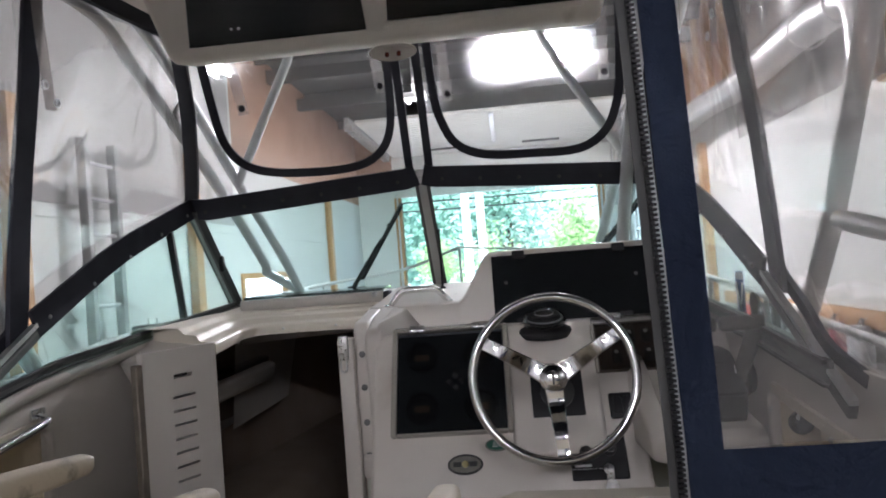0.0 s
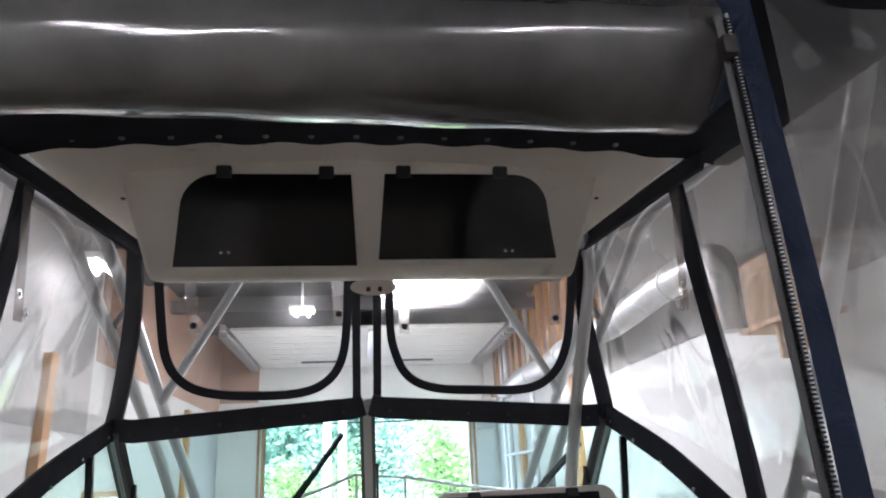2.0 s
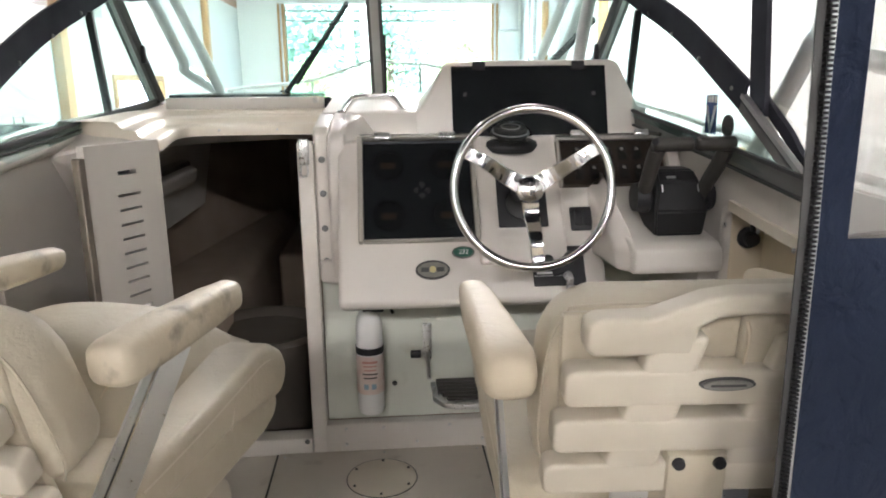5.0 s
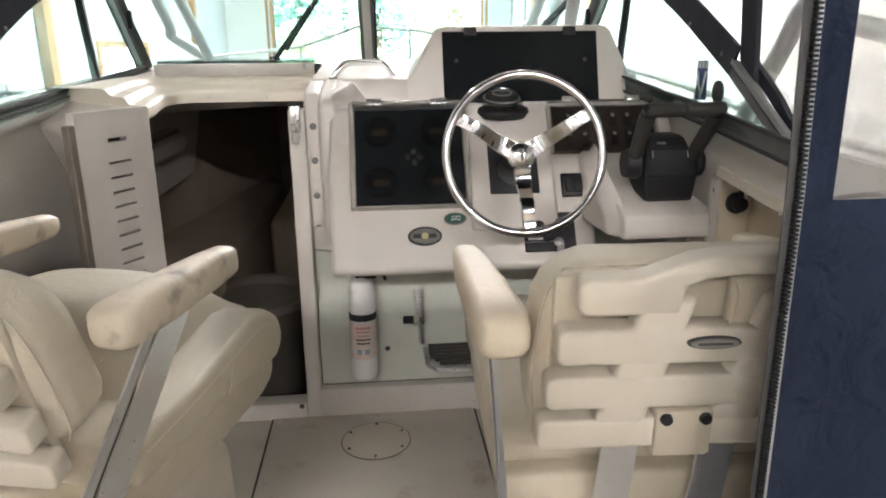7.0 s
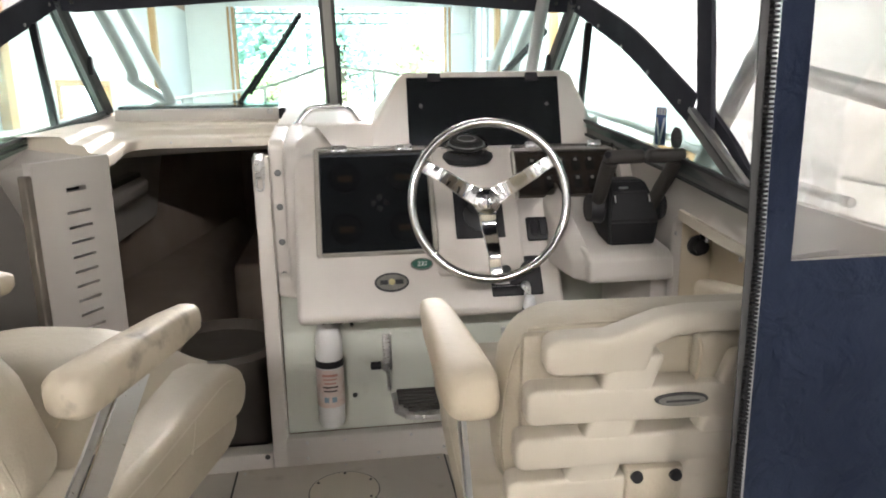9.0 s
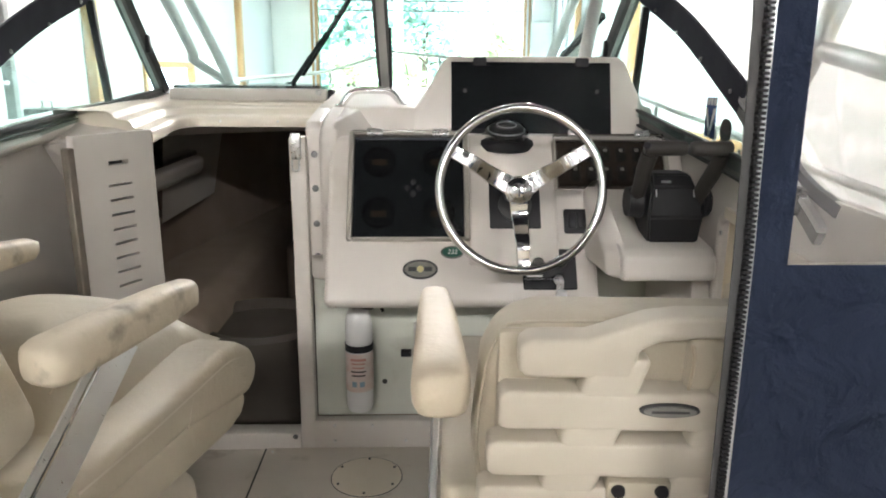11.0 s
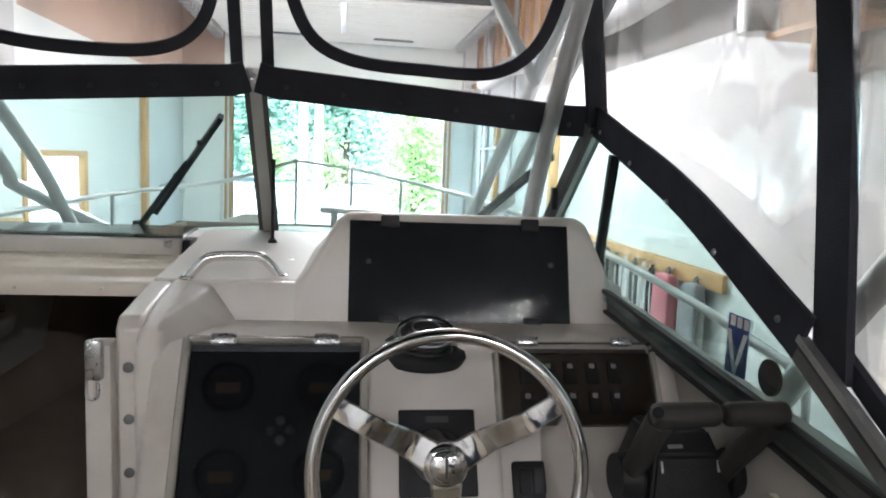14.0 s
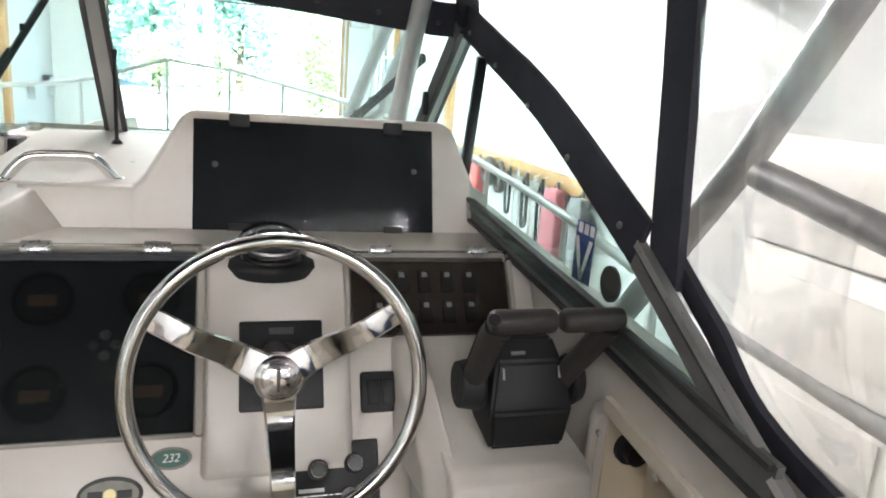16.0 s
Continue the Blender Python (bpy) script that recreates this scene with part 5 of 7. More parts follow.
toe = [bm.verts.new(v) for v in ((0.582, 1.600, 0.642), (0.622, 1.556, 0.642), (0.622, 1.558, 0.702), (0.622, 1.582, 0.716), (0.622, 1.760, 0.80), (0.622, 1.90, 0.86), (0.622, 1.90, 0.642), (0.560, 1.90, 0.642), (0.575, 1.90, 0.83), (0.578, 1.78, 0.765), (0.582, 1.630, 0.690))]
for f in ((0, 10, 2, 1), (10, 3, 2), (10, 9, 4, 3), (9, 8, 5, 4), (0, 7, 8, 9, 10), (7, 6, 5, 8), (0, 1, 6, 7), (1, 2, 3, 4, 5, 6)):
    bm.faces.new([toe[k] for k in f])
bmesh.ops.recalc_face_normals(bm, faces=bm.faces[:])
soften(bm, bm.verts[:], 0.010, 3)
part("pod_flank", bm, GEL, con)
part("knee_fin", prism(B(), [(1.63, 0.40), (1.63, 0.64), (1.97, 0.64), (1.97, 0.12), (1.90, 0.12)], 0.80, 0.853, "x", 0.012, 2), GEL, con)
part("knee_panel", prism(B(), [(1.72, 0.54), (1.985, 0.54), (1.985, 0.36), (1.94, 0.36)], 0.595, 0.612, "x", 0.004), GEL, con)
vn = part("vent_plate", box(B(), (0.715, 1.955, 0.26), (0.812, 1.974, 0.365), 0.004), ALU, con, "stainless vent plate")
for z in (0.272, 0.30, 0.345):
    part("slot", box(B(), (0.720, 1.951, z), (0.806, 1.956, z + 0.008)), INK, vn, "", 0)

# compass on the ledge
cp = thing("compass", (0.376, 1.945, 0.935), "black dome compass on the dash ledge", "compass")
part("base", lathe(B(), [(0.080, -0.01), (0.083, 0.008), (0.076, 0.020), (0.062, 0.026), (0, 0.026)], pose(0.376, 1.948, 0.918, 10) @ Matrix.Diagonal((1, 0.82, 0.85, 1)), 36), BLACK, cp)
part("dome", lathe(B(), [(0.060, 0.025), (0.060, 0.034), (0.053, 0.049), (0.040, 0.060), (0.020, 0.066), (0, 0.068)], pose(0.376, 1.948, 0.918, 14), 32), DOME, cp, "clear dome")
# pale rings: the dial ring, and ring reflections of the dome made as shapes
part("ring", tube(B(), [pose(0.376, 1.948, 0.918, 14) @ Vector((0.05 * math.cos(k * 0.2618), 0.05 * math.sin(k * 0.2618), 0.040)) for k in range(24)], 0.0022, 6, True), ALU, cp)
part("ring", tube(B(), [pose(0.376, 1.948, 0.918, 14) @ Vector((0.026 * math.cos(k * 0.2618), 0.026 * math.sin(k * 0.2618), 0.0535)) for k in range(24)], 0.0016, 6, True), LIGHTINK, cp)
part("card", lathe(B(), [(0.047, 0.028), (0.047, 0.045), (0.040, 0.052), (0, 0.052)], pose(0.376, 1.948, 0.918, 14), 28), GAUGE, cp, "dark compass card")

# dash grab rail
gr = thing("dash_rail", (-0.005, 2.23, 1.0), "polished stainless grab rail on the dash", "grab rail")
part("bar", tube(B(), smooth_path([(-0.101, 2.215, 1.0), (-0.082, 2.218, 1.026), (-0.064, 2.221, 1.044), (-0.044, 2.224, 1.050), (-0.004, 2.232, 1.051), (0.034, 2.239, 1.050), (0.054, 2.243, 1.044), (0.072, 2.246, 1.026), (0.091, 2.25, 1.0)], 5), 0.0105, 12), CHROME, gr)
for x, y in ((-0.101, 2.215), (0.091, 2.25)):
    part("foot", lathe(B(), [(0.02, 0), (0.018, 0.006), (0.012, 0.010), (0, 0.01)], pose(x, y, 1.0), 18), CHROME, gr)
sd2 = thing("dash_stud", (0.09, 2.42, 1.016), "small stainless stud on the dash", "stud")
stud(sd2, (0.10, 2.42, 1.016), (0, 0, 1), 0.010)

# steering wheel
WC = Vector((0.372, 1.60, 0.848))
wm = axis_to(WC, (-0.03, -0.975, 0.21))
up_v = (wm.inverted().to_3x3() @ Vector((0, 0, 1)))
wm = wm @ Matrix.Rotation(math.atan2(up_v.y, up_v.x) - math.pi / 2, 4, "Z")
sw = thing("steering_wheel", (0.372, 1.65, 0.84), "polished stainless three-spoke steering wheel", "steering wheel")
part("rim", tube(B(), [wm @ Vector((0.186 * math.cos(2 * math.pi * k / 72), 0.186 * math.sin(2 * math.pi * k / 72), 0)) for k in range(72)], 0.0105, 14, True), CHROME, sw)
for ang in (151, 31, -87):
    bm = B()
    ca, sa = math.cos(radians(ang)), math.sin(radians(ang))
    pts, acr = [], []
    for k in range(21):
        r = 0.012 + (0.184 - 0.012) * k / 20
        e_ = max(0.0, min(1.0, (r - 0.045) / 0.10))
        pts.append(wm @ Vector((r * ca, r * sa, -0.045 + 0.044 * e_ * e_ * (3 - 2 * e_) + 0.0025 * math.sin(r * 70))))
    rings = []
    for k, p in enumerate(pts):
        w = 0.0155 + 0.009 * (1 - k / 20) ** 2
        d = wm.to_3x3() @ Vector((-sa, ca, 0))
        n_ = wm.to_3x3() @ Vector((0, 0, 1))
        rings.append([bm.verts.new(p + d * w * u + n_ * h) for u, h in ((-1, 0.0), (-0.86, 0.003), (-0.2, 0.0036), (0.2, 0.0036), (0.86, 0.003), (1, 0.0), (0.0, -0.003))])
    for a, b in zip(rings, rings[1:]):
        for k in range(7):
            bm.faces.new((a[k], a[(k + 1) % 7], b[(k + 1) % 7], b[k]))
    bm.faces.new(rings[0][::-1])
    bm.faces.new(rings[-1])
    part("spoke", bm, CHROME, sw, "", 14)
hub = part("hub", lathe(B(), [(0.034, -0.05), (0.034, -0.043), (0.030, -0.038), (0.0235, -0.0365), (0.0225, -0.031), (0.018, -0.0285), (0, -0.028)], wm, 32), CHROME, sw)
part("cap_slot", box(B(), (-0.0022, -0.016, -0.0285), (0.0022, 0.016, -0.0272), 0, 1, wm), GAUGE, sw, "", 0)
part("shaft", tube(B(), [wm @ Vector((0, 0, -0.05)), wm @ Vector((0, 0, -0.22))], 0.022, 16), BLACK, sw)

# throttle control
tc = thing("throttle_control", (0.71, 1.66, 0.74), "black twin-lever engine control box", "throttle control")
bm = B()
shell = [(1.620, 0.716, 0.058), (1.613, 0.724, 0.060), (1.606, 0.782, 0.065), (1.610, 0.792, 0.064), (1.634, 0.850, 0.052), (1.664, 0.877, 0.047), (1.735, 0.877, 0.047), (1.765, 0.80, 0.056), (1.765, 0.735, 0.054)]
flank = [[bm.verts.new((0.738 + o * h, y, z)) for y, z, h in shell] for o in (-1, 1)]
for k in range(len(shell)):
    j = (k + 1) % len(shell)
    bm.faces.new((flank[0][k], flank[0][j], flank[1][j], flank[1][k]))
for row, o in zip(flank, (-1, 1)):
    mid = bm.verts.new((0.738 + o * 0.062, 1.69, 0.80))
    for k in range(len(shell)):
        bm.faces.new((mid, row[k], row[(k + 1) % len(shell)]))
bmesh.ops.recalc_face_normals(bm, faces=bm.faces)
bmesh.ops.bevel(bm, geom=[e for e in bm.edges if e.calc_face_angle(0) > 0.4], offset=0.005, segments=2, affect="EDGES")
part("body", bm, BOXBLACK, tc, "", 20)
for x0, x1 in ((0.632, 0.668), (0.806, 0.826)):
    part("pivot", lathe(B(), [(0.036, 0), (0.040, 0.006), (0.034, x1 - x0), (0, x1 - x0)], axis_to((x0 if x0 > 0.7 else x1, 1.650, 0.812), (1 if x0 > 0.7 else -1, 0, 0)), 24), BLACK, tc)
for s, x0, x1, xa, xp in ((-1, 0.630, 0.722, 0.645, 0.650), (1, 0.730, 0.822, 0.806, 0.800)):
    lv = part("lever", tube(B(), smooth_path([(xp, 1.648, 0.812), (xp, 1.615, 0.852), (xa, 1.572, 0.905), (xa, 1.545, 0.940)], 4), [0.017 + 0.002 * k / 12 for k in range(13)], 12), LEVER, tc, "dark grey plastic lever")
    part("grip", tube(B(), [(x0, 1.538, 0.949), (x0 + 0.003, 1.538, 0.949), (x0 + 0.008, 1.538, 0.9495), (x1 - 0.006, 1.538, 0.950), (x1 - 0.002, 1.538, 0.950), (x1, 1.538, 0.950)], [0.011, 0.0145, 0.0165, 0.0165, 0.015, 0.012], 16), LEVER, lv)
part("trim_button", lathe(B(), [(0.009, 0), (0.008, 0.003), (0, 0.004)], axis_to((0.633, 1.529, 0.956), (-0.6, -0.7, 0.3)), 12), BLACK, tc)
part("caption", slab(B(), [(0.710, 1.6415, 0.8588), (0.732, 1.6415, 0.8588), (0.732, 1.6450, 0.8620), (0.710, 1.6450, 0.8620)], 0.004), ALU, tc)
for x in (0.693, 0.782):
    part("tick", slab(B(), [(x, 1.6225, 0.828), (x + 0.002, 1.6225, 0.828), (x + 0.002, 1.6290, 0.844), (x, 1.6290, 0.844)], 0.004), LIGHTINK, tc)

# keys with white float
ky = thing("key_float", (0.50, 1.70, 0.50), "white float hanging from the ignition key", "key float")
part("float", lathe(B(), [(0, -0.04), (0.016, -0.038), (0.018, -0.02), (0.016, 0.02), (0.011, 0.036), (0, 0.04)], pose(0.495, 1.682, 0.545, 8), 18), WHITE, ky)
part("band", lathe(B(), [(0.0186, -0.004), (0.0186, 0.004)], pose(0.495, 1.682, 0.545, 8), 18), INK, ky)
part("key", box(B(), (0.486, 1.70, 0.555), (0.504, 1.704, 0.60), 0.001), STEEL, ky)
part("ring", tube(B(), [(0.495, 1.695 + 0.012 * math.cos(k * 0.628), 0.562 + 0.012 * math.sin(k * 0.628)) for k in range(10)], 0.0015, 6, True), STEEL, ky)


# ---- windshield ----
POST = surface("dull_aluminium", (0.50, 0.50, 0.49), (0.39, 0.39, 0.38), 0.42, 0.45, scale=8, fine=160, bump=0.05)
WSC, WSB = Vector((0, 2.50, 1.445)), Vector((0.01, 2.80, 1.05))
ws = thing("windshield", (0, 2.6, 1.0), "framed boat windshield of tinted glass", "windshield")


def side_pts(s):
    top = Vector((0.826, 2.366, 1.372)) if s > 0 else Vector((-0.821, 2.400, 1.382))
    return dict(top=top, bot=Vector((0.79 * s, 2.66, 1.035)), bend=Vector((0.835 * s, 1.55, 1.05)), end=Vector((0.825 * s, 1.225, 0.875)))


def bar(name, a, b, w, d, mt, across=(1, 0, 0), label=""):
    return part(name, ribbon(B(), [a, b], across, w, d), mt, ws, label, 0)


part("centre_post", ribbon(B(), [WSC + Vector((0, 0, 0.02)), WSB], (1, 0, 0), 0.030, 0.02), POST, ws, "grey aluminium centre post", 0)
for o in (-0.021, 0.021):
    part("post_seal", ribbon(B(), [WSC + Vector((o, 0.004, 0)), WSB + Vector((o, 0.004, 0))], (1, 0, 0), 0.012, 0.016), RUBBER, ws, "", 0)
part("bracket", box(B(), (-0.022, 2.47, 1.425), (0.022, 2.50, 1.475), 0.006), STEEL, ws)
for s in (-1, 1):
    q = side_pts(s)
    g = part("pane", slab(B(), [WSC + Vector((0.015 * s, 0, 0)), q["top"], q["bot"], WSB + Vector((0.015 * s, 0, 0))], 0.006), GLASS, ws, "tinted front pane", 0)
    g.visible_shadow = False
    # corner post
    d = (q["bot"] - q["top"])
    part("corner_post", ribbon(B(), [q["top"] + Vector((0, -0.01, 0.02)), q["bot"]], (1, 0.6 * s, 0), 0.024, 0.03), POST, ws, "grey aluminium corner post", 0)
    for o in (-0.024, 0.024):
        part("post_seal", ribbon(B(), [q["top"] + Vector((o * 0.8, o * s * 0.9, 0)), q["bot"] + Vector((o * 0.8, o * s * 0.9, 0))], (1, 0.6 * s, 0), 0.018, 0.026), RUBBER, ws, "", 0)
    mid = q["top"] + d * 0.55 + Vector((-0.03 * s, -0.03, 0))
    part("catch", box(B(), mid - Vector((0.008, 0.012, 0.03)), mid + Vector((0.008, 0.012, 0.03)), 0.005), BLACK, ws)
    # side pane, lower rail, aft post, inner divider
    g = part("pane", slab(B(), [q["top"], q["bend"], q["end"], q["bot"]], 0.006), GLASS, ws, "tinted side pane", 0)
    g.visible_shadow = False
    lo = [q["bot"], Vector((0.825 * s, 2.26, 1.000)), Vector((0.830 * s, 1.60, 0.953)), Vector((0.83 * s, 1.20, 0.890))] if s < 0 else [q["bot"], Vector((0.825 * s, 2.10, 0.971)), Vector((0.832 * s, 1.60, 0.926)), Vector((0.83 * s, 1.23, 0.888))]
    part("lower_rail", ribbon(B(), [v + Vector((-0.008 * s, 0, 0)) for v in lo], (0, 0, 1), 0.042 if s > 0 else 0.018, 0.010), RAILG, ws, "grey rubber-faced lower rail", 0)
    part("rail_lip", ribbon(B(), [v + Vector((-0.018 * s, 0, 0.02 if s > 0 else 0.010)) for v in lo], (0, 0, 1), 0.008, 0.008), INK, ws, "", 0)
    part("rail_lip", ribbon(B(), [v + Vector((-0.018 * s, 0, -0.022 if s > 0 else -0.010)) for v in lo], (0, 0, 1), 0.006 if s > 0 else 0.003, 0.008), INK, ws, "", 0)
    ap = [q["bend"] + Vector((0, -0.005, -0.006)), q["end"] + Vector((0, -0.06, -0.035))]
    aside = Vector((0, 0.5, -0.866))
    part("aft_post", ribbon(B(), [v + aside * 0.010 for v in ap], tuple(aside), 0.020, 0.014), RAILG, ws, "dull grey aft post", 0)
    part("post_seal", ribbon(B(), [v - aside * 0.003 for v in ap], tuple(aside), 0.006, 0.012), RUBBER, ws, "", 0)
    part("post_cap", ribbon(B(), [v - aside * 0.013 + Vector((-0.003 * s, 0, 0)) for v in ap], tuple(aside), 0.011, 0.014), BRIGHT, ws, "bright aluminium edge of the post", 0)
    part("divider", ribbon(B(), [Vector((0.815 * s, 2.20, 1.30)), Vector((0.815 * s, 2.265, 0.99))], (0, 1, 0), 0.016, 0.02), BLACK, ws, "slim black window divider", 0)

# latch rod standing by the centre post
part("latch_rod", tube(B(), [(0.037, 2.62, 1.035), (0.037, 2.62, 1.05), (0.037, 2.621, 1.235), (0.036, 2.622, 1.258)], [0.008, 0.0045, 0.0045, 0.008], 10), BLACK, ws, "thin black latch rod")
part("latch_foot", lathe(B(), [(0.012, 0), (0.013, 0.006), (0.009, 0.014), (0, 0.016)], pose(0.037, 2.62, 1.030), 14), BLACK, ws)

# wipers
def wiper(base, tip, label):
    e = thing("wiper", base, label, "wiper", "windshield wipers")
    b_, t_ = Vector(base), Vector(tip)
    part("arm", tube(B(), [b_ + Vector((0, -0.012, 0.0)), b_ + (t_ - b_) * 0.3 + Vector((0.004, -0.02, 0.004)), b_ + (t_ - b_) * 0.62 + Vector((0, -0.012, 0))], [0.010, 0.008, 0.006], 8), BLACK, e)
    for f in (0.34, 0.5, 0.78):
        part("clip", box(B(), b_ + (t_ - b_) * f - Vector((0.010, 0.012, 0.008)), b_ + (t_ - b_) * f + Vector((0.010, 0.008, 0.008)), 0.002), BLACK, e)
    part("blade", ribbon(B(), [b_ + (t_ - b_) * 0.16 + Vector((0.012, 0, 0)), t_], (0, 0.5, 0.4), 0.022, 0.014), BLACK, e, "", 0)
    part("pivot", lathe(B(), [(0.02, -0.02), (0.018, 0.02), (0, 0.022)], pose(*base), 14), BLACK, e)


wiper((-0.355, 2.81, 1.045), (-0.09, 2.57, 1.36), "black wiper resting on the glass")
wiper((0.565, 2.78, 1.06), (0.77, 2.52, 1.30), "black wiper resting on the glass")

# decal on the starboard pane
dc = thing("window_decal", (0.828, 1.66, 1.0), "blue and white rectangular club decal on the glass", "decal")
part("sheet", box(B(), (0.8235, 1.645, 0.962), (0.8245, 1.702, 1.055), 0), BLUE, dc, "", 0)
for k in range(3):
    part("lettering", box(B(), (0.822, 1.645 + 0.018 * k, 1.037), (0.823, 1.657 + 0.018 * k, 1.053), 0), LIGHTINK, dc, "", 0)
part("mark", slab(B(), [(0.822, 1.690, 1.03), (0.822, 1.700, 1.03), (0.822, 1.676, 0.965), (0.822, 1.668, 0.965)], 0.001), LIGHTINK, dc, "", 0)
part("mark", slab(B(), [(0.822, 1.645, 1.03), (0.822, 1.655, 1.03), (0.822, 1.676, 0.965), (0.822, 1.668, 0.965)], 0.001), LIGHTINK, dc, "", 0)
disc = thing("round_decal", (0.828, 1.60, 1.0), "dark round suction disc on the side glass", "disc")
part("disc", lathe(B(), [(0.026, 0), (0.026, 0.004), (0, 0.005)], axis_to((0.826, 1.585, 0.985), (-1, 0, 0)), 24), LEVER, disc)

# ---- canvas and clear curtains ----
def front_y(x, z):
    return 2.49 - 0.14 * abs(x) - 0.5 * (z - 1.45 + 0.085 * abs(x))


def fv(x, z, off=0.0):
    return Vector((x, front_y(x, z) - off, z))


for s in (-1, 1):
    q = side_pts(s)
    cu_ = thing("front_curtain", (0.4 * s, 2.4, 1.42), "clear vinyl front curtain bound in black canvas", "curtain", "cockpit curtains")
    bm = B()

    def fsheet(u, v):
        x = s * (0.02 + u * (0.80 - 0.10 * v))
        z = 1.445 - 0.085 * abs(x) + v * (1.95 - 1.445 + 0.085 * abs(x))
        return fv(x, z, 0.012 * math.sin(u * 7 + s) * math.sin(v * 5))
    sheet(bm, fsheet, 20, 12)
    p = part("window", bm, VINYL_FRONT, cu_, "clear vinyl sheet")
    p.visible_shadow = False
    hdr = [fv(0.012 * s, 1.452, 0.03)] + [fv(s * (0.05 + 0.1 * k), 1.445 - 0.085 * (0.05 + 0.1 * k), 0.03) for k in range(8)] + [q["top"] + Vector((0, -0.015, 0.01))]
    part("lower_hem", ribbon(B(), hdr, (0, -0.4, 1), 0.075, 0.01), CANVAS, cu_, "black canvas hem")
    for k in range(6):
        x = 0.08 + 0.135 * k
        stud(cu_, fv(s * x, 1.437 - 0.085 * x, 0.037), (0, -1, -0.3), 0.0055, LEVER)
    part("centre_hem", ribbon(B(), [fv(0.036 * s, 1.45, 0.01), fv(0.036 * s, 1.95, 0.01)], (1, 0, 0), 0.028, 0.008), CANVAS, cu_, "black canvas hem", 0)
    if s < 0:
        U = [(-0.655, 1.95), (-0.655, 1.72), (-0.645, 1.60), (-0.60, 1.53), (-0.52, 1.497), (-0.38, 1.487), (-0.23, 1.495), (-0.14, 1.53), (-0.088, 1.60), (-0.068, 1.72), (-0.06, 1.95)]
    else:
        U = [(0.075, 1.95), (0.080, 1.72), (0.098, 1.62), (0.145, 1.54), (0.24, 1.498), (0.40, 1.484), (0.56, 1.482), (0.645, 1.53), (0.682, 1.62), (0.69, 1.74), (0.685, 1.95)]
    path = smooth_path([fv(x, z, 0.006) for x, z in U], 4)
    cen = Vector((0.37 * s, front_y(0.37, 1.75), 1.78))
    part("zip_border", ribbon(B(), path, [(cen - p_) for p_ in path], 0.028, 0.012), CANVAS, cu_, "black canvas zip border")
    part("corner_hem", ribbon(B(), smooth_path([q["top"] + Vector((0.005 * s, -0.01, -0.01)), q["top"] + Vector((-0.025 * s, -0.045, 0.12)), Vector((0.745 * s, 2.24, 1.72)), Vector((0.722 * s, 2.13, 1.95))], 5), (1, 0.5 * s, 0), 0.062, 0.01), CANVAS, cu_, "black canvas hem")
    for x, z in ((-0.558, 1.70), (-0.095, 1.745), (0.13, 1.70), (0.64, 1.70)):
        if x * s > 0:
            part("grommet", lathe(B(), [(0.011, 0), (0.011, 0.003), (0.006, 0.003), (0.006, 0)], axis_to(fv(x, z, 0.012), (0, -1, -0.2)), 16), BLACK, cu_)
            part("tab", ribbon(B(), [fv(x, z - 0.02, 0.008), fv(x - 0.01, 1.92, 0.008)], (1, 0, 0), 0.035, 0.002), VINYL, cu_, "", 0)

    # side curtain: from the corner back to the drop curtain
    sc = thing("side_curtain", (0.84 * s, 1.6, 1.05), "crumpled clear vinyl side curtain with black canvas hems", "curtain", "cockpit curtains")
    T0, T1 = Vector((0.722 * s, 2.12, 1.93)), Vector((0.80 * s, 1.565, 1.90))
    C0 = Vector((0.85 * s, 1.50, 1.05))

    def wrinkle(u, v):
        return 0.007 * math.sin(3 + 7 * u + 3 * v) * math.sin(1.5 + 4 * v - 2 * u) + 0.0012 * math.sin(19 * u + 4 * v)

    def ssheet(u, v):
        a = q["top"].lerp(C0, u) + Vector((0.01 * s, 0, 0.01))
        b = T0.lerp(T1, u)
        w = math.sin(math.pi * u) * math.sin(math.pi * min(1, v + 0.15))
        return a.lerp(b, v) + Vector((s * (0.03 * w + wrinkle(u, v) * min(1, 4 * v)), 0, 0))
    p = part("window", sheet(B(), ssheet, 28, 24), VINYL, sc, "crumpled clear vinyl sheet")
    p.visible_shadow = False

    hem_line = [C0 + Vector((0.004 * s, -0.01, 0.01)), Vector((0.856 * s, 1.495, 1.049)), Vector((0.856 * s, 1.39, 0.982)), Vector((0.856 * s, 1.275, 0.908)), Vector((0.87 * s, 1.0, 0.845)), Vector((0.88 * s, 0.66, 0.83))]

    def along(line, u):
        k = min(int(u * (len(line) - 1)), len(line) - 2)
        return line[k].lerp(line[k + 1], u * (len(line) - 1) - k)

    def asheet(u, v):
        a = along(hem_line, u)
        b = T1.lerp(Vector((0.82 * s, 0.66, 1.80)), u)
        return a.lerp(b, v) + Vector((s * wrinkle(u + 0.7, v), 0, 0))
    p = part("aft_window", sheet(B(), asheet, 28, 24), VINYL, sc, "crumpled clear vinyl sheet")
    p.visible_shadow = False
    top_line = [q["top"] + Vector((-0.004 * s, -0.012, 0.012)), q["top"].lerp(q["bend"], 0.25) + Vector((-0.004 * s, -0.005, 0.026)), q["top"].lerp(q["bend"], 0.6) + Vector((-0.004 * s, -0.005, 0.038)), q["bend"] + Vector((-0.004 * s, -0.018, 0.006))]
    part("lower_hem", ribbon(B(), smooth_path(top_line, 6), (0, -0.4, 1), 0.070, 0.008), CANVAS, sc, "black canvas hem")
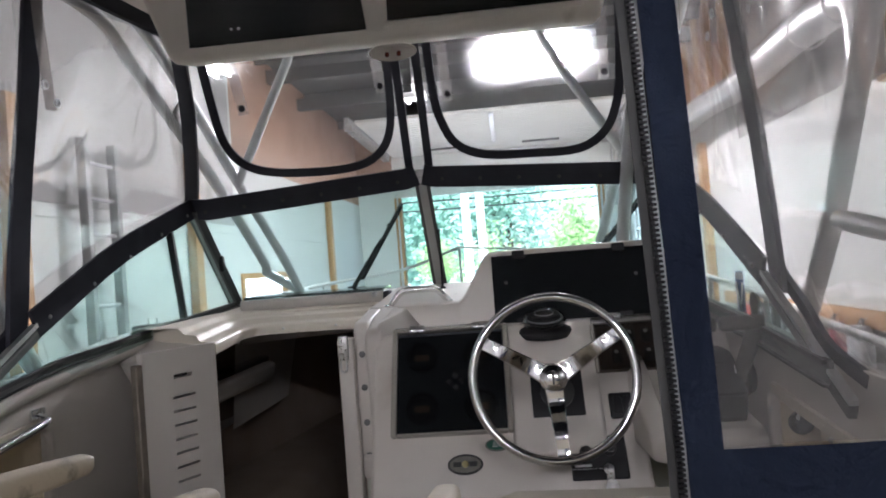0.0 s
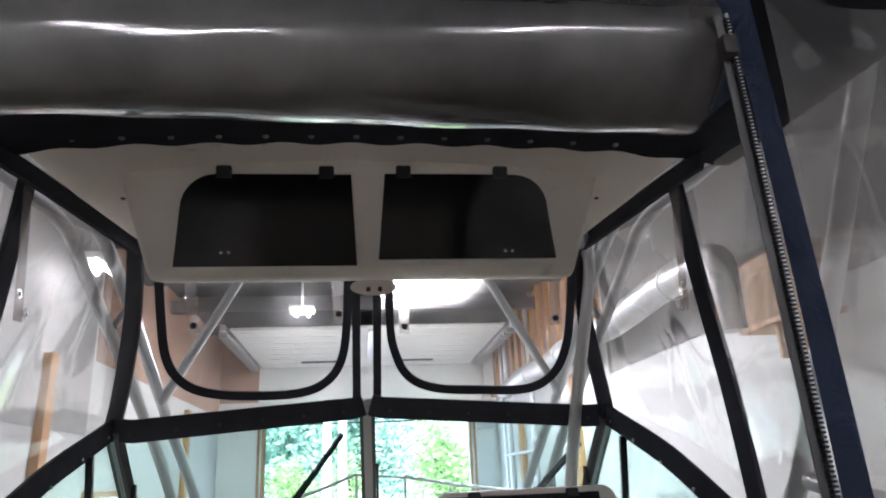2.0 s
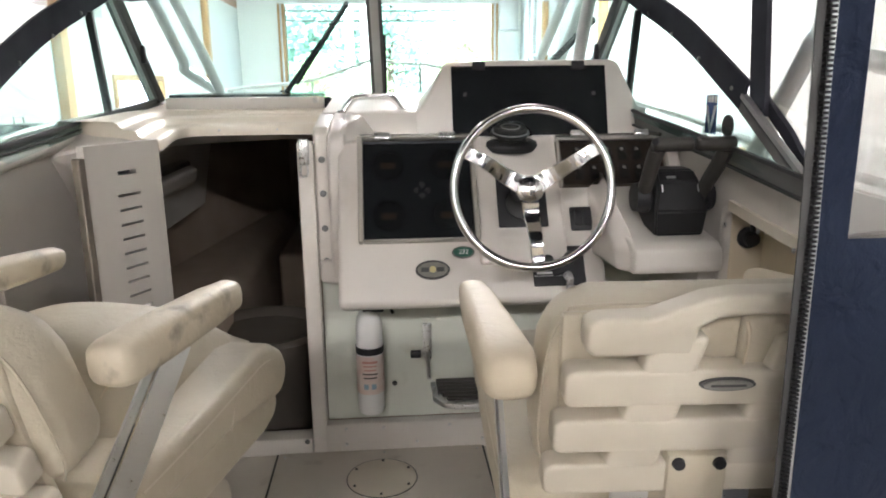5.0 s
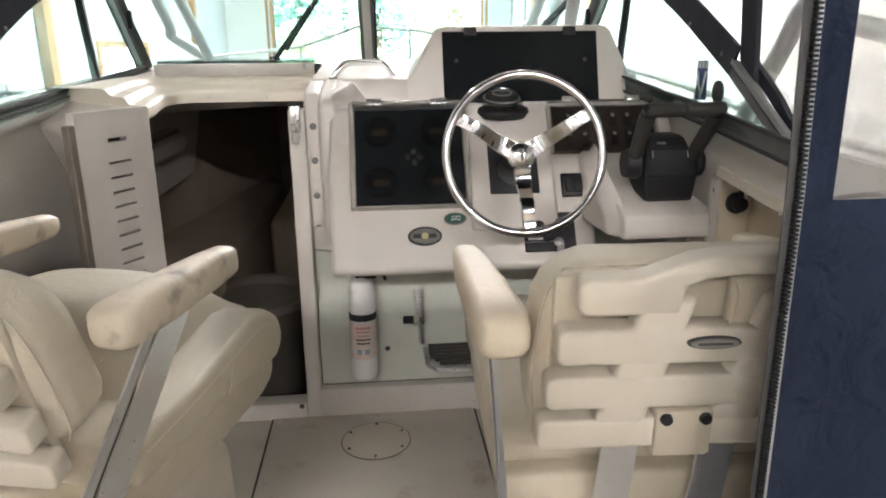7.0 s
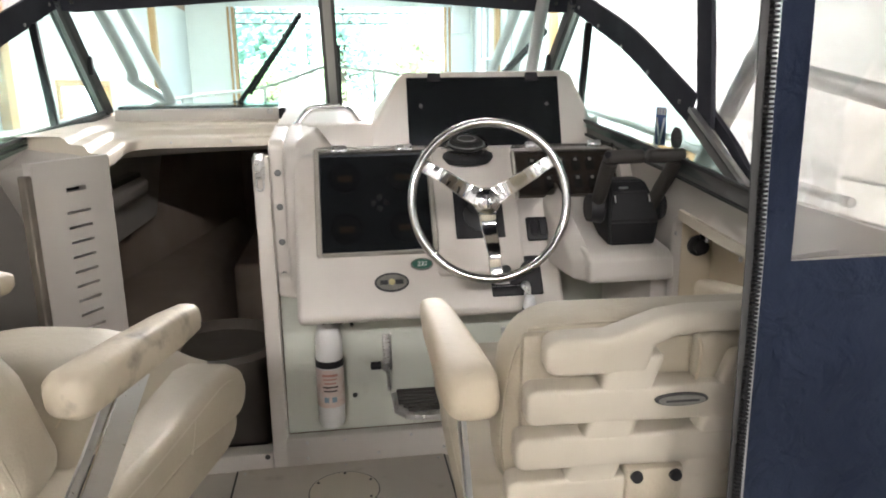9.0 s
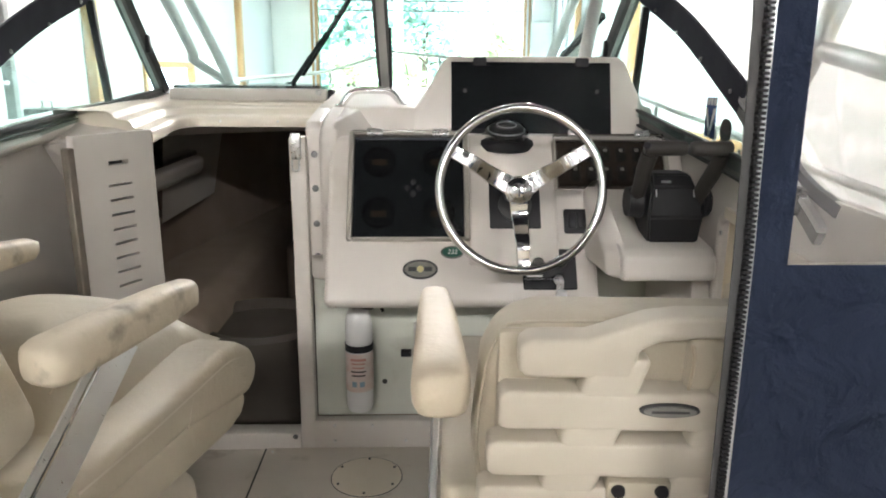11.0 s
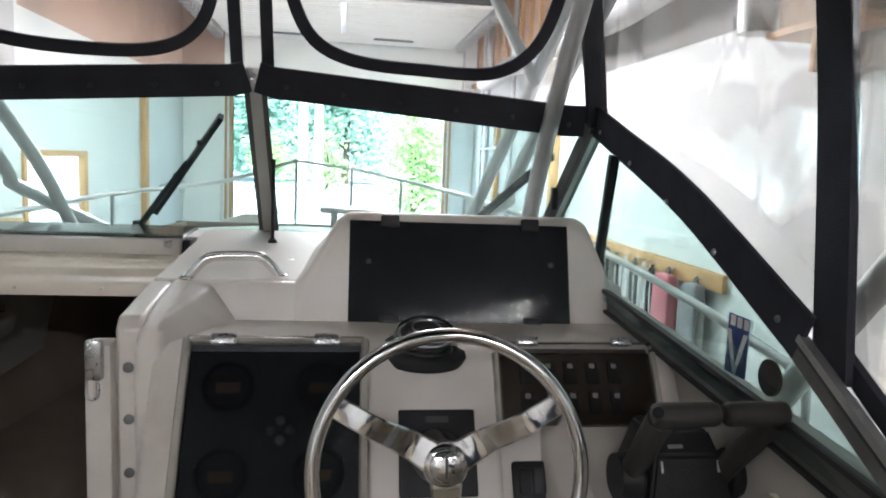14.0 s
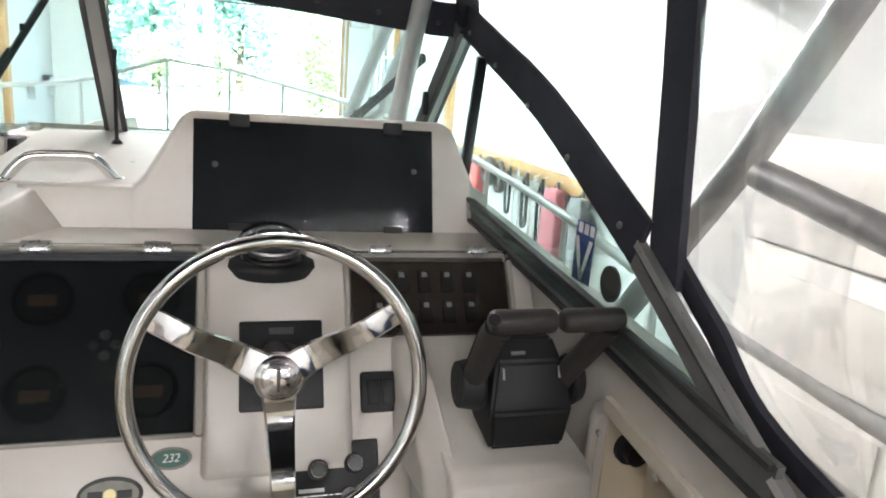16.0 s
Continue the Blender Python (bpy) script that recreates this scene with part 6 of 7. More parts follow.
    for k in range(5):
        stud(sc, q["top"].lerp(q["bend"], 0.07 + 0.22 * k) + Vector((-0.010 * s, -0.01, 0.005)), (-s, 0, 0), 0.0055, FRAME)
    part("aft_hem", ribbon(B(), smooth_path([C0 + Vector((-0.004 * s, -0.01, -0.04)), C0.lerp(T1, 0.35) + Vector((0.006 * s, 0, 0)), C0.lerp(T1, 0.7), T1 + Vector((0, 0, 0.02))], 6), (0, 1, 0), 0.063, 0.012), CANVAS, sc, "black canvas hem")
    part("tail_hem", ribbon(B(), smooth_path(hem_line, 6), (0, 0.5, -1), 0.026, 0.012), CANVAS, sc, "black canvas hem")
    part("roof_hem", ribbon(B(), [Vector((0.715 * s, 2.16, 1.925)), Vector((0.78 * s, 1.60, 1.915)), Vector((0.80 * s, 1.40, 1.905))], (0.3 * s, 0, 1), 0.06, 0.012), CANVAS, sc, "black canvas hem", 0)
    part("tab", ribbon(B(), [Vector((0.785 * s, 1.54, 1.88)), Vector((0.782 * s, 1.575, 1.57))], (0, 1, 0), 0.04, 0.002), VINYL, sc, "", 0)
    for z in (1.625, 1.59):
        part("grommet", lathe(B(), [(0.011, 0), (0.011, 0.003), (0.006, 0.003), (0.006, 0)], axis_to((0.775 * s, 1.545 + 1.25 * (1.625 - z), z), (-s, 0, 0)), 16), STEEL, sc)

# aft drop curtain on the starboard side, with its zip
dcur = thing("drop_curtain", (0.65, 0.60, 0.0), "navy canvas drop curtain with a clear vinyl window", "curtain")


def cloth(u, v, x0, x1, z0, z1):
    x, z = x0 + (x1 - x0) * u, z0 + (z1 - z0) * v
    return Vector((x - 0.008, 0.600 + 0.012 * math.sin(14 * x + 2 * z) * math.sin(3 * z) + 0.25 * (x - 0.43) ** 2, z))


part("lower_panel", sheet(B(), lambda u, v: cloth(u, v, 0.437, 0.98, 0.06, 0.945), 24, 30, 0.004), NAVY, dcur, "navy canvas panel")
part("zip_tape", sheet(B(), lambda u, v: cloth(u, v, 0.437 - 0.022 * v, 0.470 - 0.022 * v, 0.938, 1.74), 2, 30, 0.004), NAVY, dcur, "navy canvas edge")
p = part("window", sheet(B(), lambda u, v: cloth(u, v, 0.465, 0.98, 0.943, 1.74) + Vector((0, 0.006 + 0.012 * math.sin(9 * u + 5 * v), 0)), 24, 30), VINYL, dcur, "clear vinyl sheet")
p.visible_shadow = False
part("zip_edge", tube(B(), [(0.433, 0.598, 0.10), (0.4265, 0.598, 0.95), (0.4035, 0.598, 1.70)], 0.0022, 8), ALU, dcur)
part("zip_backing", ribbon(B(), [(0.4275, 0.603, 0.30), (0.421, 0.603, 0.95), (0.398, 0.603, 1.70)], (1, 0, 0), 0.016, 0.002), RUBBER, dcur, "", 0)
bm = B()
for k in range(310):
    z = 0.30 + k * 0.0045
    x = 0.4275 - 0.022 * max(0, z - 0.95) / 0.79
    box(bm, (x - 0.0075, 0.595, z), (x - 0.001, 0.601, z + 0.0026))
zt = part("zip_teeth", bm, BLACK, dcur, "coarse black plastic zip teeth", 0)
zt["kind"] = "stuff"
part("zip_slider", box(B(), (0.386, 0.585, 1.64), (0.4035, 0.605, 1.665), 0.003), LEVER, dcur)

# rolled-up centre curtain and canvas roof flap
ru = thing("rolled_curtain", (0, 0.74, 1.58), "rolled-up clear vinyl curtain tied under the roof", "curtain")
bm = B()


def roll(u, v):
    a = 2 * math.pi * v
    r = 0.088 + 0.006 * math.sin(3 * a + 5 * u) + 0.004 * math.sin(40 * u + 2 * a) * 0.3
    return Vector((-0.80 + 1.227 * u, 0.735 + r * math.cos(a), 1.722 + r * math.sin(a)))


sheet(bm, roll, 40, 28)
part("roll", bm, VINYL_ROLL, ru, "tight roll of grey-looking clear vinyl")
bm = B()
sheet(bm, lambda u, v: Vector((-0.80 + 1.227 * u, 0.735 + 0.06 * math.cos(6.283 * v), 1.722 + 0.06 * math.sin(6.283 * v))), 4, 20)
part("core", bm, CANVAS, ru, "", 0)
bm = B()
sheet(bm, lambda u, v: Vector((0.383 + 0.044 * u, 0.735 + (0.0965 + 0.002 * math.sin(9 * v)) * math.cos(6.283 * v), 1.722 + 0.0965 * math.sin(6.283 * v))), 4, 28)
part("end_band", bm, VINYL, ru, "clear vinyl turn at the end of the roll")
bm = B()
sheet(bm, lambda u, v: Vector((0.427 + 0.05 * u, 0.735 + (0.093 - 0.02 * u) * math.cos(6.283 * v), 1.724 + 0.02 * u + (0.093 - 0.02 * u) * math.sin(6.283 * v))), 4, 24, 0.003)
part("end_binding", bm, NAVY, ru, "navy canvas binding")
rf = thing("canvas_roof", (0, 1.0, 1.85), "black canvas roof flap snapped to the hardtop", "canvas roof")
bm = B()


def flap(u, v):
    x = -0.90 + 1.80 * u
    yf = 1.50 - 0.05 * abs(x) ** 2 + 0.008 * math.sin(38 * x)
    y = yf + (0.50 - yf) * v
    return Vector((x, y, 1.930 + 0.05 * (1 - (x / 0.9) ** 2) - 0.07 * v - 0.06 * max(0, abs(x) - 0.6)))


part("flap", sheet(bm, flap, 60, 12, 0.004), CANVAS, rf, "black canvas with a wavy edge")
for k in range(13):
    x = -0.66 + 0.105 * k
    stud(rf, (x, 1.455 - 0.05 * x * x, 1.927 + 0.05 * (1 - (x / 0.9) ** 2)), (0, -0.3, -1), 0.0075, FRAME)

# ---- hardtop ----
ht = thing("hardtop", (0, 1.8, 1.95), "off-white moulded fibreglass hardtop with electronics box", "hardtop")
bm = B()


def under(u, v):
    y = 0.45 + 1.80 * u
    w = 0.80 - 0.05 * max(0, (y - 1.5) / 0.7)
    x = (2 * v - 1) * w
    return Vector((x, y, 1.960 + 0.06 * (1 - (x / 0.8) ** 2)))


sheet(bm, under, 24, 16, 0.05)
part("liner", bm, LINER, ht, "off-white liner")
for x, y in ((-0.212, 1.536), (0.224, 1.538), (-0.676, 1.840), (0.682, 1.826)):
    stud(ht, (x, y, 1.958 + 0.06 * (1 - (x / 0.8) ** 2)), (0, 0, -1), 0.007, GAUGE, "screw")
bm = B()
prof = [(1.6645, 2.06), (1.775, 1.735), (1.80, 1.722), (1.945, 1.758), (1.985, 1.795), (2.04, 2.06)]
nL = len(prof)
bmv = [[bm.verts.new((s_ * (0.572 + 0.075 * (z - 1.72) / 0.28), y, z)) for y, z in prof] for s_ in (-1, 1)]
bm.faces.new(bmv[0][::-1])
bm.faces.new(bmv[1])
for i in range(nL):
    bm.faces.new((bmv[0][i], bmv[0][(i + 1) % nL], bmv[1][(i + 1) % nL], bmv[1][i]))
bmesh.ops.recalc_face_normals(bm, faces=bm.faces[:])
soften(bm, bm.verts[:], 0.03, 4)
part("electronics_box", bm, LINER, ht, "off-white electronics box")
fm = Matrix(((1, 0, 0, 0), (0, -0.322, -0.947, 1.775), (0, 0.947, -0.322, 1.735), (0, 0, 0, 1)))


for s, x0, x1, xt0, xt1 in ((-1, -0.508, -0.030, -0.490, -0.045), (1, 0.028, 0.520, 0.045, 0.495)):
    c = 0.095
    hb, htop = 0.018 if s < 0 else 0.034, 0.262 if s < 0 else 0.265
    if s < 0:
        outline = [(x0, hb), (x1, hb), (xt1, htop)] + [(xt0 + c - c * math.sin(a * 0.2618), htop - c + c * math.cos(a * 0.2618)) for a in range(7)]
    else:
        outline = [(x0, hb), (x1, hb)] + [(xt1 - c + c * math.cos(a * 0.2618), htop - c + c * math.sin(a * 0.2618)) for a in range(7)] + [(xt0, htop)]
    dv = part("box_door", prism(B(), outline, 0.004, 0.010, "z", 0.002, 1, fm), SMOKE, ht, "smoked acrylic box door")
    part("box_well", prism(B(), outline, 0.001, 0.003, "z", 0, 1, fm), BLACK, dv, "", 0)
    for x in ((-0.375, -0.11) if s < 0 else (0.095, 0.36)):
        part("hinge", box(B(), (x - 0.02, htop - 0.012, 0.004), (x + 0.02, htop + 0.022, 0.020), 0.005, 2, fm), BLACK, ht, "black plastic hinge")
    for x in ((-0.385, -0.365) if s < 0 else (0.375, 0.395)):
        part("stud", lathe(B(), [(0.004, 0.010), (0.003, 0.013), (0, 0.013)], fm @ Matrix.Translation((x, 0.055, 0)), 8), STEEL, ht)
part("box_rail", box(B(), (0.02, 0.018, 0.002), (0.53, 0.032, 0.010), 0.002, 1, fm), LINER, ht)
for x in (-0.55, -0.26, 0.26, 0.55):
    stud(ht, (x, 1.56 if abs(x) < 0.5 else 1.75, 1.957 + 0.06 * (1 - (x / 0.8) ** 2)), (0, 0, -1), 0.008, BRASS, "screw")
for x, y in ((0.30, 1.95), (0.38, 1.97)):
    stud(ht, (x, y, 1.763 if y < 1.96 else 1.77), (0, 0, -1), 0.006, STEEL, "screw")
dl = thing("dome_light", (0.01, 1.84, 1.71), "oval cream courtesy light with two red lenses", "light fitting")
oval_badge(Matrix.Translation((0.017, 1.895, 1.727)) @ Matrix.Rotation(radians(150), 4, "X"), 0.067, 0.032, GEL, GEL, dl, "housing")
for x in (0.001, 0.034):
    part("lens", lathe(B(), [(0.0065, 0), (0.0065, 0.009), (0.004, 0.011), (0, 0.012)], axis_to((x, 1.892, 1.722), (0, -0.5, -0.866)), 14), LENS, dl)

# ---- hardtop frame outside the curtains ----
fr_ = thing("tube_arch", (0, 2.5, 1.0), "welded aluminium tube frame carrying the hardtop", "tube frame")
R = 0.021
for s in (-1, 1):
    pts = [(0.98 * s, 0.3, 1.97), (0.93 * s, 1.6, 1.98), (0.88 * s, 1.95, 1.95), (0.86 * s, 2.12, 1.84), (0.80 * s, 2.62, 1.47), (0.77 * s, 2.94, 1.21), (0.77 * s, 2.985, 1.165), (0.765 * s, 3.04, 1.135), (0.60 * s, 3.30, 0.985)]
    part("leg", tube(B(), smooth_path(pts, 5), R, 12), ALU, fr_)
    part("leg", tube(B(), smooth_path([(0.83 * s, 2.05, 2.0), (0.80 * s, 2.25, 1.86), (0.745 * s, 2.72, 1.47), (0.70 * s, 3.0, 1.22), (0.64 * s, 3.12, 1.0)], 5), R, 12), ALU, fr_)
    part("brace", tube(B(), [(0.75 * s, 2.66, 1.50), (0.46 * s, 2.46, 1.90), (0.40 * s, 2.40, 1.98)], 0.017, 12), ALU, fr_)
    part("rung", tube(B(), [(0.82 * s, 2.30, 1.71), (0.79 * s, 2.34, 1.79)], 0.012, 8), ALU, fr_)
    part("aft_leg", tube(B(), [(0.98 * s, 1.05, 1.96), (0.985 * s, 1.36, 1.46), (1.0 * s, 1.56, 1.18), (1.02 * s, 2.07, 0.575)], R + 0.003, 12), ALU, fr_)
    part("aft_brace", tube(B(), [(0.995 * s, 1.53, 1.155), (1.0 * s, 1.0, 1.06), (1.0 * s, 0.2, 1.0)], R, 12), ALU, fr_)
    part("foot", lathe(B(), [(0.045, 0), (0.04, 0.012), (0.025, 0.02), (0, 0.02)], pose(1.02 * s, 2.07, 0.565), 18), ALU, fr_)
pole = thing("hardtop_pole", (0.68, 2.36, 1.12), "bent aluminium pole from dash to hardtop", "pole")
part("tube", tube(B(), smooth_path([(0.672, 2.385, 1.10), (0.70, 2.30, 1.40), (0.738, 2.19, 1.72), (0.748, 2.15, 1.84), (0.735, 2.11, 1.90), (0.69, 2.03, 1.94)], 6), 0.021, 14), ALU, pole)

# rails outside
RAIL = surface("dull_stainless_rail", (0.74, 0.74, 0.73), (0.66, 0.66, 0.65), 0.35, 0.25, scale=8, fine=160, bump=0.02)
br = thing("bow_rail", (0, 4.0, 0.9), "polished stainless bow rail round the foredeck", "rail")
for s in (-1, 1):
    drop = 0.048 if s < 0 else 0.0
    tip = Vector((-0.05, 5.0, 1.245)) if s < 0 else Vector((0.28, 5.0, 1.215))
    rp = [(1.08 * s, 1.3, 0.865), (1.08 * s, 1.85, 0.904), (1.08 * s, 2.25, 0.95), (1.07 * s, 2.8, 0.996 - drop * 0.4), (1.00 * s, 3.3, 1.05 - drop * 0.8), (0.82 * s, 4.1, 1.11 - drop), (0.50 * s + 0.06, 4.75, 1.16 - drop), tuple(tip)]
    part("rail", tube(B(), smooth_path(rp, 6), 0.0115, 10), RAIL, br)
    for x, y, z in rp[1:]:
        part("stanchion", tube(B(), [(x, y, z), (x * 0.985, y - 0.05, gunwale(y) - 0.01)], 0.0085, 8), RAIL, br)
part("cross_bar", tube(B(), [(-0.05, 5.0, 1.243), (0.28, 5.0, 1.21)], 0.008, 10), RAIL, br)
ar = thing("anchor_roller", (0.2, 5.1, 0.87), "flat grey anchor roller on the bow", "anchor roller")
part("plate", box(B(), (0.10, 4.75, 0.955), (0.42, 5.3, 0.985), 0.006), ALU, ar)
for x in (0.16, 0.34):
    part("foot", box(B(), (x, 4.9, 0.80), (x + 0.04, 5.1, 0.956), 0.004), ALU, ar)

# ---- seats ----
def cushion(bm, lo, hi, crown=0.02, r=0.03):
    box(bm, lo, hi, r, 4)
    cx, cy = (lo[0] + hi[0]) / 2, (lo[1] + hi[1]) / 2
    for v in bm.verts:
        if v.co.z > hi[2] - r * 1.2:
            k = max(0, 1 - ((v.co.x - cx) / (hi[0] - lo[0]) * 2) ** 2) * max(0, 1 - ((v.co.y - cy) / (hi[1] - lo[1]) * 2) ** 2)
            v.co.z += crown * k
    return bm


BADGE_GREY = surface("grey_badge", (0.30, 0.295, 0.27), (0.20, 0.195, 0.18), 0.4, 0.2, scale=40, fine=200, bump=0.03)


def helm_seat(arms, crown=1.0, arm_mat=ARM, lean=6, fat=1.0, pad_low=0.045):
    """Built round the origin, facing +y, its floor at z 0."""
    e = new("captain_chair")
    tagged(e, "cream vinyl helm chair with slatted plastic back and padded arms", "seat", "helm seats")
    W = 0.245
    bm = B()
    prism(bm, [(-0.20, 0.475), (-0.20, 0.545), (0.20, 0.548), (0.275, 0.54), (0.31, 0.52), (0.315, 0.495), (0.295, 0.472), (0.25, 0.462)], -W + 0.004, W - 0.004, "x", 0.022, 4)
    part("seat_base", bm, SEAT, e, "lower cushion roll")
    bm = B()
    nose = [(-0.17, 0.54), (-0.175, 0.60), (-0.10, 0.612), (0.05, 0.612), (0.15, 0.622), (0.235, 0.628), (0.295, 0.618), (0.338, 0.592), (0.355, 0.558), (0.345, 0.525), (0.315, 0.508), (0.26, 0.515), (0.10, 0.54)]
    prism(bm, nose, -W - 0.004, W + 0.004, "x", 0.024, 4)
    for v in bm.verts:
        if v.co.z > 0.59:
            v.co.z += 0.012 * (1 - (v.co.x / W) ** 2) - (0.010 * max(0, 1 - abs(v.co.y) / 0.12) * (1 - (v.co.x / W) ** 2))
    part("cushion", bm, SEAT, e, "cream vinyl cushion", 60)
    bm = B()

    def dome(u, v):
        p, q_ = 2 * u - 1, 2 * v - 1
        k = max(0.0, 1 - abs(p) ** 3) ** 0.7 * max(0.0, 1 - abs(q_) ** 2.6) ** 0.75
        return Vector((-0.035 + 0.21 * p, 0.135 + 0.215 * q_, 0.60 + 0.122 * k * crown))
    sheet(bm, dome, 18, 18)
    part("upper_pad", bm, SEAT, e, "domed cream vinyl upper pad", 80)
    part("pad_seam", tube(B(), [dome(0.86, 0.12 + 0.08 * k) + Vector((0, 0, 0.001)) for k in range(9)], 0.0016, 6), ARM, e)
    for s in (-1, 1):
        part("piping", tube(B(), smooth_path([(s * (W + 0.002), -0.15, 0.588), (s * (W + 0.002), 0.0, 0.590), (s * (W + 0.002), 0.15, 0.598), (s * (W + 0.002), 0.24, 0.602), (s * (W + 0.001), 0.30, 0.588), (s * (W + 0.001), 0.332, 0.558)], 4), 0.003, 6), SHELL, e)
        part("seam", tube(B(), [(s * (W + 0.003), 0.10, 0.545), (s * (W + 0.003), 0.12, 0.592)], 0.002, 6), SHELL, e)
    # back pad and slotted shell, leaning back
    L = Matrix.Translation((0, -0.205, 0.56)) @ Matrix.Rotation(radians(lean), 4, "X")
    bm = B()
    prism(bm, [(-0.205, pad_low), (0.205, pad_low), (0.212, 0.12), (0.203, 0.225), (0.185, 0.272), (0.14, 0.284), (-0.14, 0.284), (-0.185, 0.272), (-0.203, 0.225), (-0.212, 0.12)], 0.0, 0.10, "y", 0.034, 5, L)
    part("back_pad", bm, SEAT, e, "cream vinyl back pad", 60)
    rim_ = [(-0.196, pad_low + 0.008), (-0.206, 0.12), (-0.198, 0.222), (-0.179, 0.268), (-0.14, 0.280), (0.14, 0.280), (0.179, 0.268), (0.198, 0.222), (0.206, 0.12), (0.196, pad_low + 0.008)]
    part("back_piping", tube(B(), smooth_path([L @ Vector((x_, 0.012, z_)) for x_, z_ in rim_], 4), 0.0016, 8), SEAT, e)
    part("back_skin", box(B(), (-0.186, -0.004, 0.045), (0.186, 0.012, 0.275), 0.006, 2, L), SEAT, e, "cream vinyl between the slats")
    rows = [(0.056, 0.098), (0.113, 0.158), (0.174, 0.221), (0.238, 0.284)]
    for k, (a, b) in enumerate(rows):
        w2 = (0.206, 0.197, 0.186, 0.166)[k]
        bm = B()
        if k < 3:
            prism(bm, [(-w2, a + 0.006), (-w2 + 0.008, a), (w2 - 0.008, a), (w2, a + 0.006), (w2, b - 0.006), (w2 - 0.008, b), (-w2 + 0.008, b), (-w2, b - 0.006)], -0.040, -0.006, "y", 0.010, 3, L)
        else:
            hump = [(-w2, a + 0.008), (-w2 + 0.01, a), (-0.045, a), (-0.040, b - 0.012), (-0.02, b - 0.002), (0.02, b + 0.002), (0.06, b + 0.002), (0.095, b - 0.004), (0.11, b - 0.012), (0.115, a), (w2 - 0.01, a), (w2, a + 0.008), (w2, b - 0.004), (w2 - 0.012, b), (0.14, b + 0.004), (0.125, b + 0.020), (0.09, b + 0.028), (0.0, b + 0.028), (-0.035, b + 0.023), (-0.065, b + 0.012), (-0.095, b + 0.001), (-w2 + 0.012, b), (-w2, b - 0.008)]
            prism(bm, hump, -0.040, -0.006, "y", 0.007, 3, L)
        part("slat", bm, SHELL, e, "rounded white plastic slat")
    for x0, dx in ((-0.108, 0.050), (0.032, 0.052)):
        bm = B()
        lo_, hi_ = (-0.031, 0.033)
        prism(bm, [(x0 + lo_, 0.085), (x0 + lo_ + dx, 0.26), (x0 + hi_ + dx, 0.26), (x0 + hi_, 0.085)], -0.0395, -0.010, "y", 0.008, 3, L)
        part("spine", bm, SHELL, e, "white plastic spine")
    o = oval_badge(L @ Matrix.Translation((-0.004, -0.0405, 0.204)) @ Matrix.Rotation(radians(90), 4, "X"), 0.032, 0.008, RUBBER, BADGE_GREY, e, "badge")
    part("lettering", box(B(), (-0.024, -0.0475, 0.2028), (0.016, -0.0467, 0.2052), 0, 1, L), RUBBER, o, "", 0)
    part("strap", box(B(), (-0.062, -0.046, 0.045), (0.010, -0.012, 0.112), 0.006, 2, L), SEAT, e)
    for x in (-0.050, -0.002):
        part("plug", lathe(B(), [(0.008, 0), (0.007, 0.005), (0, 0.006)], L @ Matrix.Translation((x, -0.046, 0.102)) @ Matrix.Rotation(radians(90), 4, "X"), 14), BLACK, e)
    part("bolster", box(B(), (0.016, -0.026, 0.205), (0.105, -0.004, 0.278), 0.010, 3, L), SEAT, e, "cream vinyl bolster in the back opening")
    part("bolster_piping", tube(B(), smooth_path([L @ Vector((0.018, -0.028, 0.215)), L @ Vector((0.020, -0.029, 0.255)), L @ Vector((0.016, -0.028, 0.274))], 4), 0.0022, 6), ARM, e)
    for x in (-0.095, 0.030):
        part("bracket", ribbon(B(), smooth_path([L @ Vector((x, -0.018, 0.055)), L @ Vector((x - 0.002, -0.020, 0.0)), Vector((x - 0.006, -0.215, 0.50)), Vector((x - 0.006, -0.17, 0.43)), Vector((x - 0.006, -0.08, 0.42))], 5), (1, 0, 0), 0.046, 0.006), BRIGHT, e, "bright steel back bracket")
    for s in (-1, 1):
        bm = B()
        rear, tip = arms[0] if s < 0 else arms[1]
        rear, tip = Vector(rear), Vector(tip)
        fwd = (tip - rear).normalized()
        side = fwd.cross(Vector((0, 0, 1))).normalized()
        upv = side.cross(fwd)
        hold = fat if s > 0 or lean < 10 else 1.0
        prof = [(-0.03, 0.019, 0.017), (0.0, 0.027, 0.025), (0.06, 0.030, 0.029), (0.4, 0.027, 0.029), (0.75, 0.024, 0.026), (0.95, 0.020, 0.021), (1.0, 0.010, 0.012)]
        rings = []
        for d, hw_, hh_ in prof:
            c_ = rear.lerp(tip, d)
            ring = []
            for k in range(16):
                a = 2 * math.pi * k / 16
                ca, sa = math.cos(a), math.sin(a)
                ring.append(bm.verts.new(c_ + side * hold * hw_ * math.copysign(abs(ca) ** 0.6, ca) + upv * hold * hh_ * math.copysign(abs(sa) ** 0.6, sa)))
            rings.append(ring)
        for a, b in zip(rings, rings[1:]):
            for k in range(16):
                bm.faces.new((a[k], a[(k + 1) % 16], b[(k + 1) % 16], b[k]))
        bm.faces.new(rings[0][::-1])
        bm.faces.new(rings[-1])
        part("armrest", bm, arm_mat, e, "yellowed scuffed padded arm", 60)
        top_ = rear.lerp(tip, 0.46 if lean > 10 else 0.30) + Vector((0, 0, -0.018))
        low_ = top_ + Vector((0.004 * s, -0.245 if lean > 10 else -0.22, -0.19))
        strap_ = smooth_path([top_, top_.lerp(low_, 0.5), low_, low_ + Vector((-0.004 * s, -0.01, -0.04)), low_ + Vector((-0.03 * s, 0.03, -0.085))], 5)
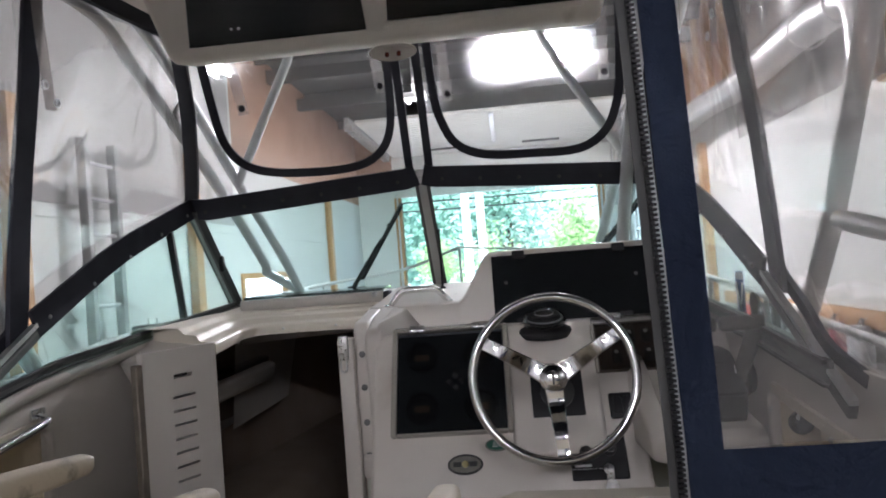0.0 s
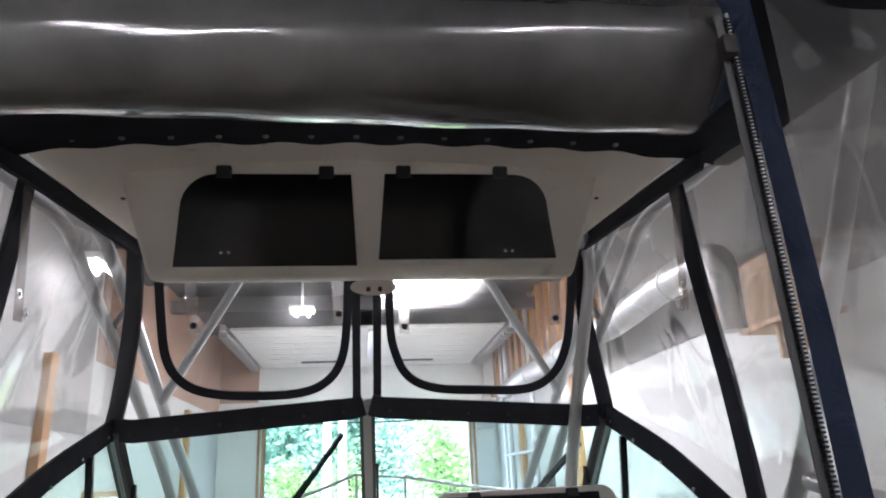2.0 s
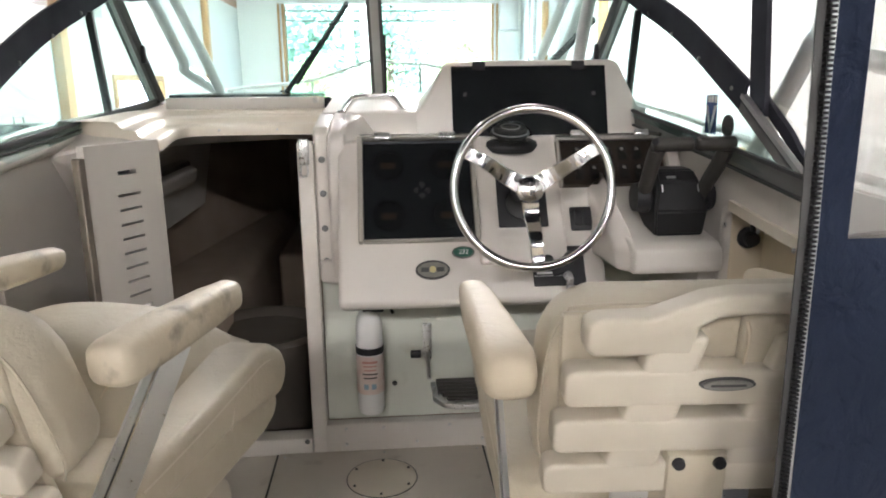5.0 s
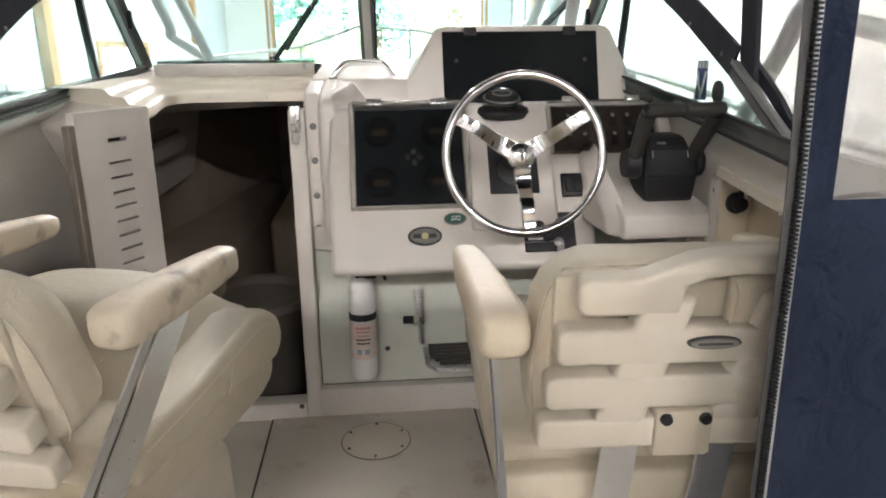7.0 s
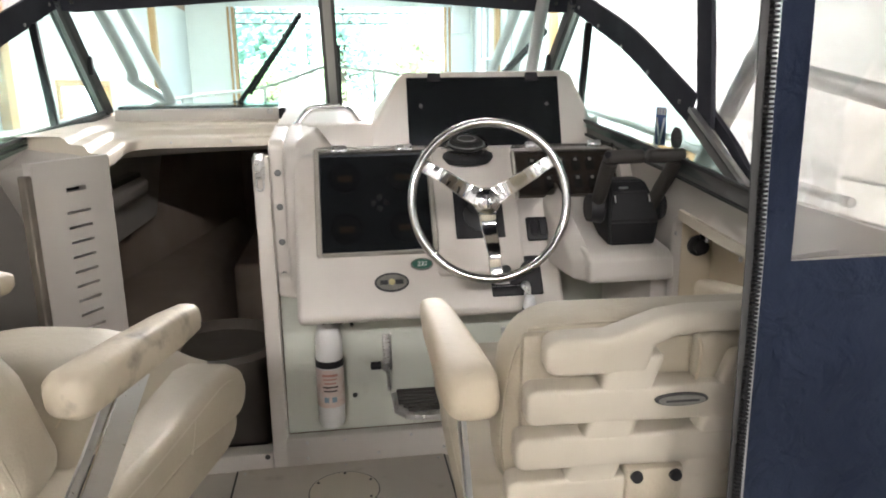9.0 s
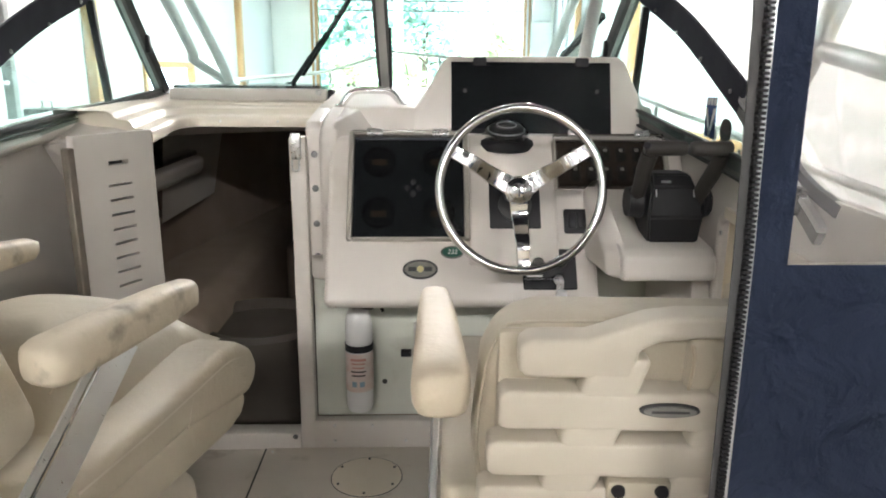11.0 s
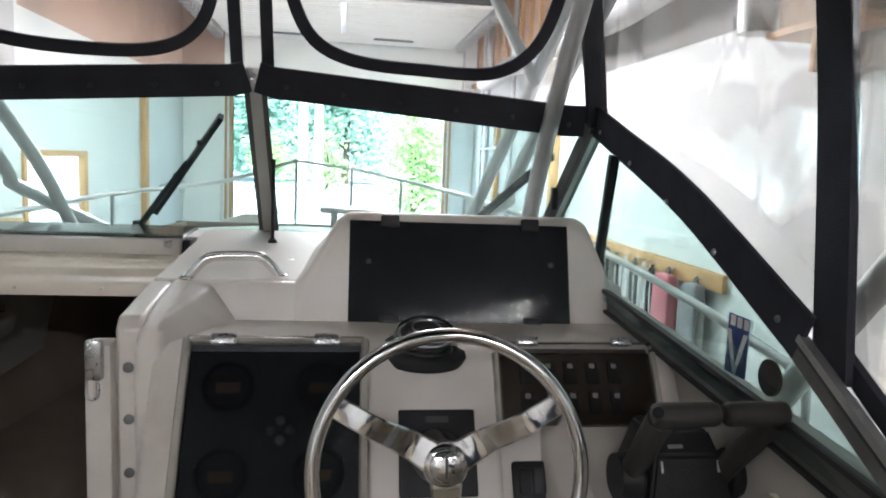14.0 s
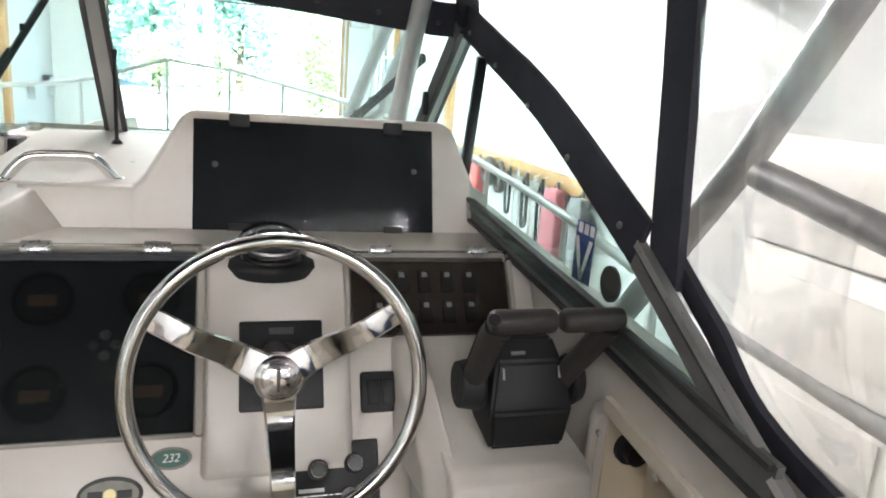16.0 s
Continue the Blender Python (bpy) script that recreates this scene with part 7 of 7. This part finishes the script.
        st_ = part("arm_strut", ribbon(B(), strap_, (0.45, 0.60, -0.66) if lean > 10 and s > 0 else (0, 0.66, -0.75), 0.050 if lean > 10 else 0.050, 0.006), BRIGHT, e, "bright flat steel arm strut")
        part("edge_bead", tube(B(), [p_ + Vector((0.003 * s, -0.016, 0.0135)) for p_ in strap_[:14]], 0.003, 8), CHROME, st_)
    part("pedestal", prism(B(), [(-0.16, 0.0), (-0.15, 0.35), (-0.12, 0.40), (0.20, 0.40), (0.25, 0.37), (0.275, 0.0)], -0.17, 0.17, "x", 0.03, 4), SHELL, e, "off-white moulded pedestal")
    # no hollow is cut: a dark plate gives the shade inside it
    part("recess_shade", prism(B(), [(-0.12, 0.0), (0.12, 0.0), (0.12, 0.26), (0.10, 0.30), (-0.10, 0.30), (-0.12, 0.26)], 0.262, 0.279, "y"), GAUGE, e, "dark plate standing in for the shaded pedestal hollow", 0)
    part("slide", box(B(), (-0.12, -0.15, 0.395), (0.12, 0.18, 0.475), 0.006), BLACK, e)
    return e


seat = helm_seat([((-0.247, -0.262, 0.770), (-0.266, 0.115, 0.756)), ((0.255, -0.21, 0.775), (0.235, 0.195, 0.745))], 0.22, fat=1.12)
seat.matrix_basis = pose(0.425, 0.965, 0, 0, 0, -3)
port = helm_seat([((-0.215, -0.08, 0.778), (-0.168, 0.30, 0.776)), ((0.228, -0.160, 0.764), (0.258, 0.130, 0.772))], 1.0, ARM_WORN, 16, 1.08, 0.075)
port.matrix_basis = pose(-0.495, 1.016, 0, 0, 0, -13)

# ---- things on the lower bulkhead ----
ex = thing("fire_extinguisher", (-0.033, 1.92, 0.10), "white fire extinguisher strapped to the bulkhead", "fire extinguisher")
part("cylinder", lathe(B(), [(0, 0.115), (0.034, 0.118), (0.0385, 0.13), (0.0385, 0.37), (0.0375, 0.392), (0.034, 0.412), (0.027, 0.428), (0.016, 0.437), (0.014, 0.45), (0, 0.45)], pose(-0.033, 1.925, 0.025), 32), WHITE, ex)
part("strap", lathe(B(), [(0.0405, 0.305), (0.0405, 0.325)], pose(-0.033, 1.925, 0.025), 32), BLACK, ex)
lab = part("label", lathe(B(), [(0.0402, 0.185), (0.0402, 0.300)], pose(-0.033, 1.925, 0.025), 32), surface("label_paper", (0.74, 0.70, 0.66), (0.70, 0.52, 0.46), 0.5, scale=30, fine=160, bump=0.0), ex, "printed paper label")
for k in range(5):
    bm = B()
    z = 0.310 - 0.012 * k
    pts = [(-0.033 + 0.0412 * math.sin(a), 1.925 - 0.0412 * math.cos(a), z) for a in [(-0.55 + 1.1 * j / 8) * (1 - 0.12 * (k % 3)) for j in range(9)]]
    part("print", ribbon(bm, pts, (0, 0, 1), 0.007 if k == 0 else 0.004, 0.0008), PALE_RED if k < 3 else LEVER, lab, "", 0)
for x in (-0.3, 0.25):
    pts = [(-0.033 + 0.0412 * math.sin(a), 1.925 - 0.0412 * math.cos(a), 0.235) for a in [x - 0.17 + 0.34 * j / 4 for j in range(5)]]
    part("pictogram", ribbon(B(), pts, (0, 0, 1), 0.016, 0.0008), PALE_BLUE, lab, "", 0)
part("valve", box(B(), (-0.05, 1.905, 0.453), (0.012, 1.945, 0.478), 0.006), BLACK, ex)
part("lever", tube(B(), smooth_path([(-0.02, 1.925, 0.475), (0.02, 1.915, 0.478), (0.038, 1.91, 0.448)], 5), 0.005, 8), BLACK, ex)

fs = thing("foot_rest", (0.31, 1.90, 0.25), "folding foot rest with ribbed rubber pad", "foot rest")
for x in (0.137, 0.50):
    part("bracket", box(B(), (x - 0.013, 1.962, 0.28), (x + 0.013, 1.972, 0.395), 0.002), STEEL, fs)
    for z in (0.385, 0.35):
        stud(fs, (x + 0.004, 1.962, z), (0, -1, 0), 0.005, STEEL, "screw")
    part("knob", lathe(B(), [(0.012, 0), (0.012, 0.03), (0, 0.032)], axis_to((x - 0.02 if x < 0.3 else x + 0.02, 1.95, 0.305), (-1 if x < 0.3 else 1, 0, 0)), 14), BLACK, fs)
    part("link", tube(B(), [(x - 0.002, 1.955, 0.31), (x + 0.004, 1.95, 0.225)], 0.006, 8), STEEL, fs)
bm = B()
prism(bm, [(0.145, 1.96), (0.145, 1.85), (0.175, 1.805), (0.22, 1.79), (0.42, 1.79), (0.465, 1.805), (0.495, 1.85), (0.495, 1.96)], 0.195, 0.212, "z", 0.005, 2)
part("pad_frame", bm, STEEL, fs)
for k in range(6):
    y = 1.945 - k * 0.024
    part("rib", box(B(), (0.16 + 0.012 * max(0, k - 3), y - 0.008, 0.212), (0.48 - 0.012 * max(0, k - 3), y + 0.008, 0.224), 0.004, 2), LEVER, fs, "grey rubber rib")
kk = thing("kick_plug", (0.037, 1.96, 0.21), "small dark plug in the bulkhead", "plug")
stud(kk, (0.037, 1.974, 0.205), (0, -1, 0), 0.008, GAUGE, "plug")
for x, z in ((-0.112, 0.08), (0.0, 0.08), (0.2, 0.08), (-0.112, 0.03), (0.10, 0.03), (0.3, 0.03)):
    stud(bk, (x, 1.935, z), (0, -1, 0), 0.005, STEEL, "screw")
stud(bk, (-0.229, 1.934, 0.045), (0, -1, 0), 0.008, GAUGE, "plug")
cc = thing("coiled_cord", (0.525, 1.95, 0.3), "red coiled kill switch cord", "cord")
part("cord", tube(B(), [(0.545 + 0.007 * math.cos(k * 0.7), 1.955 + 0.009 * math.sin(k * 0.7), 0.42 - 0.0018 * k) for k in range(110)], 0.0022, 6), RED, cc)
